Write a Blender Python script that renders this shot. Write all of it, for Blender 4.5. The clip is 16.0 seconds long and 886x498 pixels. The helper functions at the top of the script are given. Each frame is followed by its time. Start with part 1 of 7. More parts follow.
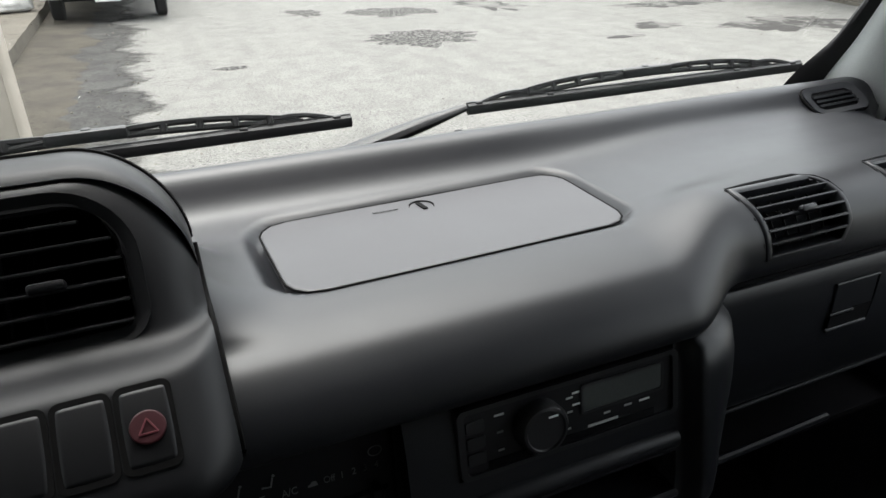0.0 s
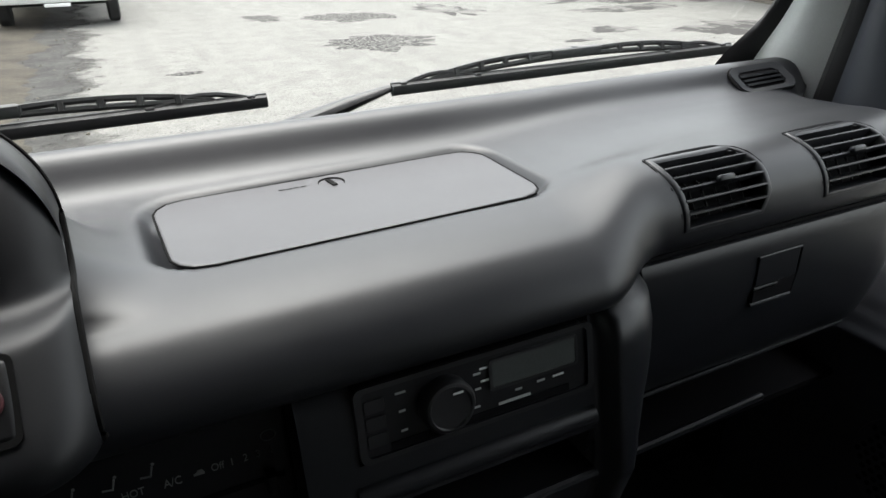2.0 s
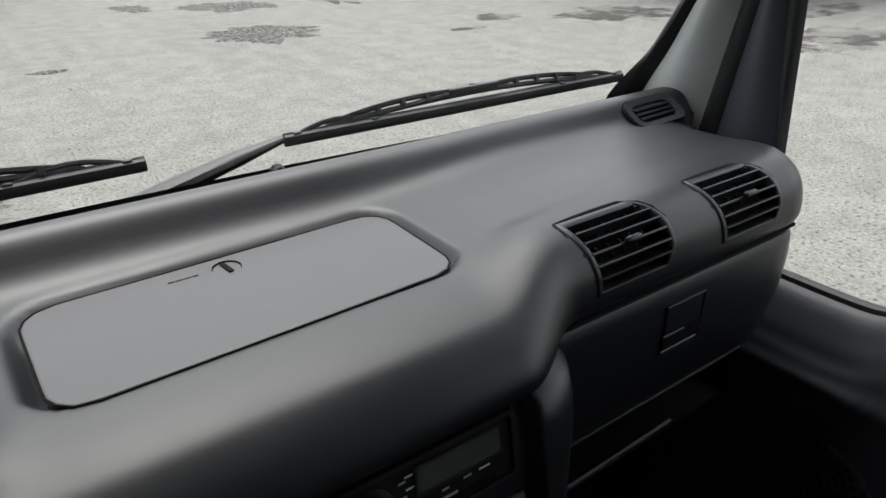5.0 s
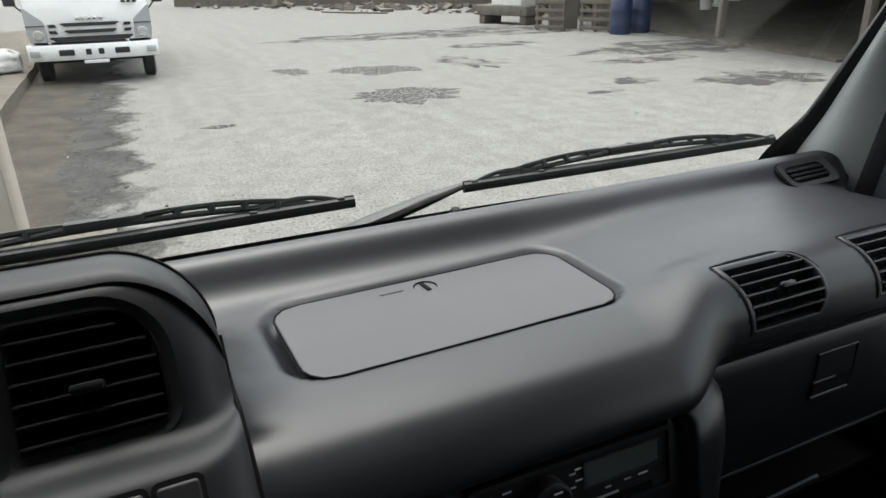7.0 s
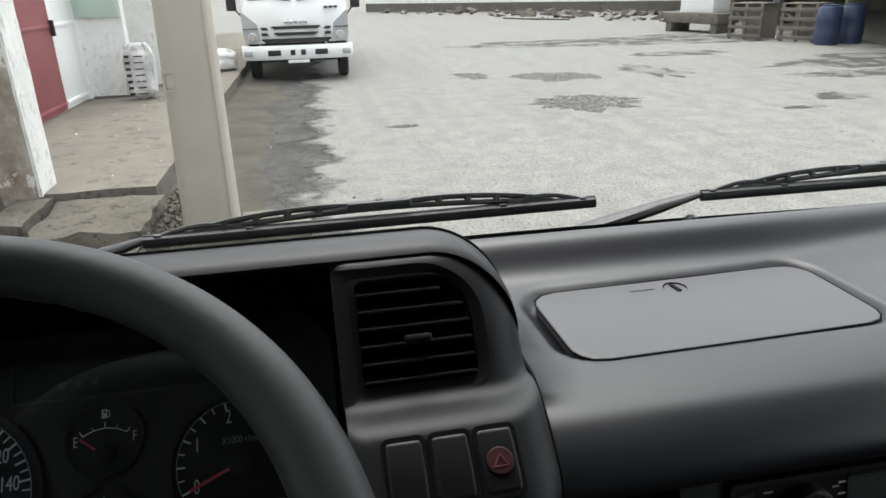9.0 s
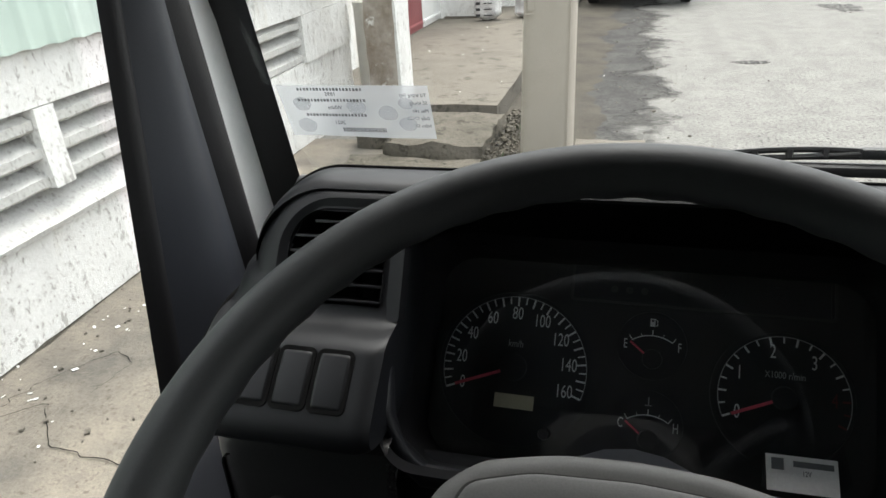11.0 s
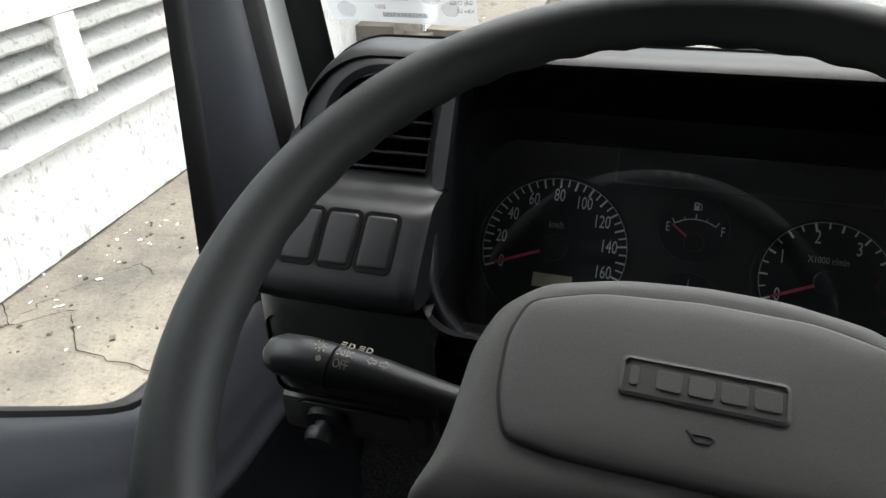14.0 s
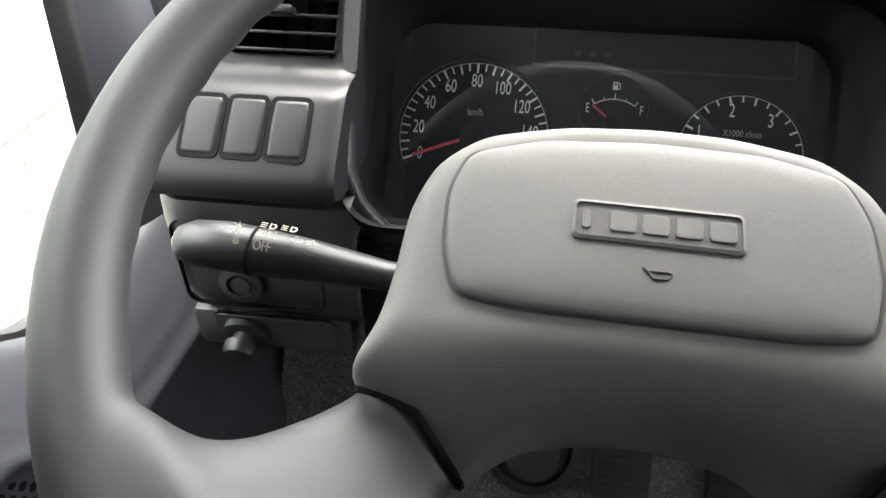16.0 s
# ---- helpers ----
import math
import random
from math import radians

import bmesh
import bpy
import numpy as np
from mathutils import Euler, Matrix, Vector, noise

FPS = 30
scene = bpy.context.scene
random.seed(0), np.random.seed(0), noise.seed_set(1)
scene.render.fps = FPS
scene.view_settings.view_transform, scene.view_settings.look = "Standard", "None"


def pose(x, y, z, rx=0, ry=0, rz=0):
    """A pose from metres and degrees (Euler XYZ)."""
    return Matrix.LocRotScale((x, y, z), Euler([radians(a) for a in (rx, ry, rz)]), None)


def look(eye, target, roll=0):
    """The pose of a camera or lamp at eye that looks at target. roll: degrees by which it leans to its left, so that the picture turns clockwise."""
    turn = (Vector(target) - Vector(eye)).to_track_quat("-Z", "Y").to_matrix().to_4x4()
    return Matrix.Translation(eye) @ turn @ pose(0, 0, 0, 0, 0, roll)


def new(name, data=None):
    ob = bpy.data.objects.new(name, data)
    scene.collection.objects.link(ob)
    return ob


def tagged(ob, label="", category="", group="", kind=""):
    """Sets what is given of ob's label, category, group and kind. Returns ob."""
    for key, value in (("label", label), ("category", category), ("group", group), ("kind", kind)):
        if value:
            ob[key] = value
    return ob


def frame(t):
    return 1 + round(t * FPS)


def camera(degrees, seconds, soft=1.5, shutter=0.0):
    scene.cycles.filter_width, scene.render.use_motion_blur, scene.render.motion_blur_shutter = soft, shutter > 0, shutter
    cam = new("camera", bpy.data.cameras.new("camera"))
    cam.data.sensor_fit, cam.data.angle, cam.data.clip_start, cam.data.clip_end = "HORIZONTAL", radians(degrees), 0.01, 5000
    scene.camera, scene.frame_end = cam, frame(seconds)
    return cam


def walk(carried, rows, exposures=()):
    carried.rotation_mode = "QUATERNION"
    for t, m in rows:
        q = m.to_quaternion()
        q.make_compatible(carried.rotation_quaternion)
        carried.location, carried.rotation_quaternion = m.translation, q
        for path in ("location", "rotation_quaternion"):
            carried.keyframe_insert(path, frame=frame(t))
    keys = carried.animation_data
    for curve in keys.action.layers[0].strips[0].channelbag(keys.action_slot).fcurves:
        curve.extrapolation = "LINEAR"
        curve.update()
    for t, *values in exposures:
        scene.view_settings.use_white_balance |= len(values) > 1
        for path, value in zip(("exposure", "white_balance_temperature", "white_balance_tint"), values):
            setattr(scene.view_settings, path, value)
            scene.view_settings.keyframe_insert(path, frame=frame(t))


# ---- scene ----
cam = camera(66.1, 16.0)
PATH = [
    (0, (0.013, 0.004, 1.7), (0.711, 1.652, 0.807), -0.9),
    (0.5, (0.025, -0.003, 1.685), (0.721, 1.646, 0.794), -0.8),
    (1, (0.056, -0.009, 1.661), (0.825, 1.608, 0.77), -0.7),
    (1.5, (0.059, -0.004, 1.662), (0.844, 1.611, 0.783), -0.4),
    (2, (0.062, -0.005, 1.664), (0.853, 1.609, 0.786), -0.6),
    (2.5, (0.061, -0.006, 1.668), (0.857, 1.614, 0.806), -0.5),
    (3, (0.107, -0.002, 1.681), (1.132, 1.472, 0.801), 0.2),
    (3.5, (0.13, 0.018, 1.707), (1.259, 1.402, 0.808), 1.0),
    (4, (0.101, 0.032, 1.709), (1.124, 1.486, 0.792), -0.2),
    (4.2, (0.098, 0.038, 1.712), (1.14, 1.475, 0.79), 0.4),
    (6.3, (0.031, 0.06, 1.751), (1.013, 1.599, 0.935), -0.8),
    (6.5, (0.02, 0.042, 1.757), (0.964, 1.623, 0.977), -0.5),
    (7, (-0.01, -0.009, 1.742), (0.752, 1.677, 0.984), -1.2),
    (7.5, (-0.03, -0.017, 1.732), (0.658, 1.703, 0.978), -1.3),
    (8, (-0.046, -0.028, 1.735), (0.552, 1.716, 0.959), -0.8),
    (8.5, (-0.083, -0.029, 1.741), (0.397, 1.757, 0.98), -1.0),
    (9, (-0.121, -0.028, 1.751), (0.204, 1.804, 1.018), -1.5),
    (9.5, (-0.189, -0.025, 1.766), (-0.062, 1.811, 0.984), -1.4),
    (9.8, (-0.241, -0.032, 1.777), (-0.327, 1.793, 0.964), -2.1),
    (10, (-0.276, -0.032, 1.766), (-0.45, 1.787, 0.955), -2.3),
    (10.2, (-0.295, -0.033, 1.767), (-0.553, 1.774, 0.949), -2.6),
    (12.3, (-0.397, -0.081, 1.733), (-1.046, 1.527, 0.737), -3.0),
    (12.5, (-0.401, -0.083, 1.729), (-1.044, 1.522, 0.723), -2.6),
    (13, (-0.398, -0.087, 1.722), (-1.044, 1.498, 0.689), -2.6),
    (13.5, (-0.384, -0.09, 1.718), (-0.995, 1.506, 0.678), -2.6),
    (14, (-0.364, -0.08, 1.714), (-0.894, 1.54, 0.668), -2.0),
    (14.5, (-0.348, -0.073, 1.715), (-0.82, 1.563, 0.665), -1.4),
    (15, (-0.324, -0.072, 1.698), (-0.659, 1.557, 0.587), -0.9),
    (15.5, (-0.334, -0.082, 1.68), (-0.659, 1.498, 0.498), -0.7),
    (16, (-0.379, -0.079, 1.673), (-0.615, 1.489, 0.454), 0.1),
]
walk(cam, [(t, look(eye, target, roll)) for t, eye, target, roll in PATH],
     exposures=[(t, 2.1 + e, k, 12) for t, e, k in (
         (0.0, 0.05, 6540), (1.0, 0.15, 6540), (1.5, 0.22, 6540), (2.5, 0.15, 6540), (3.0, 0.0, 6560), (3.5, -0.10, 6560), (4.2, -0.36, 6560), (6.3, -0.36, 6540), (7.0, -0.32, 6520),
         (8.0, -0.2, 6500), (9.5, -0.22, 6500), (10.2, -0.05, 6600), (12.3, 0.0, 6640), (13.0, 0.12, 6640), (13.5, 0.36, 6620), (14.5, 0.72, 6580), (14.7, 1.1, 6620), (15.0, 2.1, 6850), (15.5, 2.75, 6950), (16.0, 2.6, 6950))])

# ---- world and light: bright overcast day ----
world = bpy.data.worlds.new("overcast_sky")
scene.world = world
world.use_nodes = True
wn, wl = world.node_tree.nodes, world.node_tree.links
sky = wn.new("ShaderNodeTexSky")
sky.sky_type = "NISHITA"
sky.sun_disc = False
sky.sun_elevation, sky.sun_rotation = radians(73), radians(8)
sky.air_density, sky.dust_density = 1.5, 4.0
desat = wn.new("ShaderNodeHueSaturation")
desat.inputs["Saturation"].default_value = 0.22
wl.new(sky.outputs[0], desat.inputs["Color"])
wl.new(desat.outputs[0], wn["Background"].inputs["Color"])
wn["Background"].inputs["Strength"].default_value = 0.142
sun_data = bpy.data.lights.new("sun", "SUN")
sun_data.energy, sun_data.angle, sun_data.color = 0.72, radians(60), (1.0, 0.98, 0.95)
sun = new("sun", sun_data)
sun.matrix_world = look((0, 0, 30), (-2, -9, 0))


# ---- materials ----
def rgb(*c):
    return (*c, 1.0)


def material(name, base, rough=0.5, metal=0.0, grain=0.0, grain_scale=400.0, bump=0.0, bump_scale=400.0, stain=0.0, stain_scale=6.0,
             stain_colour=None, spec=0.5, coat=0.0, flake=0.0, flake_scale=8.0, flake_at=0.56, flake_colour=None, flake_soft=0.05, flake_detail=10, streak=0.0):
    """Principled material with fine grain, large stains and fine relief, all in object metres."""
    m = bpy.data.materials.new(name)
    m.use_nodes = True
    n, l = m.node_tree.nodes, m.node_tree.links
    p = n["Principled BSDF"]
    p.inputs["Roughness"].default_value, p.inputs["Metallic"].default_value = rough, metal
    p.inputs["Specular IOR Level"].default_value = spec
    p.inputs["Coat Weight"].default_value = coat
    geo = n.new("ShaderNodeNewGeometry")
    colour = n.new("ShaderNodeRGB")
    colour.outputs[0].default_value = rgb(*base)
    out = colour.outputs[0]
    if stain:
        tex = n.new("ShaderNodeTexNoise")
        tex.inputs["Scale"].default_value, tex.inputs["Detail"].default_value, tex.inputs["Roughness"].default_value = stain_scale, 6, 0.65
        l.new(geo.outputs["Position"], tex.inputs["Vector"])
        ramp = n.new("ShaderNodeMapRange")
        ramp.inputs["From Min"].default_value, ramp.inputs["From Max"].default_value = 0.4, 0.68
        ramp.inputs["To Max"].default_value = stain
        l.new(tex.outputs["Fac"], ramp.inputs["Value"])
        mix = n.new("ShaderNodeMixRGB")
        mix.inputs["Color2"].default_value = rgb(*(stain_colour or [c * 0.5 for c in base]))
        l.new(ramp.outputs[0], mix.inputs["Fac"])
        l.new(out, mix.inputs["Color1"])
        out = mix.outputs[0]
        mr = n.new("ShaderNodeMapRange")
        mr.inputs["To Min"].default_value, mr.inputs["To Max"].default_value = rough, min(1.0, rough + 0.15)
        l.new(tex.outputs["Fac"], mr.inputs["Value"])
        l.new(mr.outputs[0], p.inputs["Roughness"])
    if streak:
        stretch = n.new("ShaderNodeVectorMath")
        stretch.operation = "MULTIPLY"
        stretch.inputs[1].default_value = (3.2, 0.16, 1.0)
        l.new(geo.outputs["Position"], stretch.inputs[0])
        tex = n.new("ShaderNodeTexNoise")
        tex.inputs["Scale"].default_value, tex.inputs["Detail"].default_value, tex.inputs["Roughness"].default_value = 1.0, 6, 0.62
        l.new(stretch.outputs[0], tex.inputs["Vector"])
        ramp = n.new("ShaderNodeMapRange")
        ramp.inputs["From Min"].default_value, ramp.inputs["From Max"].default_value = 0.44, 0.66
        ramp.inputs["To Max"].default_value = streak
        l.new(tex.outputs["Fac"], ramp.inputs["Value"])
        mix = n.new("ShaderNodeMixRGB")
        mix.inputs["Color2"].default_value = rgb(*[c * 0.62 for c in base])
        l.new(ramp.outputs[0], mix.inputs["Fac"])
        l.new(out, mix.inputs["Color1"])
        out = mix.outputs[0]
    if flake:
        tex = n.new("ShaderNodeTexNoise")
        tex.inputs["Scale"].default_value, tex.inputs["Detail"].default_value, tex.inputs["Roughness"].default_value = flake_scale, flake_detail, 0.72 if flake_detail > 4 else 0.5
        l.new(geo.outputs["Position"], tex.inputs["Vector"])
        ramp = n.new("ShaderNodeMapRange")
        ramp.inputs["From Min"].default_value, ramp.inputs["From Max"].default_value = flake_at, flake_at + flake_soft
        ramp.inputs["To Max"].default_value = flake
        l.new(tex.outputs["Fac"], ramp.inputs["Value"])
        mix = n.new("ShaderNodeMixRGB")
        mix.inputs["Color2"].default_value = rgb(*(flake_colour or [c * 0.5 for c in base]))
        l.new(ramp.outputs[0], mix.inputs["Fac"])
        l.new(out, mix.inputs["Color1"])
        out = mix.outputs[0]
    if grain:
        tex = n.new("ShaderNodeTexNoise")
        tex.inputs["Scale"].default_value, tex.inputs["Detail"].default_value = grain_scale, 8 if grain_scale < 100 else 3
        tex.inputs["Roughness"].default_value = 0.8 if grain_scale < 100 else 0.5
        l.new(geo.outputs["Position"], tex.inputs["Vector"])
        mr = n.new("ShaderNodeMapRange")
        mr.inputs["From Min"].default_value, mr.inputs["From Max"].default_value = 0.25, 0.75
        mr.inputs["To Min"].default_value, mr.inputs["To Max"].default_value = 1 - grain, 1 + grain
        l.new(tex.outputs["Fac"], mr.inputs["Value"])
        mul = n.new("ShaderNodeVectorMath")
        mul.operation = "SCALE"
        l.new(out, mul.inputs[0])
        l.new(mr.outputs[0], mul.inputs["Scale"])
        out = mul.outputs[0]
    l.new(out, p.inputs["Base Color"])
    if bump:
        tex = n.new("ShaderNodeTexNoise")
        tex.inputs["Scale"].default_value, tex.inputs["Detail"].default_value = bump_scale, 4
        l.new(geo.outputs["Position"], tex.inputs["Vector"])
        b = n.new("ShaderNodeBump")
        b.inputs["Strength"].default_value, b.inputs["Distance"].default_value = bump, 0.4 / bump_scale
        l.new(tex.outputs["Fac"], b.inputs["Height"])
        l.new(b.outputs[0], p.inputs["Normal"])
    return m


def pane_material(name, gloss=0.05, tint=(0.95, 0.97, 0.96)):
    """Thin clear glass: lets light straight through, with a faint mirror reflection."""
    m = bpy.data.materials.new(name)
    m.use_nodes = True
    n, l = m.node_tree.nodes, m.node_tree.links
    n.remove(n["Principled BSDF"])
    clear, shine, mix = n.new("ShaderNodeBsdfTransparent"), n.new("ShaderNodeBsdfGlossy"), n.new("ShaderNodeMixShader")
    clear.inputs["Color"].default_value = rgb(*tint)
    shine.inputs["Roughness"].default_value = 0.02
    mix.inputs["Fac"].default_value = gloss
    l.new(clear.outputs[0], mix.inputs[1])
    l.new(shine.outputs[0], mix.inputs[2])
    l.new(mix.outputs[0], n["Material Output"].inputs["Surface"])
    return m


DASH = material("dash_plastic", (0.0085, 0.0097, 0.0120), 0.33, spec=0.5, grain=0.12, grain_scale=900, bump=0.09, bump_scale=1400, stain=0.25, stain_scale=9, stain_colour=(0.0108, 0.0119, 0.0142))
POD = material("binnacle_plastic", (0.0070, 0.0078, 0.0092), 0.40, spec=0.34, grain=0.12, grain_scale=900, bump=0.09, bump_scale=1400, stain=0.2, stain_scale=9, stain_colour=(0.0088, 0.0096, 0.0112))
DASH_LOW = material("dash_lower_plastic", (0.0105, 0.0118, 0.0140), 0.36, spec=0.38, grain=0.12, grain_scale=900, bump=0.09, bump_scale=1400)
LID = material("lid_plastic", (0.042, 0.0412, 0.0445), 0.36, spec=0.5, grain=0.12, grain_scale=900, bump=0.10, bump_scale=1400, stain=0.2, stain_scale=14, stain_colour=(0.053, 0.052, 0.056))
VENT = material("vent_black_plastic", (0.0088, 0.0093, 0.0105), 0.42, spec=0.36, grain=0.1, grain_scale=700, bump=0.08, bump_scale=1200)
# near-black that stands in for the shade inside hollows
VOID = material("unlit_hollow_black", (0.006, 0.006, 0.007), 0.8, spec=0.1, grain=0.1)
RUBBER = material("black_rubber", (0.010, 0.010, 0.011), 0.55, grain=0.15, grain_scale=300, bump=0.2, bump_scale=500)
WHEEL = material("wheel_polyurethane", (0.029, 0.032, 0.0325), 0.46, grain=0.1, grain_scale=1200, bump=0.14, bump_scale=1600, stain=0.25, stain_scale=18, stain_colour=(0.035, 0.037, 0.036))
PAD = material("horn_pad_plastic", (0.128, 0.126, 0.119), 0.50, grain=0.1, grain_scale=1000, bump=0.14, bump_scale=1500, stain=0.15, stain_scale=16, stain_colour=(0.138, 0.135, 0.127))
BLANK = material("switch_blank_plastic", (0.0060, 0.0065, 0.0075), 0.42, spec=0.35, grain=0.1, grain_scale=900, bump=0.06, bump_scale=1400)
SWITCH = material("switch_plastic", (0.015, 0.0155, 0.017), 0.38, grain=0.1, grain_scale=900, bump=0.15, bump_scale=1200)
GROOVE = material("groove_black", (0.004, 0.004, 0.004), 0.8, spec=0.1, grain=0.1)
DIALFACE = material("dial_black", (0.022, 0.023, 0.025), 0.6, grain=0.1)
CLUSTER = material("cluster_mask", (0.034, 0.033, 0.033), 0.6, grain=0.1, bump=0.2)
PANELEDGE = material("panel_edge_grey", (0.060, 0.058, 0.056), 0.6, grain=0.1)
MARK = material("dial_marking_white", (0.85, 0.86, 0.84), 0.6, grain=0.05)
DIMMARK = material("faded_marking_grey", (0.46, 0.47, 0.46), 0.6, grain=0.05)
PALEMARK = material("worn_marking_grey", (0.22, 0.225, 0.22), 0.6, grain=0.05)
STALKMARK = material("worn_cream_marking", (0.50, 0.46, 0.38), 0.6, grain=0.05)
NEEDLE = material("needle_red", (0.80, 0.10, 0.15), 0.5, grain=0.05)
REDZONE = material("dark_red_print", (0.16, 0.03, 0.03), 0.6, grain=0.05)
HAZARD = material("hazard_red_plastic", (0.042, 0.0035, 0.007), 0.5, grain=0.08, grain_scale=500)
HAZMARK = material("hazard_marking_pink", (0.15, 0.035, 0.045), 0.5, grain=0.05)
DOORTRIM = material("door_trim_plastic", (0.034, 0.038, 0.046), 0.42, spec=0.5, grain=0.12, grain_scale=900, bump=0.09, bump_scale=1300, stain=0.2, stain_scale=7)
PAINT = material("white_cab_paint", (0.86, 0.88, 0.86), 0.35, grain=0.03, coat=0.3, stain=0.12, stain_scale=5)
HEADLINER = material("headliner_fabric", (0.13, 0.13, 0.128), 0.9, grain=0.1, grain_scale=600, bump=0.3, bump_scale=900)
# pale grey for the unseen panel that throws light onto the glove box
REARBOUNCE = material("rear_bounce_grey", (0.22, 0.225, 0.23), 0.7, grain=0.1, grain_scale=600, bump=0.2, bump_scale=900)
CARPET = material("speckled_carpet", (0.05, 0.05, 0.052), 0.95, spec=0.1, grain=0.7, grain_scale=260, bump=1.0, bump_scale=300, flake=0.7, flake_scale=160, flake_at=0.55, flake_colour=(0.12, 0.12, 0.12))
FLOORMAT = material("floor_mat", (0.018, 0.018, 0.019), 0.8, grain=0.2, grain_scale=300, bump=0.4, bump_scale=500)
WIPER = material("wiper_black_paint", (0.012, 0.012, 0.013), 0.38, grain=0.1, grain_scale=300, stain=0.3, stain_scale=40, stain_colour=(0.035, 0.034, 0.033))
GLASS = pane_material("window_glass", 0.04)
LENS = pane_material("cluster_lens", 0.045, (0.92, 0.93, 0.94))
MIRROR = material("mirror_silver", (0.85, 0.87, 0.87), 0.02, metal=1.0)
CHROME = material("chrome", (0.7, 0.71, 0.72), 0.15, metal=1.0)
LCD = material("grey_lcd", (0.070, 0.078, 0.074), 0.25, grain=0.05)
# pale yellow base colour in place of the display's own glow
ODO = material("odometer_glow_colour", (0.60, 0.56, 0.40), 0.4, grain=0.05)
def sheet_material(name, base):
    """Thin paper that the daylight shines through."""
    m = bpy.data.materials.new(name)
    m.use_nodes = True
    n, l = m.node_tree.nodes, m.node_tree.links
    n["Principled BSDF"].inputs["Base Color"].default_value = rgb(*base)
    n["Principled BSDF"].inputs["Roughness"].default_value = 0.8
    through_light, mix = n.new("ShaderNodeBsdfTranslucent"), n.new("ShaderNodeMixShader")
    through_light.inputs["Color"].default_value = rgb(*base)
    mix.inputs["Fac"].default_value = 0.6
    l.new(n["Principled BSDF"].outputs[0], mix.inputs[1])
    l.new(through_light.outputs[0], mix.inputs[2])
    l.new(mix.outputs[0], n["Material Output"].inputs["Surface"])
    return m


def print_film(name, base, clear_part):
    """Translucent printed film: partly see-through."""
    m = sheet_material(name, base)
    n, l = m.node_tree.nodes, m.node_tree.links
    clear, mix = n.new("ShaderNodeBsdfTransparent"), n.new("ShaderNodeMixShader")
    mix.inputs["Fac"].default_value = clear_part
    link = n["Material Output"].inputs["Surface"].links[0]
    source = link.from_socket
    l.remove(link)
    l.new(source, mix.inputs[1])
    l.new(clear.outputs[0], mix.inputs[2])
    l.new(mix.outputs[0], n["Material Output"].inputs["Surface"])
    return m


THIN_PAPER = print_film("thin_paper", (0.30, 0.32, 0.335), 0.36)
STAMP = print_film("faded_stamp", (0.27, 0.30, 0.325), 0.80)
LABEL_INK = print_film("label_ink", (0.10, 0.11, 0.12), 0.42)
PAVE = material("tan_dirty_concrete", (0.215, 0.190, 0.156), 0.9, spec=0.2, grain=0.3, grain_scale=70, bump=0.8, bump_scale=55, stain=0.95, stain_scale=1.7, stain_colour=(0.095, 0.09, 0.08), flake=0.5, flake_scale=48, flake_at=0.59, flake_colour=(0.075, 0.066, 0.054), flake_soft=0.08, flake_detail=4)
PAPER = material("paper", (0.84, 0.85, 0.85), 0.8, grain=0.05, stain=0.15, stain_scale=30)
PADMARK = material("pad_badge_grey", (0.098, 0.096, 0.091), 0.5, grain=0.1, grain_scale=900)
PADLINE = material("pad_groove_grey", (0.045, 0.043, 0.040), 0.6, grain=0.1)
LIDMARK = material("lid_marking", (0.045, 0.045, 0.048), 0.5, grain=0.05)
INK = material("grey_ink", (0.16, 0.17, 0.18), 0.8, grain=0.05)
ROADGREY = (0.185, 0.181, 0.169)
ASPHALT = material("worn_concrete_road", ROADGREY, 0.85, spec=0.15, grain=0.75, grain_scale=42, bump=1.0, bump_scale=60, stain=0.55, stain_scale=3.4, stain_colour=(0.112, 0.109, 0.102), streak=0.3, flake=0.7, flake_scale=34, flake_at=0.575, flake_colour=(0.035, 0.034, 0.032), flake_soft=0.07, flake_detail=4)
PATCH = material("dark_gravel_patch", (0.11, 0.107, 0.10), 0.95, spec=0.15, grain=0.6, grain_scale=40, bump=1.0, bump_scale=40, stain=0.6, stain_scale=1.8, stain_colour=ROADGREY, flake=0.95, flake_scale=22, flake_at=0.46, flake_colour=(0.03, 0.029, 0.028), flake_soft=0.08, flake_detail=3)
# damp tarmac; by the shelter its dark tone also stands for shade
WET_AND_SHADE = material("damp_and_shaded_tarmac", (0.15, 0.146, 0.136), 0.9, spec=0.2, grain=0.4, grain_scale=70, bump=0.9, bump_scale=50, stain=0.7, stain_scale=2.4, stain_colour=(0.075, 0.073, 0.068), flake=0.95, flake_scale=1.3, flake_at=0.47, flake_colour=(0.042, 0.04, 0.038), flake_soft=0.05)
STEPSTONE = material("mossy_and_shaded_concrete", (0.115, 0.104, 0.086), 0.95, spec=0.15, grain=0.35, grain_scale=50, bump=1.0, bump_scale=35, stain=0.8, stain_scale=3.0, stain_colour=(0.062, 0.058, 0.046), flake=0.8, flake_scale=10, flake_at=0.55, flake_colour=(0.035, 0.034, 0.026))
GUTTER = material("damp_gutter_tarmac", (0.040, 0.039, 0.037), 0.9, spec=0.2, grain=0.45, grain_scale=60, bump=1.0, bump_scale=45, stain=0.8, stain_scale=2.2, stain_colour=(0.085, 0.083, 0.077), flake=0.8, flake_scale=40, flake_at=0.54, flake_colour=(0.018, 0.018, 0.017), flake_soft=0.07, flake_detail=4)
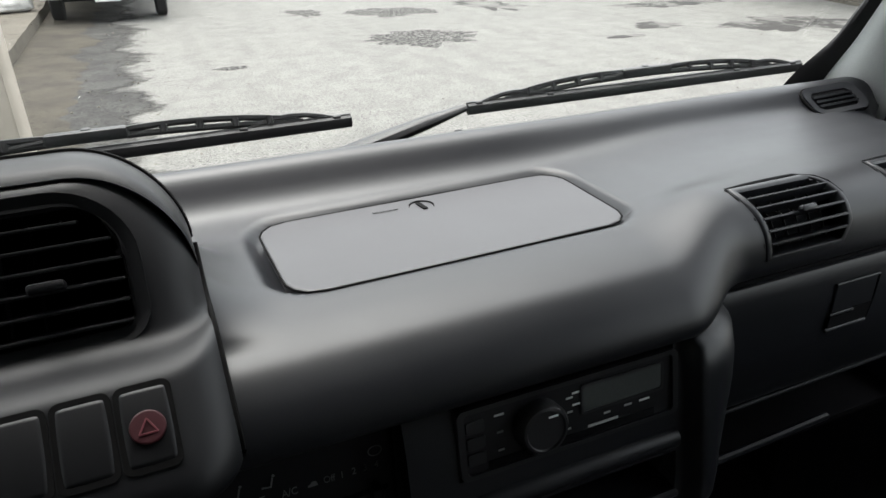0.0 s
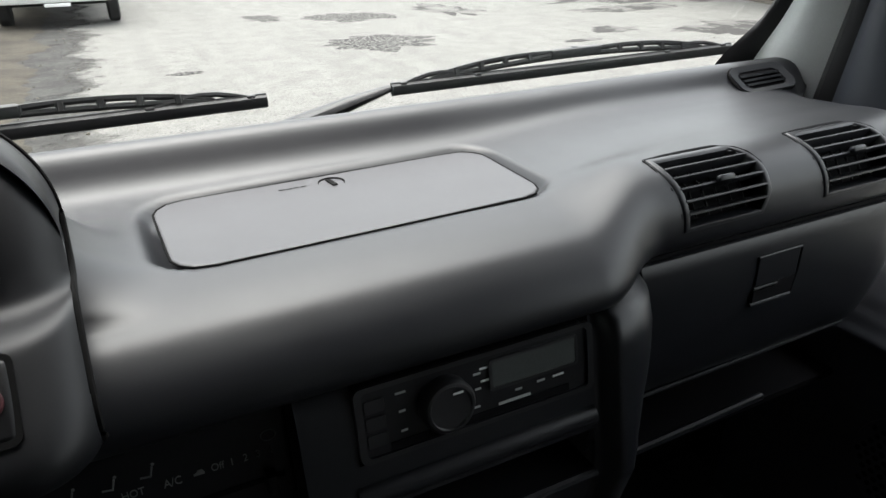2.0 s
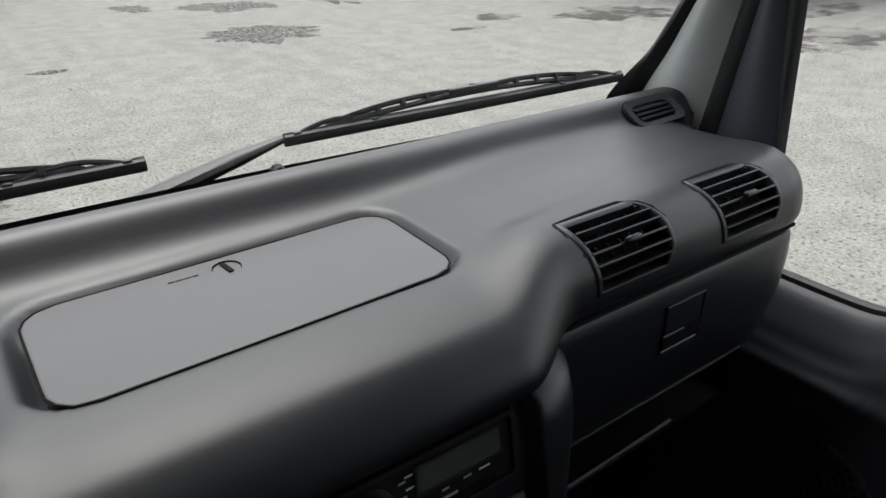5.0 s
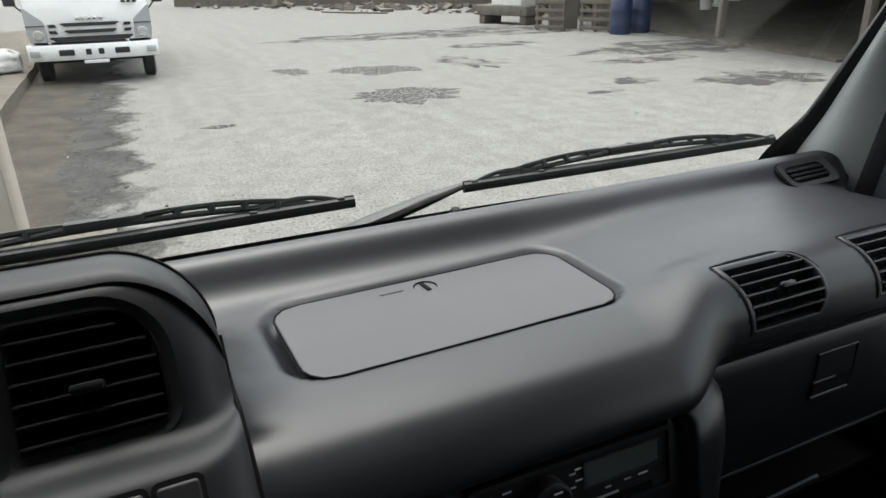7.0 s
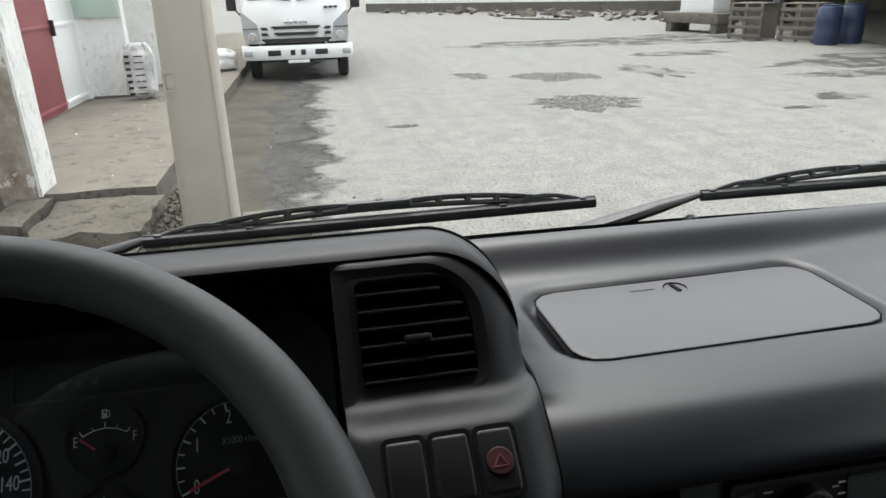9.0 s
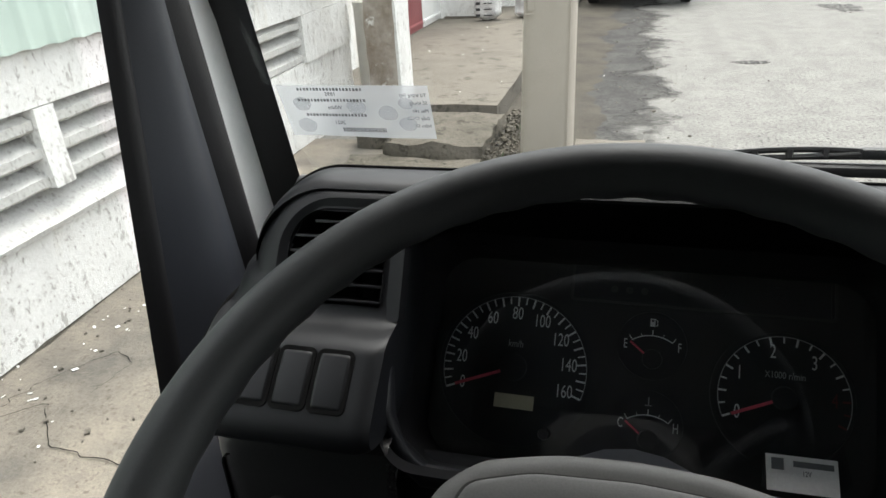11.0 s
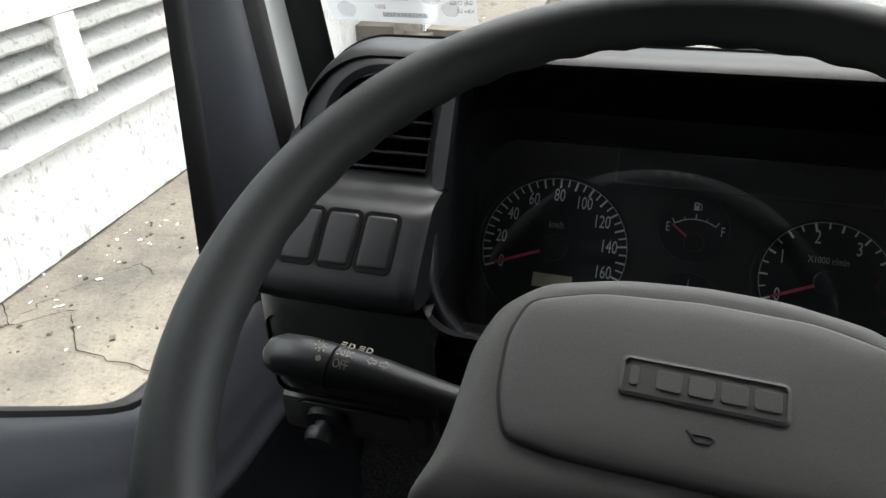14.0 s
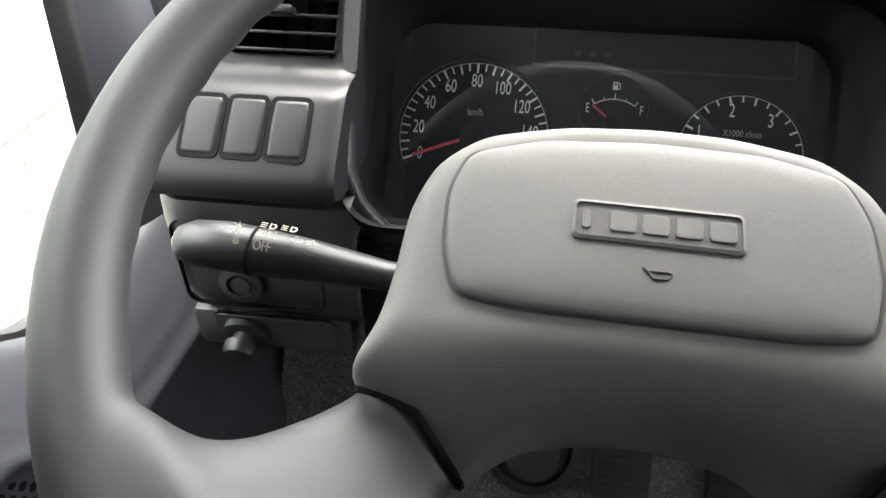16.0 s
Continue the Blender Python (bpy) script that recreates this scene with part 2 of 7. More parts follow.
def frayed(m, x0, x1, hard, size=1.15, raggedness=2.4):
    """Lets a stain run out over the clean road between two lines along the kerb, in ragged tongues and spots."""
    n, l = m.node_tree.nodes, m.node_tree.links
    p = n["Principled BSDF"]
    geo, axes, tex = n.new("ShaderNodeNewGeometry"), n.new("ShaderNodeSeparateXYZ"), n.new("ShaderNodeTexNoise")
    tex.inputs["Scale"].default_value, tex.inputs["Detail"].default_value, tex.inputs["Roughness"].default_value = size, 10, 0.68
    l.new(geo.outputs["Position"], axes.inputs[0])
    l.new(geo.outputs["Position"], tex.inputs["Vector"])
    run = n.new("ShaderNodeMapRange")
    run.clamp = False
    run.inputs["From Min"].default_value, run.inputs["From Max"].default_value = x0, x1
    l.new(axes.outputs["X"], run.inputs["Value"])
    both = n.new("ShaderNodeMath")
    both.operation = "MULTIPLY_ADD"
    both.inputs[1].default_value = raggedness
    l.new(tex.outputs["Fac"], both.inputs[0])
    l.new(run.outputs[0], both.inputs[2])
    cut = n.new("ShaderNodeMapRange")
    middle = 0.5 + raggedness / 2
    cut.inputs["From Min"].default_value, cut.inputs["From Max"].default_value = middle - hard, middle + hard
    l.new(both.outputs[0], cut.inputs["Value"])
    clear, mix = n.new("ShaderNodeBsdfTransparent"), n.new("ShaderNodeMixShader")
    l.new(cut.outputs[0], mix.inputs["Fac"])
    l.new(p.outputs[0], mix.inputs[1])
    l.new(clear.outputs[0], mix.inputs[2])
    l.new(mix.outputs[0], n["Material Output"].inputs["Surface"])


frayed(GUTTER, -0.62, 0.28, 0.20)
SOIL = material("gutter_soil", (0.070, 0.063, 0.051), 0.95, spec=0.15, grain=0.45, grain_scale=55, bump=1.0, bump_scale=40, stain=0.7, stain_scale=2.0, stain_colour=(0.036, 0.034, 0.030), flake=0.8, flake_scale=9, flake_at=0.58, flake_colour=(0.032, 0.03, 0.026))
CONCRETE = material("old_concrete", (0.145, 0.131, 0.110), 0.9, spec=0.2, grain=0.25, grain_scale=45, bump=0.9, bump_scale=45, stain=0.6, stain_scale=1.6, stain_colour=(0.10, 0.093, 0.08), flake=0.85, flake_scale=7, flake_at=0.55, flake_colour=(0.075, 0.068, 0.058))
POLE = material("pole_concrete", (0.37, 0.335, 0.285), 0.88, grain=0.15, grain_scale=60, flake=0.35, flake_scale=14, flake_at=0.62, bump=0.4, bump_scale=70, stain=0.3, stain_scale=3, stain_colour=(0.26, 0.24, 0.2))
def limewash(name, base, cement, worn, scale=1.0):
    """Old limewash: brushed white coats, cement showing in ragged flakes drawn out downwards, grey and ochre weather stains."""
    m = material(name, base, 0.92, spec=0.2, grain=0.16, grain_scale=55)
    n, l = m.node_tree.nodes, m.node_tree.links
    p = n["Principled BSDF"]
    geo = n.new("ShaderNodeNewGeometry")
    def noise_map(stretch, size, detail, lo, hi, top, rough=0.7):
        v = n.new("ShaderNodeVectorMath")
        v.operation = "MULTIPLY"
        v.inputs[1].default_value = stretch
        l.new(geo.outputs["Position"], v.inputs[0])
        tex = n.new("ShaderNodeTexNoise")
        tex.inputs["Scale"].default_value, tex.inputs["Detail"].default_value, tex.inputs["Roughness"].default_value = size, detail, rough
        l.new(v.outputs[0], tex.inputs["Vector"])
        r = n.new("ShaderNodeMapRange")
        for key, q in (("From Min", lo), ("From Max", hi), ("To Max", top)):
            r.inputs[key].default_value = q
        l.new(tex.outputs["Fac"], r.inputs["Value"])
        return r.outputs[0], tex.outputs["Fac"]
    out = p.inputs["Base Color"].links[0].from_socket
    flake, height = noise_map((1, 1, 0.46), 20 * scale, 10, 0.572, 0.596, worn, 0.74)
    spots = noise_map((1, 1, 0.8), 48 * scale, 6, 0.57, 0.63, worn)[0]
    grey = noise_map((1, 1, 0.6), 2.6, 8, 0.42, 0.72, 0.55)[0]
    ochre = noise_map((1, 1, 0.5), 1.9, 8, 0.56, 0.76, 0.5)[0]
    for fac, colour in ((grey, [0.74 * c for c in base]), (ochre, (0.50, 0.42, 0.29)), (flake, cement), (spots, [0.85 * c for c in cement])):
        mix = n.new("ShaderNodeMixRGB")
        mix.inputs["Color2"].default_value = rgb(*colour)
        l.new(fac, mix.inputs["Fac"])
        l.new(out, mix.inputs["Color1"])
        out = mix.outputs[0]
    l.new(out, p.inputs["Base Color"])
    fine = noise_map((1, 1, 1), 85, 6, 0.0, 1.0, 1.0)[0]
    add = n.new("ShaderNodeMath")
    add.operation = "MULTIPLY_ADD"
    add.inputs[1].default_value = 0.28
    l.new(fine, add.inputs[0])
    l.new(height, add.inputs[2])
    b = n.new("ShaderNodeBump")
    b.inputs["Strength"].default_value, b.inputs["Distance"].default_value = 0.9, 0.012
    l.new(add.outputs[0], b.inputs["Height"])
    l.new(b.outputs[0], p.inputs["Normal"])
    return m


LIME = limewash("peeling_limewash", (0.77, 0.77, 0.75), (0.33, 0.32, 0.295), 0.68)
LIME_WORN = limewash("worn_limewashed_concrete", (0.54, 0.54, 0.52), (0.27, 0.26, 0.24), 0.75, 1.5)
RUSTY = material("rust_stained_plaster", (0.38, 0.345, 0.30), 0.9, grain=0.2, grain_scale=30, bump=0.8, bump_scale=20, stain=0.9, stain_scale=3.0, stain_colour=(0.14, 0.1, 0.066), flake=0.9, flake_scale=5.0, flake_at=0.57, flake_colour=(0.62, 0.60, 0.56), flake_soft=0.03)
PIPE = material("aged_plastic_pipe", (0.50, 0.485, 0.44), 0.6, grain=0.08, grain_scale=60, stain=0.5, stain_scale=5, stain_colour=(0.36, 0.34, 0.30))
REDDOOR = material("maroon_door_paint", (0.25, 0.07, 0.075), 0.55, grain=0.1, grain_scale=30, stain=0.3, stain_scale=3)
GREENBOARD = material("grey_green_board", (0.46, 0.56, 0.505), 0.7, grain=0.08, stain=0.3, stain_scale=2)
TRUCKWHITE = material("truck_white_paint", (0.8, 0.81, 0.8), 0.25, grain=0.03, coat=0.5)
TRUCKBLACK = material("truck_black_plastic", (0.015, 0.015, 0.016), 0.5, grain=0.1)
TYRE = material("tyre_rubber", (0.018, 0.018, 0.018), 0.85, grain=0.2, grain_scale=60, bump=0.5, bump_scale=40)
LAMPGLASS = material("headlamp_glass", (0.42, 0.44, 0.45), 0.10, metal=0.3)
BARREL = material("blue_barrel_plastic", (0.012, 0.026, 0.068), 0.45, grain=0.1, stain=0.4, stain_scale=4)
OLDWOOD = material("grey_pallet_wood", (0.12, 0.105, 0.086), 0.9, grain=0.35, grain_scale=25, bump=0.6, bump_scale=30)
KNEE = material("knee_panel_plastic", (0.024, 0.0235, 0.0235), 0.42, grain=0.12, grain_scale=900, bump=0.09, bump_scale=1400)
SACK = material("woven_plastic_sack", (0.6, 0.6, 0.585), 0.8, grain=0.25, grain_scale=35, bump=0.7, bump_scale=20, stain=0.6, stain_scale=6, stain_colour=(0.2, 0.2, 0.2))
WEED = material("weed_leaf", (0.035, 0.05, 0.02), 0.7, grain=0.3, grain_scale=30)


# ---- builders ----
def world_of(ob):
    m = ob.matrix_parent_inverse @ ob.matrix_basis
    return world_of(ob.parent) @ m if ob.parent else ob.matrix_basis


def thing(name, at, label, category, group="", kind=""):
    ob = new(name)
    ob.location = at
    ob.empty_display_size = 0.05
    return tagged(ob, label, category, group, kind)


SEAT = [Matrix.Identity(4)]  # shift and turn given to every part while an assembly is set into its place


def finish(name, bm, mat, smooth=38):
    bmesh.ops.recalc_face_normals(bm, faces=bm.faces)
    me = bpy.data.meshes.new(name)
    bm.to_mesh(me)
    bm.free()
    me.transform(SEAT[0])
    me.materials.append(mat)
    me.shade_smooth()
    me.set_sharp_from_angle(angle=radians(smooth))
    return me


def part(name, bm, mat, parent=None, label="", smooth=38):
    ob = new(name, finish(name, bm, mat, smooth))
    if parent:
        ob.parent = parent
        ob.matrix_parent_inverse = world_of(parent).inverted()
    return tagged(ob, label)


def solo(name, bm, mat, label, category, group="", kind="", smooth=38):
    return tagged(part(name, bm, mat, None, "", smooth), label, category, group, kind)


def box(bm, size, m=None, bevel=0.0, seg=2):
    r = bmesh.ops.create_cube(bm, size=1.0)
    bmesh.ops.scale(bm, vec=size, verts=r["verts"])
    if bevel:
        edges = list({e for v in r["verts"] for e in v.link_edges})
        made = bmesh.ops.bevel(bm, geom=edges, offset=bevel, segments=seg, affect="EDGES", profile=0.5)
        verts = list({v for f in made["faces"] for v in f.verts} | {v for v in r["verts"] if v.is_valid})
        if m is not None:
            bmesh.ops.transform(bm, matrix=m, verts=verts)
        return verts
    if m is not None:
        bmesh.ops.transform(bm, matrix=m, verts=r["verts"])
    return r["verts"]


def boxed(size, m=None, bevel=0.0, seg=2):
    bm = bmesh.new()
    box(bm, size, m, bevel, seg)
    return bm


def span(lo, hi, bevel=0.0):
    """A box between two corners."""
    lo, hi = Vector(lo), Vector(hi)
    return boxed(hi - lo, Matrix.Translation((lo + hi) / 2), bevel)


def grid(bm, rows, closed=False, skip=None):
    """Quads between rows of points."""
    vs = [[bm.verts.new(p) for p in row] for row in rows]
    n = len(rows[0])
    for i in range(len(rows) - 1):
        for j in range(n if closed else n - 1):
            k = (j + 1) % n
            if skip and skip(i, j):
                continue
            bm.faces.new((vs[i][j], vs[i][k], vs[i + 1][k], vs[i + 1][j]))
    return vs


def capped(bm, rows):
    vs = grid(bm, rows, closed=True)
    bm.faces.new(vs[0][::-1])
    bm.faces.new(vs[-1])
    return vs


def resample(points, n):
    p = np.array(points, float)
    d = np.r_[0, np.cumsum(np.linalg.norm(np.diff(p, axis=0), axis=1))]
    s = np.linspace(0, d[-1], n)
    return np.stack([np.interp(s, d, p[:, k]) for k in range(p.shape[1])], 1)


def smooth_line(points, n, passes=2):
    """Round the corners of a polyline and resample it."""
    p = resample(points, max(n, 60))
    for _ in range(passes):
        p[1:-1] = (p[:-2] + 2 * p[1:-1] + p[2:]) / 4
    return resample(p, n)


def sstep(a, b, x):
    t = min(1.0, max(0.0, (x - a) / (b - a)))
    return t * t * (3 - 2 * t)


def tube(bm, path, radius, seg=12, flat=1.0, up=(0, 0, 1)):
    """A closed tube along a path; radius may be a list."""
    pts = [Vector(p) for p in path]
    rows = []
    for i, p in enumerate(pts):
        d = (pts[min(i + 1, len(pts) - 1)] - pts[max(i - 1, 0)]).normalized()
        a = d.cross(Vector(up))
        if a.length < 1e-4:
            a = d.cross(Vector((1, 0, 0)))
        a.normalize()
        b = a.cross(d)
        r = radius[i] if isinstance(radius, (list, tuple)) else radius
        rows.append([p + r * (math.cos(t) * a + flat * math.sin(t) * b) for t in (2 * math.pi * k / seg for k in range(seg))])
    capped(bm, rows)
    return bm


def tubed(path, radius, seg=12, flat=1.0, up=(0, 0, 1)):
    return tube(bmesh.new(), path, radius, seg, flat, up)


def outline(w, h, r, seg=6, taper=0.0):
    """A rounded rectangle as 2D points, centred; taper narrows its top."""
    pts = []
    for cx, cy, a0 in ((w / 2 - r, h / 2 - r, 0), (-w / 2 + r, h / 2 - r, 90), (-w / 2 + r, -h / 2 + r, 180), (w / 2 - r, -h / 2 + r, 270)):
        for k in range(seg + 1):
            a = radians(a0 + 90 * k / seg)
            x, y = cx + r * math.cos(a), cy + r * math.sin(a)
            pts.append((x * (1 - taper * (y / h + 0.5)), y))
    return pts


def slab(bm, pts, thick, m, edge=0.0):
    """A plate with the 2D outline pts, from -thick to 0 on its local z, its front rim rounded by edge."""
    c = np.mean(np.array(pts), axis=0)
    def ring(k, z):
        out = []
        for x, y in pts:
            d = Vector((c[0] - x, c[1] - y))
            d = d.normalized() * k if d.length > 1e-6 else d
            out.append(m @ Vector((x + d.x, y + d.y, z)))
        return out
    rows = [ring(0, -thick)]
    if edge:
        rows += [ring(0, -edge), ring(edge * 0.3, -edge * 0.3), ring(edge, 0), ring(edge * 1.5, 0)]
    else:
        rows += [ring(0, 0)]
    capped(bm, rows)
    return bm


def plate(pts, thick, m, edge=0.0):
    return slab(bmesh.new(), pts, thick, m, edge)


def ring_frame(outer, inner, thick, m, lip=0.0):
    """A frame between two outlines with the same number of points."""
    bm = bmesh.new()
    o0 = [m @ Vector((x, y, -thick)) for x, y in outer]
    o1 = [m @ Vector((x, y, 0)) for x, y in outer]
    i1 = [m @ Vector((x, y, lip)) for x, y in inner]
    i0 = [m @ Vector((x, y, -thick)) for x, y in inner]
    vs = [[bm.verts.new(p) for p in row] for row in (o0, o1, i1, i0)]
    n = len(outer)
    for a in range(4):
        b = (a + 1) % 4
        for j in range(n):
            k = (j + 1) % n
            bm.faces.new((vs[a][j], vs[a][k], vs[b][k], vs[b][j]))
    return bm


def facing(at, right, up):
    """A frame with local x along right, y along up and z out of the face."""
    x = Vector(right).normalized()
    y = Vector(up)
    y = (y - y.dot(x) * x).normalized()
    z = x.cross(y)
    m = Matrix((x, y, z)).transposed().to_4x4()
    m.translation = Vector(at)
    return m


def disc(r, thick, m, seg=40, edge=0.0):
    return plate([(r * math.cos(2 * math.pi * k / seg), r * math.sin(2 * math.pi * k / seg)) for k in range(seg)], thick, m, edge)


def lathe(profile, m, seg=28):
    """Turn (radius, height) points about local z."""
    bm = bmesh.new()
    capped(bm, [[m @ Vector((r * math.cos(2 * math.pi * k / seg), r * math.sin(2 * math.pi * k / seg), z)) for k in range(seg)] for r, z in profile])
    return bm


def lettering(words, height, m, mat, parent, squeeze=0.8, name="lettering", thick=0.0002, align="CENTER"):
    """Raised letters in the built-in font, flat on the local xy plane of m."""
    cu = bpy.data.curves.new(name, "FONT")
    cu.body, cu.size, cu.align_x, cu.align_y, cu.extrude, cu.resolution_u = words, height * 1.4, align, "CENTER", thick, 3
    tmp = bpy.data.objects.new(name, cu)
    me = bpy.data.meshes.new_from_object(tmp)
    bpy.data.objects.remove(tmp)
    me.transform(m @ Matrix.Diagonal((squeeze, 1, 1, 1)))
    me.name = name
    me.materials.clear()
    me.materials.append(mat)
    ob = new(name, me)
    ob.parent = parent
    ob.matrix_parent_inverse = world_of(parent).inverted()
    return ob

# ---- ground, road and street ----
bm = bmesh.new()
grid(bm, [[(x, y, 0.0) for x in (-400, -60, -20, 0, 10, 30, 80, 400)] for y in (-400, -60, -10, 0, 10, 30, 80, 400)])
solo("road", bm, ASPHALT, "worn pale concrete road with damp patches", "road", kind="structure")


def blob(cx, cy, rx, ry, seed, z, n=120, ragged=0.32, thick=0.008):
    """A low ragged-edged island lying on the road, thickest in its middle."""
    rows = []
    for k, h in ((1.0, 0.0), (0.93, 0.6), (0.7, 1.0), (0.35, 1.0), (0.02, 1.0)):
        row = []
        for i in range(n):
            a = 2 * math.pi * i / n
            r = 1 + ragged * 1.6 * noise.noise((math.cos(a) * 2.2 + seed, math.sin(a) * 2.2, seed * 0.7)) + ragged * 0.7 * noise.noise((math.cos(a) * 6 + seed, math.sin(a) * 6, seed)) + ragged * 0.4 * noise.noise((math.cos(a) * 17 + seed, math.sin(a) * 17, seed))
            row.append((cx + rx * k * r * math.cos(a), cy + ry * k * r * math.sin(a), z + thick * h))
        rows.append(row)
    bm = bmesh.new()
    vs = grid(bm, rows, closed=True)
    bm.faces.new(vs[-1])
    return bm


for n, (cx, cy, rx, ry, mat, label) in enumerate((
        (3.85, 9.75, 0.78, 0.68, PATCH, "dark loose gravel filling a shallow pothole"),
        (4.45, 12.6, 0.75, 0.62, PATCH, "dark gravel patch on the road"),
        (2.9, 13.3, 0.28, 0.5, PATCH, "small dark gravel patch on the road"),
        (9.6, 11.1, 1.25, 0.45, WET_AND_SHADE, "damp dark patch on the concrete road"),
        (7.6, 9.05, 0.42, 0.32, WET_AND_SHADE, "damp dark patch on the concrete road"),
        (9.6, 8.2, 1.05, 0.75, WET_AND_SHADE, "damp dark patch on the concrete road"),
        (10.2, 4.8, 1.3, 0.75, WET_AND_SHADE, "damp dark patch on the concrete road"),
        (12.8, 6.4, 1.2, 0.5, WET_AND_SHADE, "damp dark patch on the concrete road"),
        (6.55, 8.4, 0.3, 0.12, WET_AND_SHADE, "damp dark patch on the concrete road"),
        (16.5, 12.0, 2.5, 0.6, WET_AND_SHADE, "damp dark patch on the concrete road"),
        (8.5, 15.5, 1.2, 0.5, WET_AND_SHADE, "damp dark patch on the concrete road"),
        (11.0, 18.0, 2.2, 0.6, WET_AND_SHADE, "damp dark patch on the concrete road"),
        # two broad blobs darken the ground for the shelter's shade and dirt
        (13.5, 12.6, 4.0, 1.3, WET_AND_SHADE, "broad road area darkened for dirt and the shelter's shade"),
        (18.5, 13.5, 5.0, 2.6, WET_AND_SHADE, "broad road area darkened for dirt and the shelter's shade"),
        (9.0, 19.5, 5.0, 1.2, WET_AND_SHADE, "damp dark patch on the concrete road"),
        (6.4, 12.8, 0.5, 0.95, WET_AND_SHADE, "damp dark patch on the concrete road"),
        (0.94, 8.75, 0.19, 0.09, PATCH, "small dark gravel patch on the road"))):
    solo("road_patch", blob(cx, cy, rx, ry, n * 3.7, 0.001), mat, label, "patch", group="road patches", kind="structure")

# the damp gutter strip along the kerb, and its soil
bm = bmesh.new()
rows = []
for i in range(360):
    y = 3.6 + i * 0.04
    rows.append([(-1.62, y, 0.003), (-1.0, y, 0.010), (-0.5, y, 0.009), (0.1, y, 0.006), (0.62, y, 0.004), (0.70, y, -0.002)])
grid(bm, rows)
solo("damp_gutter", bm, GUTTER, "dark damp strip of broken tarmac along the kerb", "gutter", kind="structure")
bm = bmesh.new()
rows = []
for i in range(360):
    y = 3.6 + i * 0.04
    edge = -0.72 + 0.22 * noise.noise((y * 0.9, 9.1, 0)) + 0.16 * noise.noise((y * 3.3, 4.0, 0)) + 0.04 * noise.noise((y * 9, 2.0, 0))
    rows.append([(-1.66, y, 0.05), (-1.4, y, 0.04), (edge - 0.2, y, 0.026), (edge - 0.04, y, 0.02), (edge, y, 0.010)])
grid(bm, rows)
solo("gutter_soil", bm, SOIL, "brown soil and grit lying along the kerb", "soil", kind="structure")


def rough_block(lo, hi, seed, amount=0.02, cut=0.12):
    """A worn concrete block: finely cut faces pushed about a little, edges broken."""
    lo, hi = Vector(lo), Vector(hi)
    bm = span(lo, hi)
    longest = max(hi - lo)
    for axis in range(3):
        n = int((hi[axis] - lo[axis]) / cut)
        for k in range(1, min(n, 60)):
            v = Vector((0, 0, 0))
            v[axis] = 1
            c = (lo + hi) / 2
            c[axis] = lo[axis] + (hi[axis] - lo[axis]) * k / n
            bmesh.ops.bisect_plane(bm, geom=bm.verts[:] + bm.edges[:] + bm.faces[:], plane_co=c, plane_no=v)
    for v in bm.verts:
        near = sum(1 for a in range(3) if min(abs(v.co[a] - lo[a]), abs(v.co[a] - hi[a])) < 1e-4)
        d = noise.noise_vector(v.co * 5 + Vector((seed, 0, 0))) * amount + noise.noise_vector(v.co * 14 + Vector((seed, 3, 0))) * amount * 0.5
        if near >= 2:
            c = (lo + hi) / 2
            d += (c - v.co).normalized() * amount * (0.6 + 1.3 * abs(noise.noise(v.co * 6 + Vector((seed, 9, 1)))))
        if abs(v.co.z - lo.z) > 1e-4:
            v.co += d
    return bm


solo("near_pavement", rough_block((-3.30, -6.0, -0.1), (-1.25, 5.3, 0.03), 1.0, 0.008, 0.35), PAVE, "stained cracked concrete pavement beside the wall", "pavement", kind="structure")
solo("raised_pavement", rough_block((-3.6, 5.77, -0.1), (-1.50, 26.0, 0.22), 2.0, 0.02, 0.3), CONCRETE, "raised worn concrete pavement with a broken edge", "pavement", kind="structure")
solo("pavement_step", rough_block((-2.26, 4.80, -0.1), (-1.40, 5.73, 0.17), 3.0, 0.035, 0.07), STEPSTONE, "crumbling concrete step at the pavement's end", "step", kind="structure")
solo("broken_slab", rough_block((-2.5, 4.3, -0.1), (-1.42, 4.82, 0.07), 4.0, 0.03, 0.08), STEPSTONE, "broken concrete slab lying by the step", "slab", kind="structure")
solo("kerb_stone", rough_block((-0.78, 4.78, -0.05), (-0.23, 5.28, 0.10), 5.0, 0.02, 0.08), CONCRETE, "pale broken kerb stone beside the pole", "kerb")
solo("brick_block", rough_block((-2.56, 5.05, -0.05), (-2.28, 5.74, 0.20), 6.0, 0.02, 0.07), STEPSTONE, "brown weathered block at the column's foot", "block")


SEAT[0] = pose(13.9, 16.0, 0, 0, 0, -14.0) @ pose(-13.9, -16.0, 0)
# the dark step concrete here carries dirt and the roof's shade in its colour
solo("apron", rough_block((13.9, 8.6, -0.1), (34.0, 30.0, 0.06), 7.0, 0.03, 0.6), STEPSTONE, "raised worn concrete apron, darkened for dirt and shelter shade", "apron", kind="structure")
SEAT[0] = Matrix.Identity(4)
# crumbled kerb beside the pole
rng = random.Random(9)
bm = bmesh.new()
for _ in range(700):
    x, y, s = rng.uniform(-1.36, -0.98), rng.uniform(4.7, 6.2), rng.uniform(0.006, 0.026)
    box(bm, (s * rng.uniform(0.8, 2), s * rng.uniform(0.8, 1.8), s), pose(x - 0.06, y, 0.02 + 0.10 * max(0.0, (-1.1 - x) / 0.26) * rng.random(), rng.uniform(-40, 40), rng.uniform(-40, 40), rng.uniform(0, 180)))
solo("kerb_rubble", bm, STEPSTONE, "crumbled dark concrete and dirt beside the step", "rubble", kind="stuff")


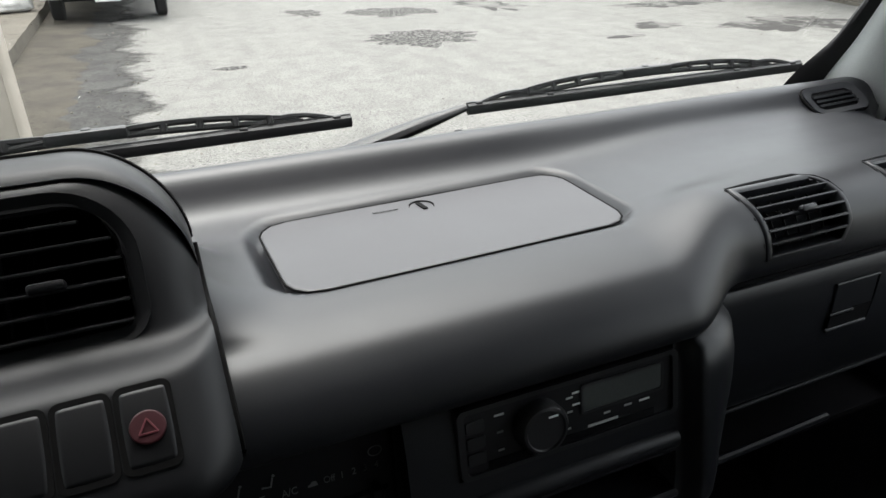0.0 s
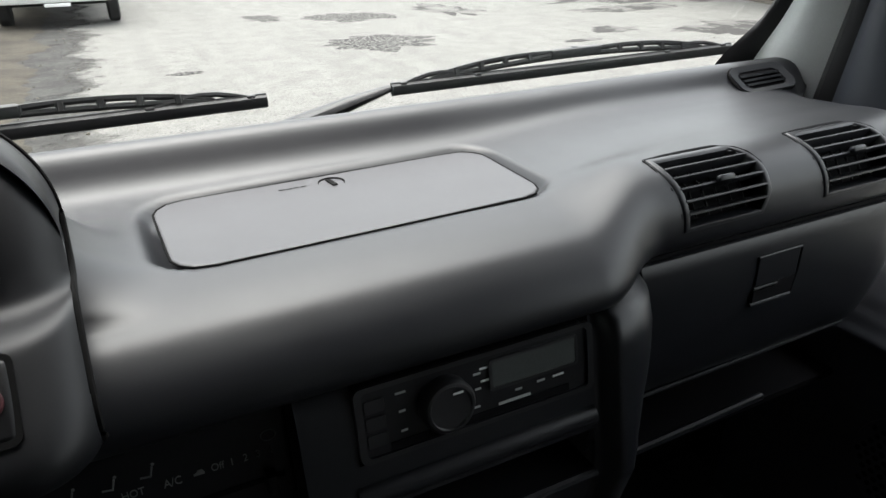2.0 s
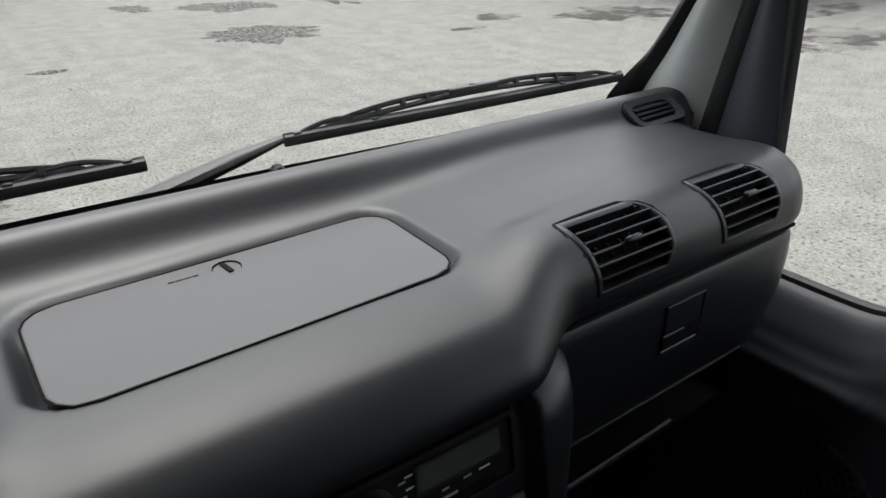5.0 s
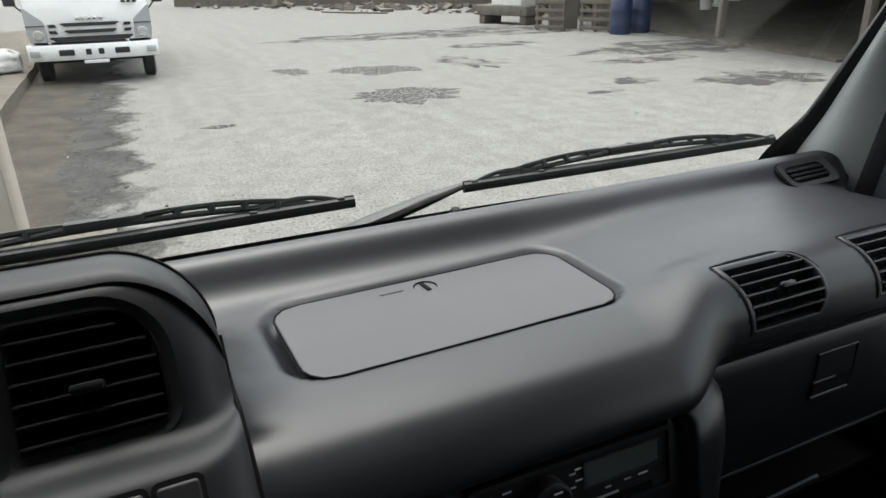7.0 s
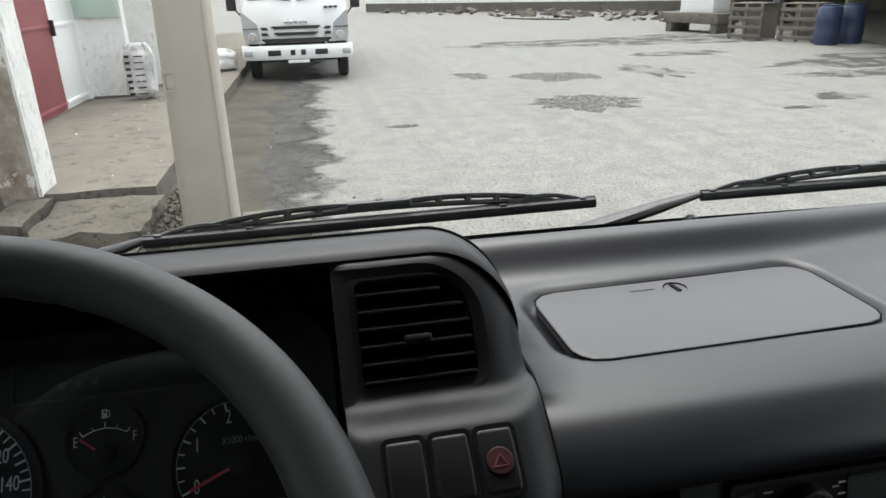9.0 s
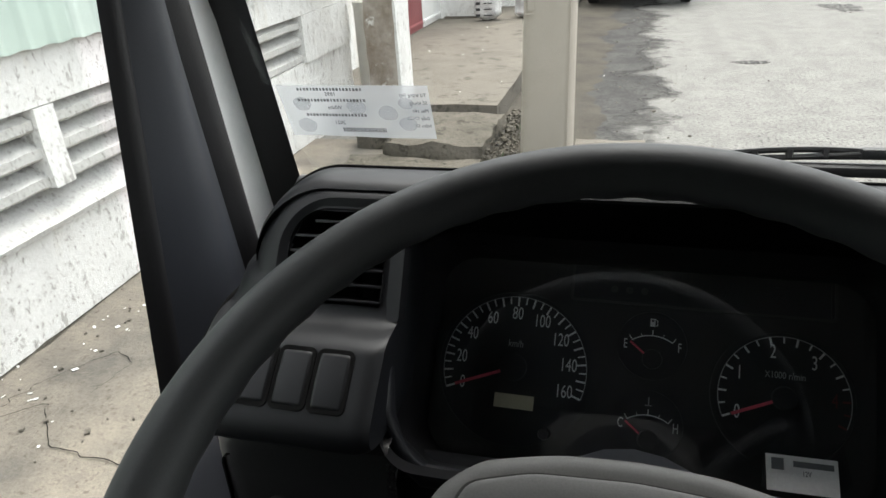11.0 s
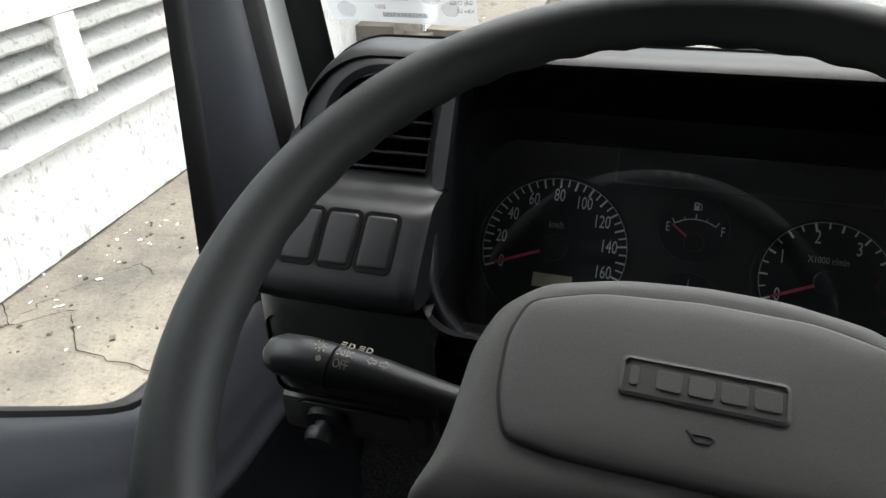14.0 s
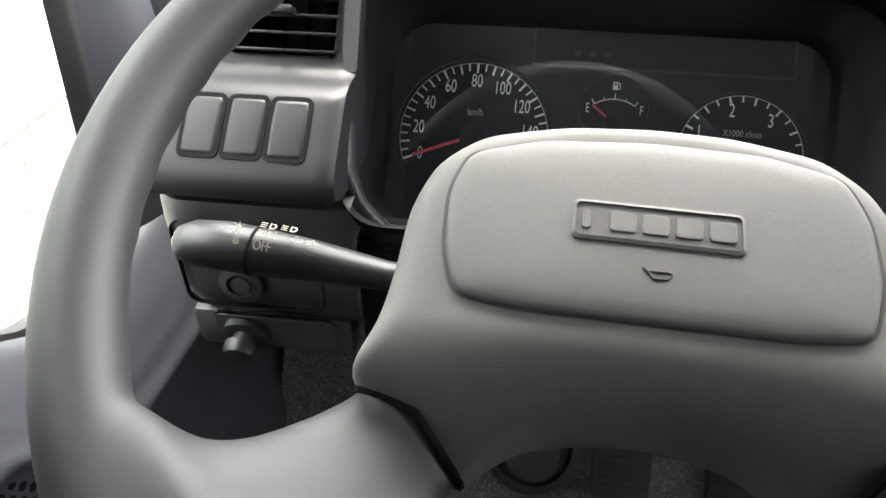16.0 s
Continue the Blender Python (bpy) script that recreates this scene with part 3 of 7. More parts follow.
# hairline cracks in the near pavement
def crack(points, seed):
    pts = resample(points, 60)
    bm = bmesh.new()
    rows = []
    for i, (x, y) in enumerate(pts):
        w = 0.0024 + 0.0016 * noise.noise((i * 0.3, seed, 0))
        dx = 0.03 * noise.noise((i * 0.35, seed, 5)) + 0.012 * noise.noise((i * 1.1, seed, 8))
        rows.append([(x + dx, y - w + dx * 0.5, 0.0375), (x + dx, y + w + dx * 0.5, 0.0375)])
    grid(bm, rows)
    solo("pavement_crack", bm, GROOVE, "thin dark crack across the concrete pavement", "crack", group="pavement cracks", kind="structure")


crack([(-2.93, 1.62), (-2.76, 1.50), (-2.60, 1.66), (-2.38, 1.45), (-2.0, 1.42), (-1.5, 1.62)], 1.0)
crack([(-2.79, 1.50), (-2.74, 1.75), (-2.62, 1.95), (-2.54, 2.05), (-2.42, 1.98), (-2.45, 1.75)], 2.0)
crack([(-2.79, 1.50), (-2.80, 1.42), (-2.72, 1.38)], 3.0)


# ---- boundary wall with louvred openings ----
WALL_X = -3.06
wall = thing("wall_left", (WALL_X, 2.0, 0.0), "peeling white limewashed boundary wall with louvred openings", "wall", kind="structure")
BAYS = [(-4.07, -2.55), (-2.43, -0.91), (-0.79, 0.73), (0.85, 2.37), (2.50, 4.00), (4.14, 5.28)]
Z0, Z1 = 0.69, 1.07
SEAT[0] = pose(WALL_X, 6.0, 0.0, 0, 0, 1.6) @ pose(-WALL_X, -6.0, 0.0)  # the wall runs slightly askew to the road
part("base_course", rough_block((WALL_X - 0.2, -6.0, -0.1), (WALL_X, 6.35, 0.52), 11.0, 0.006, 0.4), LIME, wall)
bm = bmesh.new()
rows = []
for i in range(252):
    y = -6.0 + i * 0.04
    j = 0.007 * noise.noise((y * 3.1, 1.0, 0)) + 0.006 * noise.noise((y * 11, 5.0, 0)) - 0.012 * max(0.0, noise.noise((y * 19, 2.0, 0)) - 0.1)
    rows.append([(WALL_X - 0.2, y, 0.50), (WALL_X + 0.035 + j, y, 0.525 + j * 0.5), (WALL_X + 0.04 + j, y, 0.548 + j), (WALL_X - 0.03 + j, y, 0.60 + j), (WALL_X - 0.12, y, 0.685), (WALL_X - 0.2, y, 0.70)])
capped(bm, rows)
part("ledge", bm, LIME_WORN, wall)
part("lower_panel", rough_block((WALL_X - 0.2, 4.06, 0.50), (WALL_X - 0.001, 6.35, Z0 + 0.002), 14.0, 0.006, 0.3), LIME, wall)
part("upper_wall", rough_block((WALL_X - 0.2, -6.0, Z1), (WALL_X + 0.01, 6.35, 3.2), 13.0, 0.008, 0.5), LIME, wall)
edges = [-6.0] + [v for b in BAYS for v in b] + [6.35]
for a, b in zip(edges[::2], edges[1::2]):
    part("pier", rough_block((WALL_X - 0.2, a, Z0), (WALL_X + 0.02, b, Z1), a, 0.008, 0.15), LIME, wall)
for a, b in BAYS:
    for k in range(3):
        z = Z0 + 0.030 + k * 0.135
        bm = bmesh.new()
        rows = []
        for i in range(73):
            y = a + (b - a) * i / 72
            j = 0.009 * noise.noise((y * 3.7, k * 3.0, 0)) + 0.007 * noise.noise((y * 13, k, 7.0)) - 0.014 * max(0.0, noise.noise((y * 21, k * 2.0, 3.0)) - 0.1)
            rows.append([(WALL_X - 0.13, y, z + 0.01), (WALL_X - 0.02 + j, y, z - 0.026 + j), (WALL_X - 0.004 + j, y, z - 0.012 + j), (WALL_X - 0.006 + j, y, z + 0.030 + j), (WALL_X - 0.024 + j, y, z + 0.036 + j), (WALL_X - 0.075, y, z + 0.064 + 0.6 * j), (WALL_X - 0.13, y, z + 0.098)])
        capped(bm, rows)
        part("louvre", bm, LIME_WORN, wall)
    # black sheet in place of the dark space behind the louvres
    part("opening_dark_sheet", span((WALL_X - 0.199, a, Z0), (WALL_X - 0.185, b, Z1)), VOID, wall)

SEAT[0] = Matrix.Identity(4)
# rusty column, drain pipe and red gate beyond the wall
part_gate = thing("gate_column", (-2.45, 5.9, 0.2), "rust-stained white plastered gate column", "column", kind="structure")
part("plaster", rough_block((-2.665, 5.75, 0.15), (-2.395, 6.13, 3.0), 21.0, 0.014, 0.12), RUSTY, part_gate)
part("side_plaster", rough_block((-2.397, 5.765, 0.2), (-2.370, 6.12, 3.0), 22.0, 0.006, 0.15), LIME, part_gate)
solo("drain_pipe", lathe([(0.095, 0.02), (0.095, 1.0), (0.102, 1.0), (0.102, 1.03), (0.07, 1.04), (0.035, 1.05), (0.035, 3.0)], pose(-2.90, 6.36, 0.02)), PIPE, "white plastic drain pipe standing by the wall", "pipe")
house = thing("house_wall", (-3.4, 13.0, 0.2), "white painted house wall behind the raised pavement", "wall", kind="structure")
part("lower_wall", span((-3.7, 6.3, 0.1), (-3.45, 8.32, 4.0)), LIME, house)
part("front_wall", span((-3.7, 11.2, 0.1), (-3.42, 26.0, 4.0)), LIME, house)
part("return_wall", span((-3.42, 11.2, 0.1), (-2.83, 11.4, 4.0)), LIME, house)
part("back_wall", span((-3.42, 12.6, 0.1), (-2.10, 12.8, 4.0)), LIME, house)
part("header_board", span((-3.46, 11.15, 1.38), (-2.86, 11.19, 2.4), 0.006), GREENBOARD, house)
part("plinth", span((-3.42, 11.17, 0.2), (-2.83, 11.2, 0.25)), CONCRETE, house)
gate = thing("metal_gate", (-3.45, 10.0, 0.22), "maroon painted sheet-metal gate standing closed", "gate")
for y0, y1, leaf in ((8.34, 10.10, REDDOOR), (10.12, 11.13, TRUCKWHITE)):
    part("gate_leaf", span((-3.50, y0, 0.24), (-3.46, y1, 3.0), 0.006), leaf, gate)
    for z in (0.30, 1.30, 2.30):
        part("gate_rail", span((-3.465, y0 + 0.02, z), (-3.445, y1 - 0.02, z + 0.05), 0.004), leaf, gate)
part("handle", span((-3.45, 10.05, 1.2), (-3.40, 10.09, 1.4), 0.005), RUBBER, gate)
SEAT[0] = pose(WALL_X, 6.0, 0.0, 0, 0, 1.6) @ pose(-WALL_X, -6.0, 0.0)
bm = bmesh.new()
ribs = [(-5.9 + i * 0.02, 0.012 * (1 if i % 8 < 2 else 0)) for i in range(626)]
grid(bm, [[(WALL_X + 0.045 + h, y, 1.318 + 0.004 * math.sin(y * 40)) for y, h in ribs], [(WALL_X + 0.045 + h, y, 2.6) for y, h in ribs]])
solo("wall_cladding", bm, GREENBOARD, "pale grey-green corrugated sheet above the wall", "cladding", kind="structure")
# damp grime along the wall's foot
bm = bmesh.new()
rows = []
for i in range(160):
    y = -3.0 + i * 0.05
    w = 0.004 + 0.008 * noise.noise((y * 2.3, 2.0, 0)) + 0.014 * noise.noise((y * 9, 4.0, 0))
    rows.append([(WALL_X + 0.002, y, 0.036 + 0.6 * max(0.0, w)), (WALL_X + 0.006, y, 0.037 + 0.3 * max(0.0, w)), (WALL_X + 0.008 + max(0.0, w), y, 0.034)])
grid(bm, rows)
solo("wall_foot_grime", bm, SOIL, "dark grime line at the wall's foot", "dirt", kind="structure")

SEAT[0] = Matrix.Identity(4)
# printed sacks on the pavement
def sack(cx, cy, w, h, d, turn, seed, label, printed):
    t = thing("sack", (cx, cy, 0.22), label, "sack", group="sacks")
    m = pose(cx, cy, 0.22, 0, 0, turn)
    rows = []
    for i in range(22):
        k = i / 21
        full = min(1.0, (k / 0.12) ** 0.5) if k < 0.12 else 1.0 if k < 0.78 else 1 - 0.45 * ((k - 0.78) / 0.22) ** 1.5
        thin = full * (1.0 - 0.45 * k ** 2)
        row = []
        for q in range(36):
            a = 2 * math.pi * q / 36
            c, s = math.copysign(abs(math.cos(a)) ** 0.55, math.cos(a)), math.copysign(abs(math.sin(a)) ** 0.55, math.sin(a))
            j = 0.045 * noise.noise((2.2 * math.cos(a) + seed, 2.2 * math.sin(a), k * 4)) + 0.02 * noise.noise((6 * math.cos(a) + seed, 6 * math.sin(a), k * 12))
            row.append(m @ Vector((w / 2 * full * c * (1 + j * 2) + 0.03 * k, d / 2 * thin * s + j, h * k + 0.03 * noise.noise((3 * math.cos(a), seed, k * 5)) * (k > 0.1))))
        rows.append(row)
    bm = bmesh.new()
    capped(bm, rows)
    part("cloth", bm, SACK, t, smooth=50)
    if printed:
        for i in range(7):
            for k in range(2):
                z = h * (0.12 + 0.11 * i)
                part("print_bar", boxed((w * (0.16 if k == 0 else 0.30), 0.004, h * (0.05 if k == 0 else 0.02)), m @ pose(-w * 0.31 + k * w * 0.36, -d * 0.5 * (1 - 0.3 * (i / 8) ** 2) - 0.012, z, 0, 0, 2 * (i % 3 - 1))), TRUCKBLACK, t)


sack(-2.64, 10.88, 0.42, 0.80, 0.26, 6, 1.0, "bulging white printed sack leaning on the wall", True)
sack(-2.02, 11.15, 0.46, 0.52, 0.30, -14, 5.0, "slumped white sack of rubbish by the wall", False)
sack(-1.95, 14.2, 0.7, 0.4, 0.5, 20, 8.0, "pale bundle lying on the raised pavement", False)

# concrete pole
pole = thing("utility_pole", (-0.97, 5.06, 0.0), "tapered grey concrete utility pole with cast marks", "pole")
bm = bmesh.new()
rows = []
for z in (-0.2, 0.1, 0.3, 0.6, 0.9, 1.2, 1.5, 2.5, 4.0, 7.0):
    h = 0.196 - 0.012 * z
    ring_of = []
    for a in np.linspace(0, 2 * math.pi, 65)[:-1]:
        u, v = math.cos(a), math.sin(a)
        ring_of.append((-0.97 + 0.012 * z + h * math.copysign(abs(u) ** 0.45, u) + 0.002 * noise.noise((a * 2, z * 4, 0)), 5.06 + h * math.copysign(abs(v) ** 0.45, v), z))
    rows.append(ring_of)
capped(bm, rows)
part("shaft", bm, POLE, pole, smooth=50)
part("mould_seam", tubed([(-0.97 + 0.012 * z + (0.196 - 0.012 * z) * 0.84, 5.06 - (0.196 - 0.012 * z) * 0.945, z) for z in (-0.1, 0.5, 1.2, 2.5, 4.0)], 0.004, 6), POLE, pole)
mark = facing((-1.045, 5.06 - 0.1805, 1.165), (1, 0, 0), (0, 0.012, 1))
part("cast_frame", ring_frame(outline(0.155, 0.135, 0.006), outline(0.135, 0.115, 0.004), 0.006, mark @ pose(0, 0, 0.002)), POLE, pole)
for k in (-1, 1):
    part("cast_bar", plate(outline(0.040, 0.075, 0.006), 0.005, mark @ pose(k * 0.030, 0, 0.002)), POLE, pole)

# weeds and grit
rng = random.Random(5)
for wx, wy, n in ((-1.3, 4.8, 26), (-1.24, 5.6, 20)):
    bm = bmesh.new()
    for _ in range(n):
        a, l = rng.uniform(0, 6.28), rng.uniform(0.04, 0.13)
        p = Vector((wx + rng.gauss(0, 0.05), wy + rng.gauss(0, 0.06), 0.0))
        d = Vector((math.cos(a), math.sin(a), rng.uniform(0.6, 1.6))).normalized()
        s = d.cross(Vector((0, 0, 1))).normalized() * l * 0.13
        q = [p - s * 0.4, p + s * 0.4, p + d * l * 0.6 + s, p + d * l, p + d * l * 0.6 - s]
        bm.faces.new([bm.verts.new(v) for v in q])
    solo("weed", bm, WEED, "small green weed in the broken kerb", "weed", group="weeds", kind="stuff")
for name, mat, label, n, areas in (
        ("litter", LIME, "scraps of pale litter and chippings on the ground", 64, ((-1.6, -0.3, 5, 16), (-2.95, -2.3, 1.4, 3.2), (-2.9, -2.6, 1.6, 2.6), (-3, -1.5, 6, 11))),
        ("pebbles", CONCRETE, "small stones scattered over the road and pavement", 900, ((-1.6, 0.4, 4, 16), (-3.0, -1.3, -1, 4.4), (0, 14, 3, 22)))):
    bm = bmesh.new()
    for _ in range(n):
        x0, x1, y0, y1 = rng.choice(areas)
        x, y, s = rng.uniform(x0, x1), rng.uniform(y0, y1), rng.uniform(0.003, 0.018) * (0.7 if x < -1.25 and y < 4.5 else 1.0)
        z = 0.22 if (y > 5.8 and x < -1.42) else 0.035 if (x < -1.25 and y < 4.5) else 0.012 if x < -0.1 else 0.0
        box(bm, (s * rng.uniform(0.7, 2), s * rng.uniform(0.7, 1.6), s * (0.12 if name == "litter" else 0.8)), pose(x, y, z, rng.uniform(-20, 20), rng.uniform(-20, 20), rng.uniform(0, 180)))
    solo(name, bm, mat, label, "debris", kind="stuff")


# ---- parked white truck ----
def truck():
    TX, TY = -0.385, 13.75
    t = thing("parked_truck", (TX, TY + 2.0, 0.0), "white light truck with black grille parked at the kerb", "truck")
    def P(x, y, z):
        return (TX + x, TY + y, z)
    rows = []
    for z, w, y in ((0.72, 1.0, 0.10), (0.95, 1.01, 0.06), (1.25, 1.0, 0.06), (1.5, 0.985, 0.12), (2.1, 0.90, 0.42), (2.3, 0.86, 0.6)):
        ring = []
        for px, py in ((-w, 0.22), (-w * 0.97, 0.06), (-w * 0.9, 0.0), (0, -0.03), (w * 0.9, 0.0), (w * 0.97, 0.06), (w, 0.22), (w, 1.7), (-w, 1.7)):
            ring.append(P(px, y + py, z))
        rows.append(ring)
    bm = bmesh.new()
    capped(bm, rows)
    part("cab", bm, TRUCKWHITE, t)
    bm = bmesh.new()
    rows = []
    for x in np.linspace(-1.04, 1.04, 17):
        s = 0.10 * abs(x / 1.04) ** 4
        rows.append([P(x, s - 0.06 + 0.02, 0.68), P(x, s - 0.06, 0.64), P(x, s - 0.06, 0.46), P(x, s - 0.03, 0.42), P(x, s + 0.14, 0.42), P(x, s + 0.14, 0.68)])
    capped(bm, rows)
    bumper = part("bumper", bm, TRUCKWHITE, t)
    for x, w in ((-0.92, 0.15), (-0.44, 0.24), (-0.1, 0.09), (0.1, 0.09), (0.44, 0.24), (0.92, 0.15)):
        part("bumper_recess", span(P(x - w / 2, -0.075, 0.5), P(x + w / 2, -0.02, 0.6), 0.01), TRUCKBLACK if abs(x) < 0.8 else LAMPGLASS, bumper)
    part("number_plate", span(P(-0.2, -0.085, 0.36), P(0.2, -0.07, 0.415), 0.004), TRUCKWHITE, t)
    for z, w, h, y in ((1.00, 0.46, 0.055, -0.005), (0.885, 0.41, 0.055, -0.01), (0.765, 0.66, 0.075, -0.005)):
        bm = plate([(x * (1 if y2 > 0 else 0.9), y2) for x, y2 in outline(w * 2, h, 0.02)], 0.05, facing(P(0, y + 0.01, z), (1, 0, 0), (0, 0, 1)), 0.004)
        part("grille_slot", bm, TRUCKBLACK, t)
    for s in (-1, 1):
        for z in (0.99, 0.89):
            part("side_slot", plate([(s * x, q) for x, q in ((-0.07, -0.03), (0.05, -0.03), (0.07, 0.02), (-0.04, 0.02))][::s], 0.05, facing(P(s * 0.585, 0.015, z), (1, 0, 0), (0, 0, 1)), 0.003), TRUCKBLACK, t)
    for k in range(5):
        part("badge_bar", span(P(-0.21 + k * 0.09, -0.02, 1.08), P(-0.145 + k * 0.09, 0.03, 1.125), 0.004), CHROME, t)
    for k in range(3):
        part("model_mark", span(P(0.55 + k * 0.09, 0.0, 1.33), P(0.62 + k * 0.09, 0.05, 1.37), 0.003), TRUCKBLACK, t)
    for s in (-1, 1):
        lamp = part("headlamp", plate([(s * x, z) for x, z in ((0.68, 0.73), (0.96, 0.72), (0.985, 0.86), (0.99, 1.30), (0.95, 1.28), (0.70, 1.06))][::s],
                                      0.12, facing(P(0, 0.045, 0), (1, 0, 0), (0, 0, 1)), 0.012), LAMPGLASS, t)
        part("lamp_surround", disc(0.085, 0.03, facing(P(s * 0.82, 0.03, 0.84), (1, 0, 0), (0, 0, 1)), 20, 0.01), CHROME, lamp)
        part("lamp_divider", span(P(s * 0.84 - 0.14, 0.025, 0.985), P(s * 0.84 + 0.14, 0.05, 1.0)), TRUCKBLACK, lamp)
        w = thing("wheel", P(s * 0.86, 0.72, 0.37), "", "")
        w.parent = t
        w.matrix_parent_inverse = world_of(t).inverted()
        for key in ("label", "category"):
            if key in w:
                del w[key]
        part("tyre", lathe([(0.2, -0.1), (0.33, -0.1), (0.37, -0.07), (0.37, 0.07), (0.33, 0.1), (0.2, 0.1)], facing(P(s * 0.86, 0.72, 0.37), (0, 1, 0), (0, 0, 1)), 32), TYRE, w)
        part("rim", lathe([(0.02, -0.06), (0.2, -0.08), (0.21, 0.09), (0.15, 0.05), (0.05, 0.07)], facing(P(s * 0.86, 0.72, 0.37), (0, 1, 0), (0, 0, 1)), 24), CHROME, w)
        part("mirror_arm", tubed([P(s * 0.95, 0.3, 1.7), P(s * 1.12, 0.15, 1.68), P(s * 1.14, 0.12, 1.4), P(s * 0.98, 0.25, 1.2)], 0.015, 8), TRUCKBLACK, t)
        part("mirror", span(P(s * 1.14 - 0.09, 0.08, 1.32), P(s * 1.14 + 0.09, 0.14, 1.68), 0.02), TRUCKBLACK, t)
        part("wiper", tubed([P(s * 0.05, 0.06, 1.47), P(s * 0.45, 0.08, 1.52)], 0.012, 6), TRUCKBLACK, t)
    part("windscreen", plate([(-0.84, 0), (0.84, 0), (0.8, 0.66), (-0.8, 0.66)], 0.02, facing(P(0, 0.1, 1.5), (1, 0, 0), (0, 0.38, 0.6))), TRUCKBLACK, t)
    part("chassis", span(P(-0.55, 0.3, 0.42), P(0.55, 4.5, 0.62)), TRUCKBLACK, t)
    part("axle", tubed([P(-0.8, 0.72, 0.37), P(0.8, 0.72, 0.37)], 0.06, 10), TRUCKBLACK, t)
    part("cargo_box", span(P(-1.02, 1.85, 0.85), P(1.02, 6.0, 2.7), 0.02), TRUCKWHITE, t)
    for s in (-1, 1):
        part("rear_tyre", lathe([(0.02, -0.15), (0.33, -0.15), (0.37, -0.1), (0.37, 0.1), (0.33, 0.15), (0.02, 0.15)], facing(P(s * 0.8, 4.4, 0.37), (0, 1, 0), (0, 0, 1)), 24), TYRE, t)


truck()

# ---- far side of the yard ----
def pallet(cx, cy, turn, tall):
    """A wooden crate standing on edge, seen from its slatted face."""
    t = thing("wooden_crate", (cx, cy, 0.0), "weathered grey slatted wooden crate on the ground", "crate", group="crates by the far wall")
    m = pose(cx, cy, 0, 0, 0, turn)
    for k in range(4):
        part("slat", boxed((1.0, 0.025, 0.10), m @ pose(0, -0.40, 0.10 + k * tall / 4), 0.004), OLDWOOD, t)
    for s in (-1, 0, 1):
        part("post", boxed((0.08, 0.06, tall), m @ pose(s * 0.44, -0.36, tall / 2), 0.004), OLDWOOD, t)
    part("brace", boxed((1.1, 0.02, 0.07), m @ pose(0, -0.33, tall / 2, 0, 32, 0), 0.003), OLDWOOD, t)
    for k in range(3):
        part("top_slat", boxed((1.0, 0.16, 0.025), m @ pose(0, -0.3 + k * 0.3, tall + 0.012), 0.004), OLDWOOD, t)
    part("back_panel", boxed((1.0, 0.02, tall), m @ pose(0, 0.4, tall / 2), 0.004), OLDWOOD, t)


pallet(12.16, 18.25, -63, 0.95)
pallet(12.95, 17.1, -63, 0.95)


def barrel(cx, cy, label):
    prof = [(0.26, 0.0), (0.285, 0.02), (0.29, 0.2), (0.30, 0.24), (0.29, 0.28), (0.29, 0.58), (0.30, 0.62), (0.29, 0.66), (0.285, 0.86), (0.25, 0.92), (0.2, 0.93)]
    t = thing("barrel", (cx, cy, 0.0), label, "barrel", group="blue barrels")
    part("drum", lathe(prof, pose(cx, cy, 0)), BARREL, t)
    part("lid", lathe([(0.205, 0.0), (0.205, 0.03), (0.19, 0.035)], pose(cx, cy, 0.93)), BARREL, t)


barrel(12.75, 15.95, "blue plastic barrel standing by the crates")
barrel(13.5, 16.05, "blue plastic barrel standing by the crates")
barrel(16.4, 23.0, "far blue plastic barrel by the wall")


def bucket(cx, cy, r, h):
    t = thing("bucket", (cx, cy, 0.0), "white plastic bucket standing before the shelter", "bucket", group="white buckets")
    part("tub", lathe([(r * 0.8, 0.0), (r, h), (r * 1.06, h), (r * 1.06, h - 0.05), (r * 0.93, h - 0.05), (r * 0.75, 0.03), (0.02, 0.03)], pose(cx, cy, 0)), TRUCKWHITE, t)
    part("handle", tubed([(cx - r, cy, h), (cx - r * 0.6, cy - r * 0.4, h * 0.75), (cx, cy - r, h * 0.6), (cx + r * 0.6, cy - r * 0.4, h * 0.75), (cx + r, cy, h)], 0.008, 6), RUBBER, t)


bucket(21.9, 22.1, 0.28, 0.6)
bucket(23.9, 23.4, 0.42, 0.9)
bucket(28.0, 26.5, 0.4, 0.6)
for k, (x, y, a) in enumerate(((9.5, 32.0, 62), (10.4, 30.8, 55))):
    solo("plank", boxed((2.2, 0.22, 0.06), pose(x, y, 0.04, 0, 0, -a), 0.01), OLDWOOD, "weathered loose plank lying on the ground", "plank", group="loose planks")
stand = thing("concrete_stand", (12.3, 21.2, 0.0), "low pale concrete stand on two feet", "stand")
part("top", boxed((2.2, 1.0, 0.32), pose(12.35, 21.35, 0.44, 0, 0, -70), 0.03), CONCRETE, stand)
for k in (-0.9, 0.9):
    part("foot", boxed((0.25, 0.9, 0.28), pose(12.35 + k * math.cos(radians(-70)), 21.35 + k * math.sin(radians(-70)), 0.14, 0, 0, -70), 0.02), CONCRETE, stand)
part("cabinet", boxed((1.3, 0.8, 0.9), pose(12.5, 21.4, 1.05, 0, 0, -70), 0.02), LIME, stand)
bm = bmesh.new()
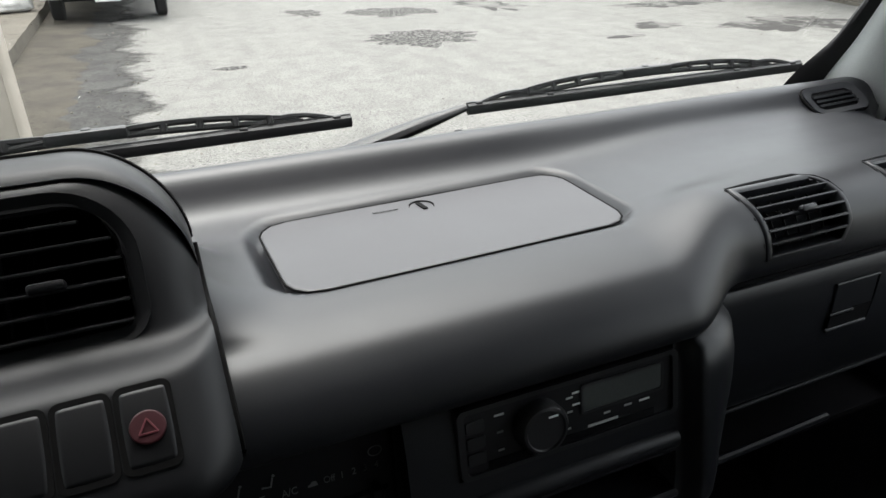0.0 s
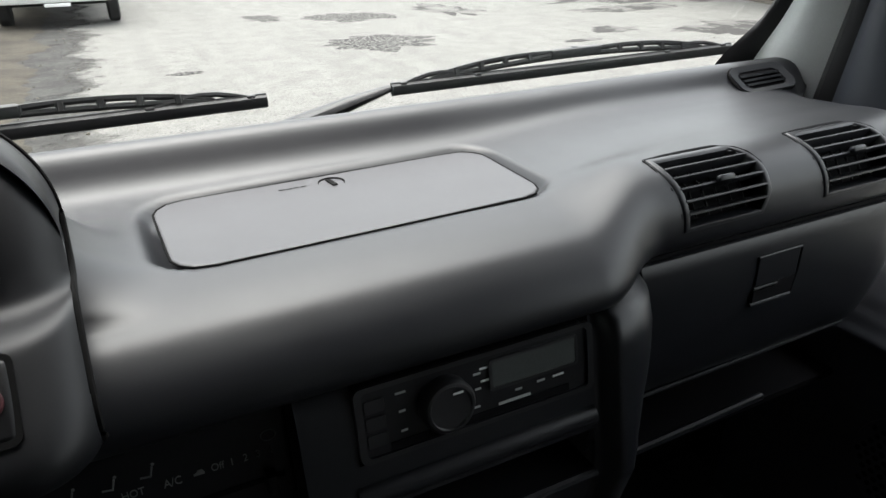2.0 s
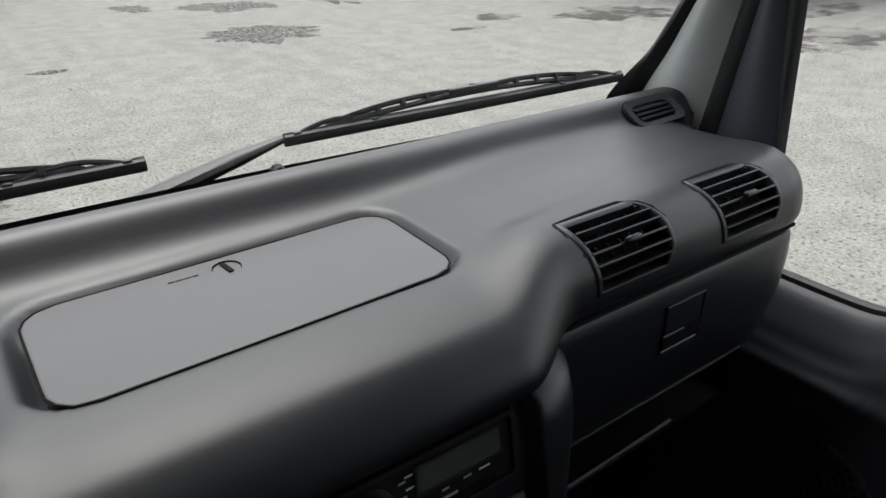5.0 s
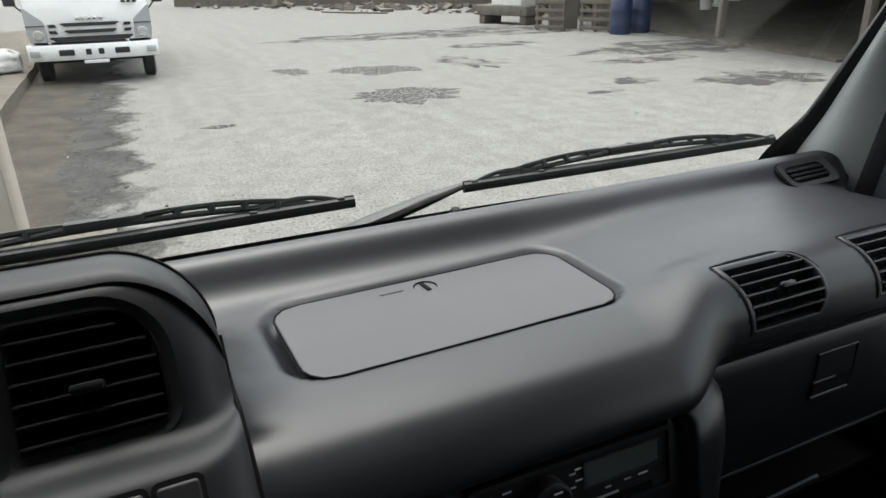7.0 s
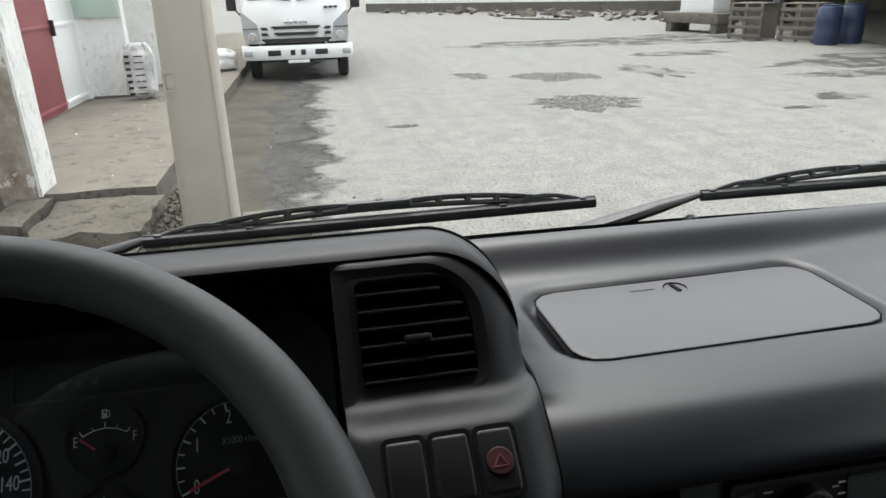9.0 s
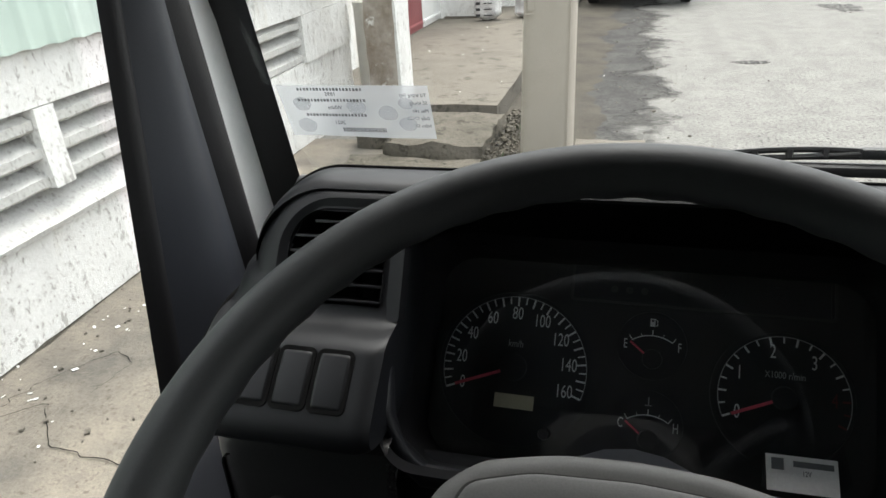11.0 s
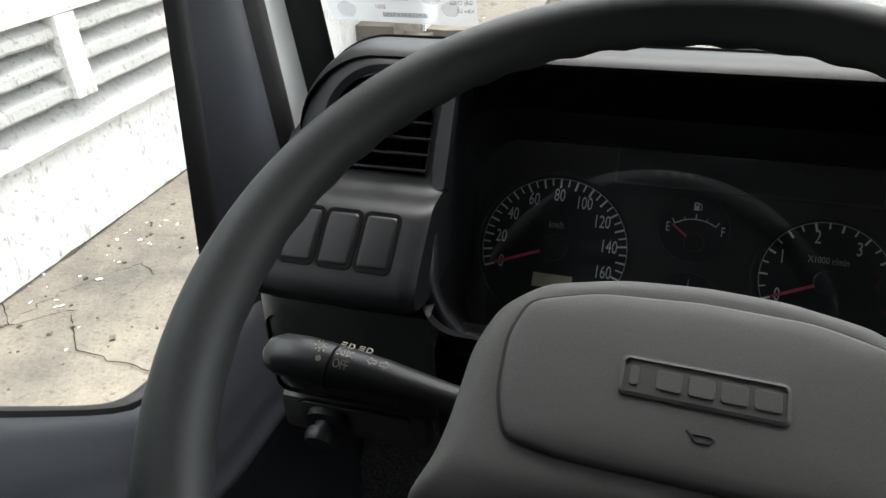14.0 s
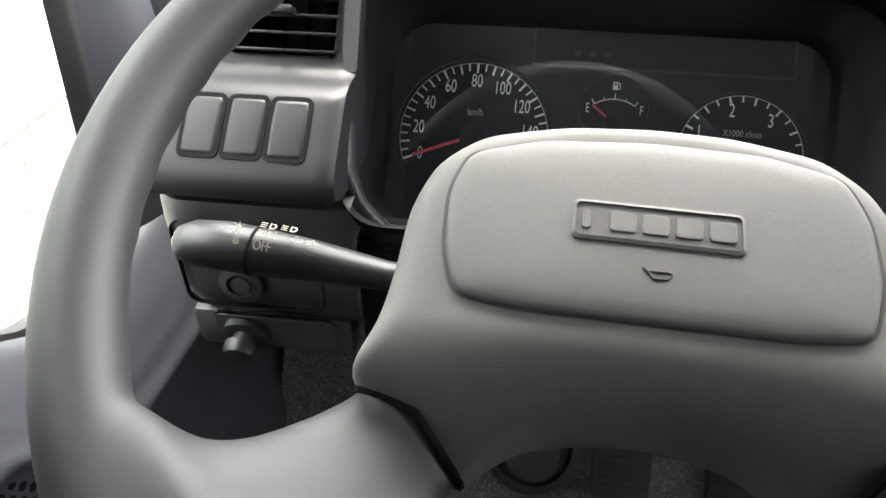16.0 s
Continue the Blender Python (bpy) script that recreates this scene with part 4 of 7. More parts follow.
for _ in range(160):
    y = rng.uniform(26, 44)
    x = 4 + (44 - y) * 0.55 + rng.uniform(0, 7)
    s = rng.uniform(0.05, 0.28)
    box(bm, (s * rng.uniform(1, 4), s, s * rng.uniform(0.4, 1)), pose(x, y, s * 0.3, rng.uniform(-25, 25), rng.uniform(-25, 25), rng.uniform(0, 180)))
solo("rubble", bm, OLDWOOD, "heap of rubble and broken planks by the far wall", "rubble", kind="stuff")
far = thing("far_building", (24, 30, 0.0), "low weathered building with dark open shelter", "building", kind="structure")
part("wall", boxed((34, 0.3, 4.0), pose(17, 36, 2.0, 0, 0, -38)), LIME, far)
part("plinth", boxed((34, 0.34, 0.5), pose(17, 35.97, 0.25, 0, 0, -38)), CONCRETE, far)
SHELTER = pose(13.9, 16.0, 0, 0, 0, -14.0)
part("shelter_back", boxed((0.3, 26, 3.4), SHELTER @ pose(16.0, 4.0, 1.7)), OLDWOOD, far)
part("shelter_side", boxed((16, 0.3, 3.4), SHELTER @ pose(8.2, 17.0, 1.7)), OLDWOOD, far)
part("shelter_near_side", boxed((16, 0.3, 3.4), SHELTER @ pose(8.2, -8.2, 1.7)), OLDWOOD, far)
part("shelter_roof", boxed((17.5, 26.5, 0.12), SHELTER @ pose(7.9, 4.3, 3.1, 0, 2, 0)), GREENBOARD, far)
for k in range(6):
    part("shelter_post", boxed((0.16, 0.16, 3.1), SHELTER @ pose(0.35, -7.6 + k * 4.7, 1.55), 0.01), OLDWOOD, far)

# ---- cab shell ----
CX = 0.085  # cab's middle line


def glass_y(x, z):
    return 0.775 - 0.045 * ((x - CX) / 0.83) ** 2 - 0.42 * (z - 1.45)


bm = bmesh.new()
rows = [[(x, glass_y(x, z), z) for x in np.linspace(-0.765, 0.935, 21)] for z in np.linspace(1.40, 2.05, 9)]
rows2 = [[(x, y + 0.005, z) for x, y, z in r] for r in rows]
grid(bm, rows)
grid(bm, rows2[::-1])
pane = solo("window_1", bm, GLASS, "clear curved windscreen", "window", kind="structure")
pane.visible_shadow = False
bm = bmesh.new()
grid(bm, [[(x, glass_y(x, z) - 0.004 - 0.02 * k, z) for x in np.linspace(-0.80, 0.97, 21)] for k, z in ((0, 1.446), (0, 1.43), (1, 1.38), (1, 1.2))])
solo("scuttle", bm, RUBBER, "black seal below the windscreen", "seal", kind="structure")

shell = thing("cab_shell", (CX, 0.0, 0.75), "dark lined truck cab with light headliner", "cab", kind="structure")
part("roof_lining", span((-0.86, -0.62, 2.10), (1.03, 0.56, 2.14)), HEADLINER, shell)
# unseen closing wall: dark behind the driver, pale reflector behind the passenger
part("rear_wall", span((-0.86, -0.64, 0.7), (0.20, -0.60, 2.14)), DASH_LOW, shell)
part("rear_bounce_panel", span((0.20, -0.64, 0.7), (1.03, -0.60, 2.14)), REARBOUNCE, shell)
part("cab_floor", span((-0.86, -0.9, 0.68), (1.03, 0.95, 0.72)), FLOORMAT, shell)
for s in (-1, 1):
    part("kick_panel", span((CX + s * 0.87 - 0.01, 0.52, 0.70), (CX + s * 0.87 + 0.01, 0.84, 1.26)), DASH_LOW, shell)
    part("door_skin", span((CX + s * 0.885 - 0.01, -0.62, 0.70), (CX + s * 0.885 + 0.01, 0.60, 1.24)), PAINT, shell)
# firewall coloured near-black for the footwell's shade
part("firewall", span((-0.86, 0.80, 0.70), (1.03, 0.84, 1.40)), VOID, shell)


def side(s):
    """One side of the cab: the pillar, the door with its window, lining and seals. s is -1 for the driver's side."""
    def X(d):
        return CX + s * d
    # windscreen pillar: painted sheet between the screen's seal and the door's seal
    zs = np.r_[np.linspace(1.16, 1.44, 5), np.linspace(1.46, 1.60, 12), np.linspace(1.65, 2.12, 8)]
    def screen(z):
        return glass_y(X(0.84), z)
    def strip(name, a, b, mat, parent, bulge=0.0, n=5):
        """A vertical strip between two edges a(z), b(z) giving (distance from the middle, y)."""
        bm = bmesh.new()
        rows = []
        for z in zs:
            (d0, y0), (d1, y1) = a(z), b(z)
            row = []
            for k in range(n):
                t = k / (n - 1)
                row.append((X(d0 + (d1 - d0) * t - bulge * math.sin(math.pi * t)), y0 + (y1 - y0) * t, z))
            rows.append(row)
        grid(bm, rows)
        return part(name, bm, mat, parent)
    pil = thing("pillar_1" if s < 0 else "pillar_2", (X(0.88), 0.68, 1.3), "pale painted windscreen pillar with black seals", "pillar", kind="structure")
    inn = lambda z: (0.840, 0.672 - 0.267 * (z - 1.583)) if s < 0 else (0.792 + 0.19 * (z - 1.45) - 0.035 * sstep(1.545, 1.47, z), screen(z) - 0.012)
    out = lambda z: (0.822 + 0.05 * (z - 1.45) - 0.010 * sstep(1.545, 1.47, z), screen(z) - 0.030) if s > 0 else (0.885, 0.668 - 0.21 * (z - 1.583))
    door0 = lambda z: (0.874, 0.622 - 0.17 * (z - 1.45) if s > 0 else 0.604 - 0.155 * (z - 1.595))
    door1 = lambda z: (0.864, (0.587 if s > 0 else 0.572) - 0.14 * (z - 1.45))
    F = 0.418 if s < 0 else 0.491
    door2 = lambda z: (0.858, F + (0.024 if s < 0 else 0.013) + 0.12 * (z - 1.45))
    door3 = lambda z: (0.868, F + (0.145 if s < 0 else 0.09) * (z - 1.45))
    strip("screen_seal", lambda z: (0.885 + 0.15 * (z - 1.45), screen(z) + 0.012), inn, RUBBER, pil)
    strip("inner_seal", inn, out, RUBBER, pil, 0.008)
    strip("painted_sheet", out, door0, PAINT, pil, 0.014 if s > 0 else -0.006, 9)
    strip("door_seal", door0, door1, RUBBER, pil, 0.012)
    door = thing("door_1" if s < 0 else "door_2", (X(0.87), 0.0, 0.75), "closed cab door with dark grey lining and window", "door", kind="structure")
    strip("frame_lining", door1, door2, DOORTRIM, door, 0.018, 7)
    strip("window_seal", door2, door3, RUBBER, door, 0.006)
    # sill of the window: it dips towards the front
    def sill(y):
        q = (0.264 if s < 0 else 0.305) - y
        rise = 0.97 * (q + math.sqrt(q * q + 0.0006)) / 2
        return (1.263 if s < 0 else 1.252) + (rise if rise < 0.13 else 0.13 + 0.05 * math.tanh((rise - 0.13) / 0.05))
    ys = list(np.linspace(-0.58, F - 0.11, 70)) + [F + k for k in (-0.09, -0.07, -0.05, -0.03, -0.015, -0.005, 0.004)]
    def line(y):
        z = sill(y)
        if y > F - 0.035:
            t = min(1.0, (y - F + 0.035) / 0.039)
            z += 0.035 * (1 - math.sqrt(max(0, 1 - t * t)))
        return z
    bm = bmesh.new()
    grid(bm, [[(X(0.874), y, line(y) + 0.010), (X(0.866), y, line(y) + 0.012), (X(0.860), y, line(y) + 0.009), (X(0.858), y, line(y) + 0.002)] for y in ys])
    part("sill_seal", bm, RUBBER, door)
    # lining: shoulder, then a belly that runs into the armrest and the pocket
    bm = bmesh.new()
    rows = []
    for y in list(np.linspace(-0.60, 0.30, 46)) + [0.30 + 0.012 * k for k in range(1, 26)]:
        z = line(min(y, F - 0.04)) - 0.02
        L = 1.166 + 0.045 * (0.46 - y) if s > 0 else min(1.19 + 0.35 * (0.40 - y), z - 0.07)
        prof = [(0.859, z + 0.023), (0.850, z + 0.020), (0.840, z + 0.010), (0.830, z - 0.006), (0.820, z - 0.022), (0.812, z - 0.040), (0.806, (z - 0.036 + L + 0.010) / 2), (0.802, L + 0.010), (0.797, L + 0.004), (0.791, L - 0.002), (0.790, L - 0.008), *(((0.794, L - 0.015), (0.800, L - 0.03), (0.804, L - 0.08), (0.806, 0.74)) if s > 0 else ((0.798, L - 0.015), (0.820, L - 0.03), (0.826, L - 0.08), (0.826, 0.74)))]
        rows.append([(X(d), y, zz) for d, zz in smooth_line(prof, 110, 1)])
    grid(bm, rows)
    part("lining", bm, DOORTRIM, door)
    # speaker grille with round holes
    m = facing((X(0.801 if s > 0 else 0.822), *((0.315, 1.005) if s > 0 else (0.175, 1.185))), (0, -s, 0), (0, 0, 1))
    sp = part("speaker_grille", disc(0.085, 0.008, m, 32, 0.004), DOORTRIM, door)
    bm = bmesh.new()
    for i in range(-6, 7):
        for j in range(-7, 8):
            u, v = (i + 0.5 * (j % 2)) * 0.0125, j * 0.0108
            if u * u + v * v < 0.076 ** 2:
                slab(bm, [(u + 0.0043 * math.cos(a), v + 0.0043 * math.sin(a)) for a in (k * math.pi / 3 for k in range(6))], 0.001, m @ pose(0, 0, 0.0006))
    part("grille_holes", bm, VOID, sp)
    bm = bmesh.new()
    grid(bm, [[(X(0.866), y, z) for z in (line(y) - 0.02, 1.6, 2.0)] for y in ys])
    grid(bm, [[(X(0.871), y, z) for z in (line(y) - 0.02, 1.6, 2.0)] for y in ys][::-1])
    glass = part("window_pane", bm, GLASS, door)
    glass.visible_shadow = False
    part("top_rail", span((X(0.83) - 0.04, -0.6, 1.98), (X(0.83) + 0.04, 0.50, 2.12)), DOORTRIM, door)
    # unseen blocker, longer on the driver's side to cut light on the binnacle
    part("window_light_block", span((X(0.84) - 0.03, -0.6, 1.3), (X(0.84) + 0.03, 0.05 if s < 0 else -0.42, 2.0)), DOORTRIM, door)
    return door


side(-1)
side(1)


def door_mirror(s, at, w, h, turn, lower):
    """A mirror head on a bent arm: black shell, mirror glass towards the driver."""
    t = thing("door_mirror", at, "black framed door mirror on a bent arm", "mirror", group="door mirrors")
    m = pose(*at, 90, 0, turn)
    part("shell", ring_frame(outline(w, h, 0.035), outline(w - 0.024, h - 0.024, 0.026), 0.035, m, -0.002), RUBBER, t)
    part("back", plate(outline(w - 0.005, h - 0.005, 0.035), 0.012, m @ pose(0, 0, -0.03)), RUBBER, t)
    part("glass", plate(outline(w - 0.022, h - 0.022, 0.026), 0.004, m @ pose(0, 0, -0.008)), MIRROR, t)
    part("arm", tubed([m @ Vector(p) for p in ((0, h / 2 - 0.05, -0.06), (0, h / 2 + 0.12, -0.07), (-s * 0.15, h / 2 + 0.15, -0.09), (-s * 0.44, h / 2 + 0.12, -0.12))], 0.011, 8), RUBBER, t)
    part("arm_bracket", tubed([m @ Vector(p) for p in ((0, h / 2 - 0.05, -0.06), (0, -h / 2 + 0.05, -0.06))], 0.011, 8), RUBBER, t)
    if lower:
        m2 = m @ pose(0.105, -h / 2 - 0.030, -0.02)
        part("lower_shell", ring_frame(outline(w, 0.09, 0.04), outline(w - 0.024, 0.07, 0.03), 0.035, m2, -0.002), RUBBER, t)
        part("lower_glass", plate(outline(w - 0.022, 0.07, 0.03), 0.004, m2 @ pose(0, 0, -0.008)), MIRROR, t)


door_mirror(1, (1.465, 0.47, 1.645), 0.26, 0.34, -12, True)
door_mirror(-1, (-1.20, 0.41, 1.66), 0.20, 0.40, 12, False)


# ---- wipers, outside the screen ----
def wiper(label, tip, heel, knee, root):
    t = thing("wiper", root, label, "wiper", group="windscreen wipers")
    tip, heel, knee, root = (Vector(v) for v in (tip, heel, knee, root))
    along = tip - heel
    mid = heel + along * 0.5
    d = along.normalized()
    up = Vector((0, 0.35, 1)).normalized()
    def at(q, h):
        return heel + along * q + up * h
    def arch(q):
        return 0.004 + 0.017 * math.sin(math.pi * q) ** 0.8
    part("blade", tubed([at(0, 0), at(0.33, 0), at(0.66, 0), at(1, 0)], 0.0056, 8, 1.3), RUBBER, t)
    part("blade_spine", tubed([at(0, 0.0065), at(1, 0.0065)], 0.0030, 6), WIPER, t)
    for lo, hi in ((0.10, 0.5), (0.5, 0.90)):
        for lift in (0.0, 0.0085):
            part("bridge_rail", tubed([at(q, arch(q) - 0.004 + lift * math.sin(math.pi * (q - lo) / (hi - lo)) ** 0.5) for q in np.linspace(lo, hi, 11)], 0.0027, 6, 1.4), WIPER, t)
        for k in range(1, 6):
            q = lo + (hi - lo) * k / 6
            part("bridge_post", tubed([at(q, arch(q) - 0.005), at(q, arch(q) + 0.004)], 0.0048, 6), WIPER, t)
    part("bridge_block", boxed((0.078, 0.012, 0.013), Matrix.Translation(at(0.5, 0.0205)) @ d.to_track_quat("X", "Z").to_matrix().to_4x4(), 0.003), WIPER, t)
    part("pivot_cap", disc(0.005, 0.004, facing(at(0.5, 0.0285), d, (0, 1, 0)), 14, 0.001), WIPER, t)
    for q, k in ((0.03, 0.22), (0.78, 0.97)):
        part("claw_bridge", tubed([at(q + (k - q) * u, 0.005 + 0.010 * math.sin(math.pi * u)) for u in np.linspace(0, 1, 7)], 0.0031, 6), WIPER, t)
        for u in (q, k):
            part("claw", boxed((0.010, 0.008, 0.012), Matrix.Translation(at(u, 0.003)) @ d.to_track_quat("X", "Z").to_matrix().to_4x4(), 0.002), WIPER, t)
    part("arm_blade", tubed([knee + up * 0.003, knee + (mid - knee) * 0.4 + up * 0.010, mid + up * 0.024], [0.0045, 0.004, 0.005], 8, 0.6), WIPER, t)
    part("arm_shroud", tubed([root, root + (knee - root) * 0.5 + up * 0.002, root + (knee - root) * 0.78 + up * 0.003, knee + up * 0.003], [0.016, 0.015, 0.0125, 0.0065], 10, 0.7), WIPER, t)


wiper("black windscreen wiper resting low on the passenger side", (0.905, 0.738, 1.4835), (0.375, 0.772, 1.473), (0.375, 0.775, 1.472), (0.13, 0.80, 1.405))
wiper("black windscreen wiper resting low on the driver's side", (0.221, 0.765, 1.4795), (-0.335, 0.768, 1.474), (-0.335, 0.771, 1.473), (-0.56, 0.79, 1.405))

nozzle = thing("washer_nozzle", (0.36, 0.766, 1.438), "small black washer nozzle below the windscreen", "nozzle")
part("base", lathe([(0.013, 0.0), (0.012, 0.004), (0.008, 0.009), (0.005, 0.0125), (0.001, 0.0135)], pose(0.36, 0.766, 1.437), 16), RUBBER, nozzle)
part("jet", lathe([(0.0022, 0.0), (0.0022, 0.005), (0.0012, 0.006)], pose(0.36, 0.760, 1.446, 60, 0, 0), 10), WIPER, nozzle)

# ---- dashboard ----
dash = thing("dashboard", (0.1, 0.5, 1.2), "dark grey moulded plastic truck dashboard with lidded tray", "dashboard")
NOSE = [(0.735, 1.40), (0.70, 1.452), (0.676, 1.478), (0.660, 1.4845), (0.648, 1.482), (0.638, 1.472), (0.627, 1.459), (0.612, 1.4490), (0.59, 1.4465), (0.56, 1.4455), (0.50, 1.4465), (0.445, 1.4470), (0.41, 1.4440),
        (0.38, 1.438), (0.355, 1.422), (0.342, 1.405), (0.340, 1.394), (0.348, 1.386), (0.366, 1.383)]
BAY = [(0.735, 1.40), (0.70, 1.452), (0.676, 1.478), (0.660, 1.4845), (0.648, 1.482), (0.639, 1.475), (0.629, 1.464), (0.614, 1.4585), (0.59, 1.4565), (0.56, 1.4565), (0.50, 1.4595), (0.465, 1.4635), (0.440, 1.4640),
       (0.420, 1.4585), (0.403, 1.448), (0.393, 1.4315), (0.389, 1.412), (0.389, 1.40), (0.391, 1.394), (0.400, 1.389)]
NOSE, BAY = smooth_line(NOSE, 84, 2), smooth_line(BAY, 84, 2)
VENT_TOP = int(np.argmin(np.abs(BAY[:, 0] - 0.448) + 5 * (BAY[:, 1] < 1.44)))


def dash_point(x, j):
    w = sstep(VENT_TOP - 12, VENT_TOP - 1, j)
    k = sstep(0.33, 0.60, x) * (1 - w) + sstep(0.372, 0.474, x) * w
    y, z = NOSE[j] * (1 - k) + BAY[j] * k
    if x > 0.80:
        r = 0.092
        bend = r - math.sqrt(max(0.0, r * r - (x - 0.80) ** 2))
        if y < 0.60:
            y += bend * (0.60 - y) / 0.20
            z -= 0.016 * ((x - 0.80) / 0.09) ** 3
        else:
            z -= 0.022 * sstep(0.866, 0.889, x) * sstep(1.43, 1.47, z)
    if x > 0.80:
        x += 0.066 * sstep(0.80, 0.8895, x) * sstep(0.585, 0.645, y)
    if x < 0.075 and y > 0.40:
        z += 0.058 * ((0.075 - max(x, 0.014)) / 0.075) ** 2 * sstep(0.385, 0.46, y) * sstep(0.575, 0.495, y)
    return [x, y, z]


def lid_sd(x, y):
    """Distance outside the storage lid's outline."""
    ox, oy = 0.232, 0.5165 + 0.028 * (x - 0.232)
    sx = 0.1585 - 0.03 * (0.585 - y) * (x < 0.232)
    sy = 0.0695
    r = 0.027
    qx, qy = abs(x - ox) - sx + r, abs(y - oy) - sy + r
    return math.hypot(max(qx, 0), max(qy, 0)) + min(max(qx, qy), 0) - r


xs = sorted(set(np.round(np.r_[np.linspace(-0.02, 0.42, 148), np.linspace(0.42, 0.48, 16), np.linspace(0.48, 0.80, 130), np.linspace(0.80, 0.8895, 28)], 5)))
bm = bmesh.new()
rows = []
for x in xs:
    row = []
    for j in range(84):
        px, y, z = dash_point(x, j)
        if 0.40 < y < 0.64 and z > 1.43:
            d = lid_sd(px, y)
            wide = 0.016 if y > 0.47 else 0.016 * sstep(0.44, 0.485, y) + 0.002
            z -= 0.011 * sstep(0.442, 0.480, y) * sstep(wide, 0.001, d)
        row.append((px, y, z))
    rows.append(row)


VENT_ARC = resample([p for p in BAY if p[0] < 0.444 and p[1] > 1.407 and p[0] < 0.4435], 60)


def vent_arc(t, lift=0.0):
    """Front of a face vent, from its top edge (t = 0) to its bottom edge (t = 1)."""
    q = min(0.999, max(0.0, t)) * (len(VENT_ARC) - 1)
    i = min(int(q), len(VENT_ARC) - 2)
    a, b = VENT_ARC[i], VENT_ARC[i + 1]
    lo, hi = VENT_ARC[max(0, i - 3)], VENT_ARC[min(len(VENT_ARC) - 1, i + 4)]
    d = (hi - lo) / np.linalg.norm(hi - lo)
    p = a + (b - a) * (q - i)
    return float(p[0] + d[1] * lift), float(p[1] - d[0] * lift)


def vent_width(t, x0):
    a = x0 + 0.004 + 0.008 * sstep(0.0, 1.0, t)
    b = x0 + 0.120 - 0.032 * (1 - math.sqrt(max(0.0, 1 - max(0.0, 1 - t * 2.0) ** 2))) - 0.012 * max(0.0, t - 0.75) / 0.25
    return a, b


def in_vent(i, j):
    x, y, z = rows[i][j]
    q = int(np.argmin(np.hypot(VENT_ARC[:, 0] - y, VENT_ARC[:, 1] - z)))
    t = q / (len(VENT_ARC) - 1)
    if y > 0.446 or not 0.06 < t < 0.95:
        return False
    return any(a + 0.004 < x < b - 0.006 for a, b in (vent_width(t, 0.480), vent_width(t, 0.661)))


grid(bm, rows, skip=in_vent)
part("top_moulding", bm, DASH, dash, smooth=60)

# storage lid with its slotted lock
lid_pts = []
for k in range(96):
    a = 2 * math.pi * k / 96
    lo, hi = 0.0, 0.3
    for _ in range(30):
        mid = (lo + hi) / 2
        if lid_sd(0.232 + mid * math.cos(a), 0.517 + mid * math.sin(a)) < -0.001:
            lo = mid
        else:
            hi = mid
    lid_pts.append((lo * math.cos(a), lo * math.sin(a)))
lid = part("storage_lid", plate(lid_pts, 0.008, facing((0.232, 0.517, 1.4476), (1, 0, 0), (0, 1, -0.002)), 0.0015), LID, dash, "flat mid-grey plastic lid with slotted lock")
part("lid_gap", tubed([(0.232 + x * 1.004, 0.517 + y * 1.008, 1.4468) for x, y in lid_pts + lid_pts[:1]], 0.0009, 6), GROOVE, lid)
m = facing((0.228, 0.5625, 1.4477), (1, 0, 0), (0, 1, -0.005))
part("lock_ring", tubed([m @ Vector((0.0118 * math.cos(a), 0.0118 * math.sin(a), 0.0002)) for a in np.linspace(-0.5, 3.0, 24)], [0.0004] * 3 + [0.0009] * 18 + [0.0004] * 3, 6), GROOVE, lid)
part("lock_slot", boxed((0.0045, 0.017, 0.001), m @ pose(0, 0, 0.0005, 0, 0, 8)), GROOVE, lid)
for k in range(4):
    part("lid_mark", boxed((0.005, 0.003, 0.0004), m @ pose(-0.045 + k * 0.0065, 0.003, 0.0004)), LIDMARK, lid)

# right end cheek that closes the dashboard
bm = bmesh.new()
end = [Vector(dash_point(xs[-1], j)) for j in range(8, 84)]
grid(bm, [end, [Vector((p.x - 0.01, max(p.y, 0.52), min(p.z, 1.36))) for p in end]])
part("end_cheek", bm, DASH, dash)

# corner demister outlet
m = facing((0.842, 0.6215, 1.4690), (1, 0, 0.03), (0, 0.86, 0.51)) @ Matrix.Diagonal((1.2, 1.1, 1.0, 1.0))
dv = part("demister_outlet", ring_frame(outline(0.080, 0.044, 0.014, 6), outline(0.060, 0.028, 0.009, 6), 0.006, m @ pose(0, 0, 0.001), -0.002), DASH, dash)
part("duct", plate(outline(0.062, 0.030, 0.009, 6), 0.002, m @ pose(0, 0, -0.003)), VOID, dv)
part("outlet_gap", ring_frame(outline(0.0835, 0.0475, 0.0155, 6), outline(0.079, 0.043, 0.0135, 6), 0.003, m @ pose(0, 0, -0.0012)), GROOVE, dv)
for k in range(3):
    part("slat", boxed((0.058, 0.0026, 0.005), m @ pose(0, -0.007 + k * 0.0070, -0.001, 35, 0, 0)), DASH_LOW, dv)


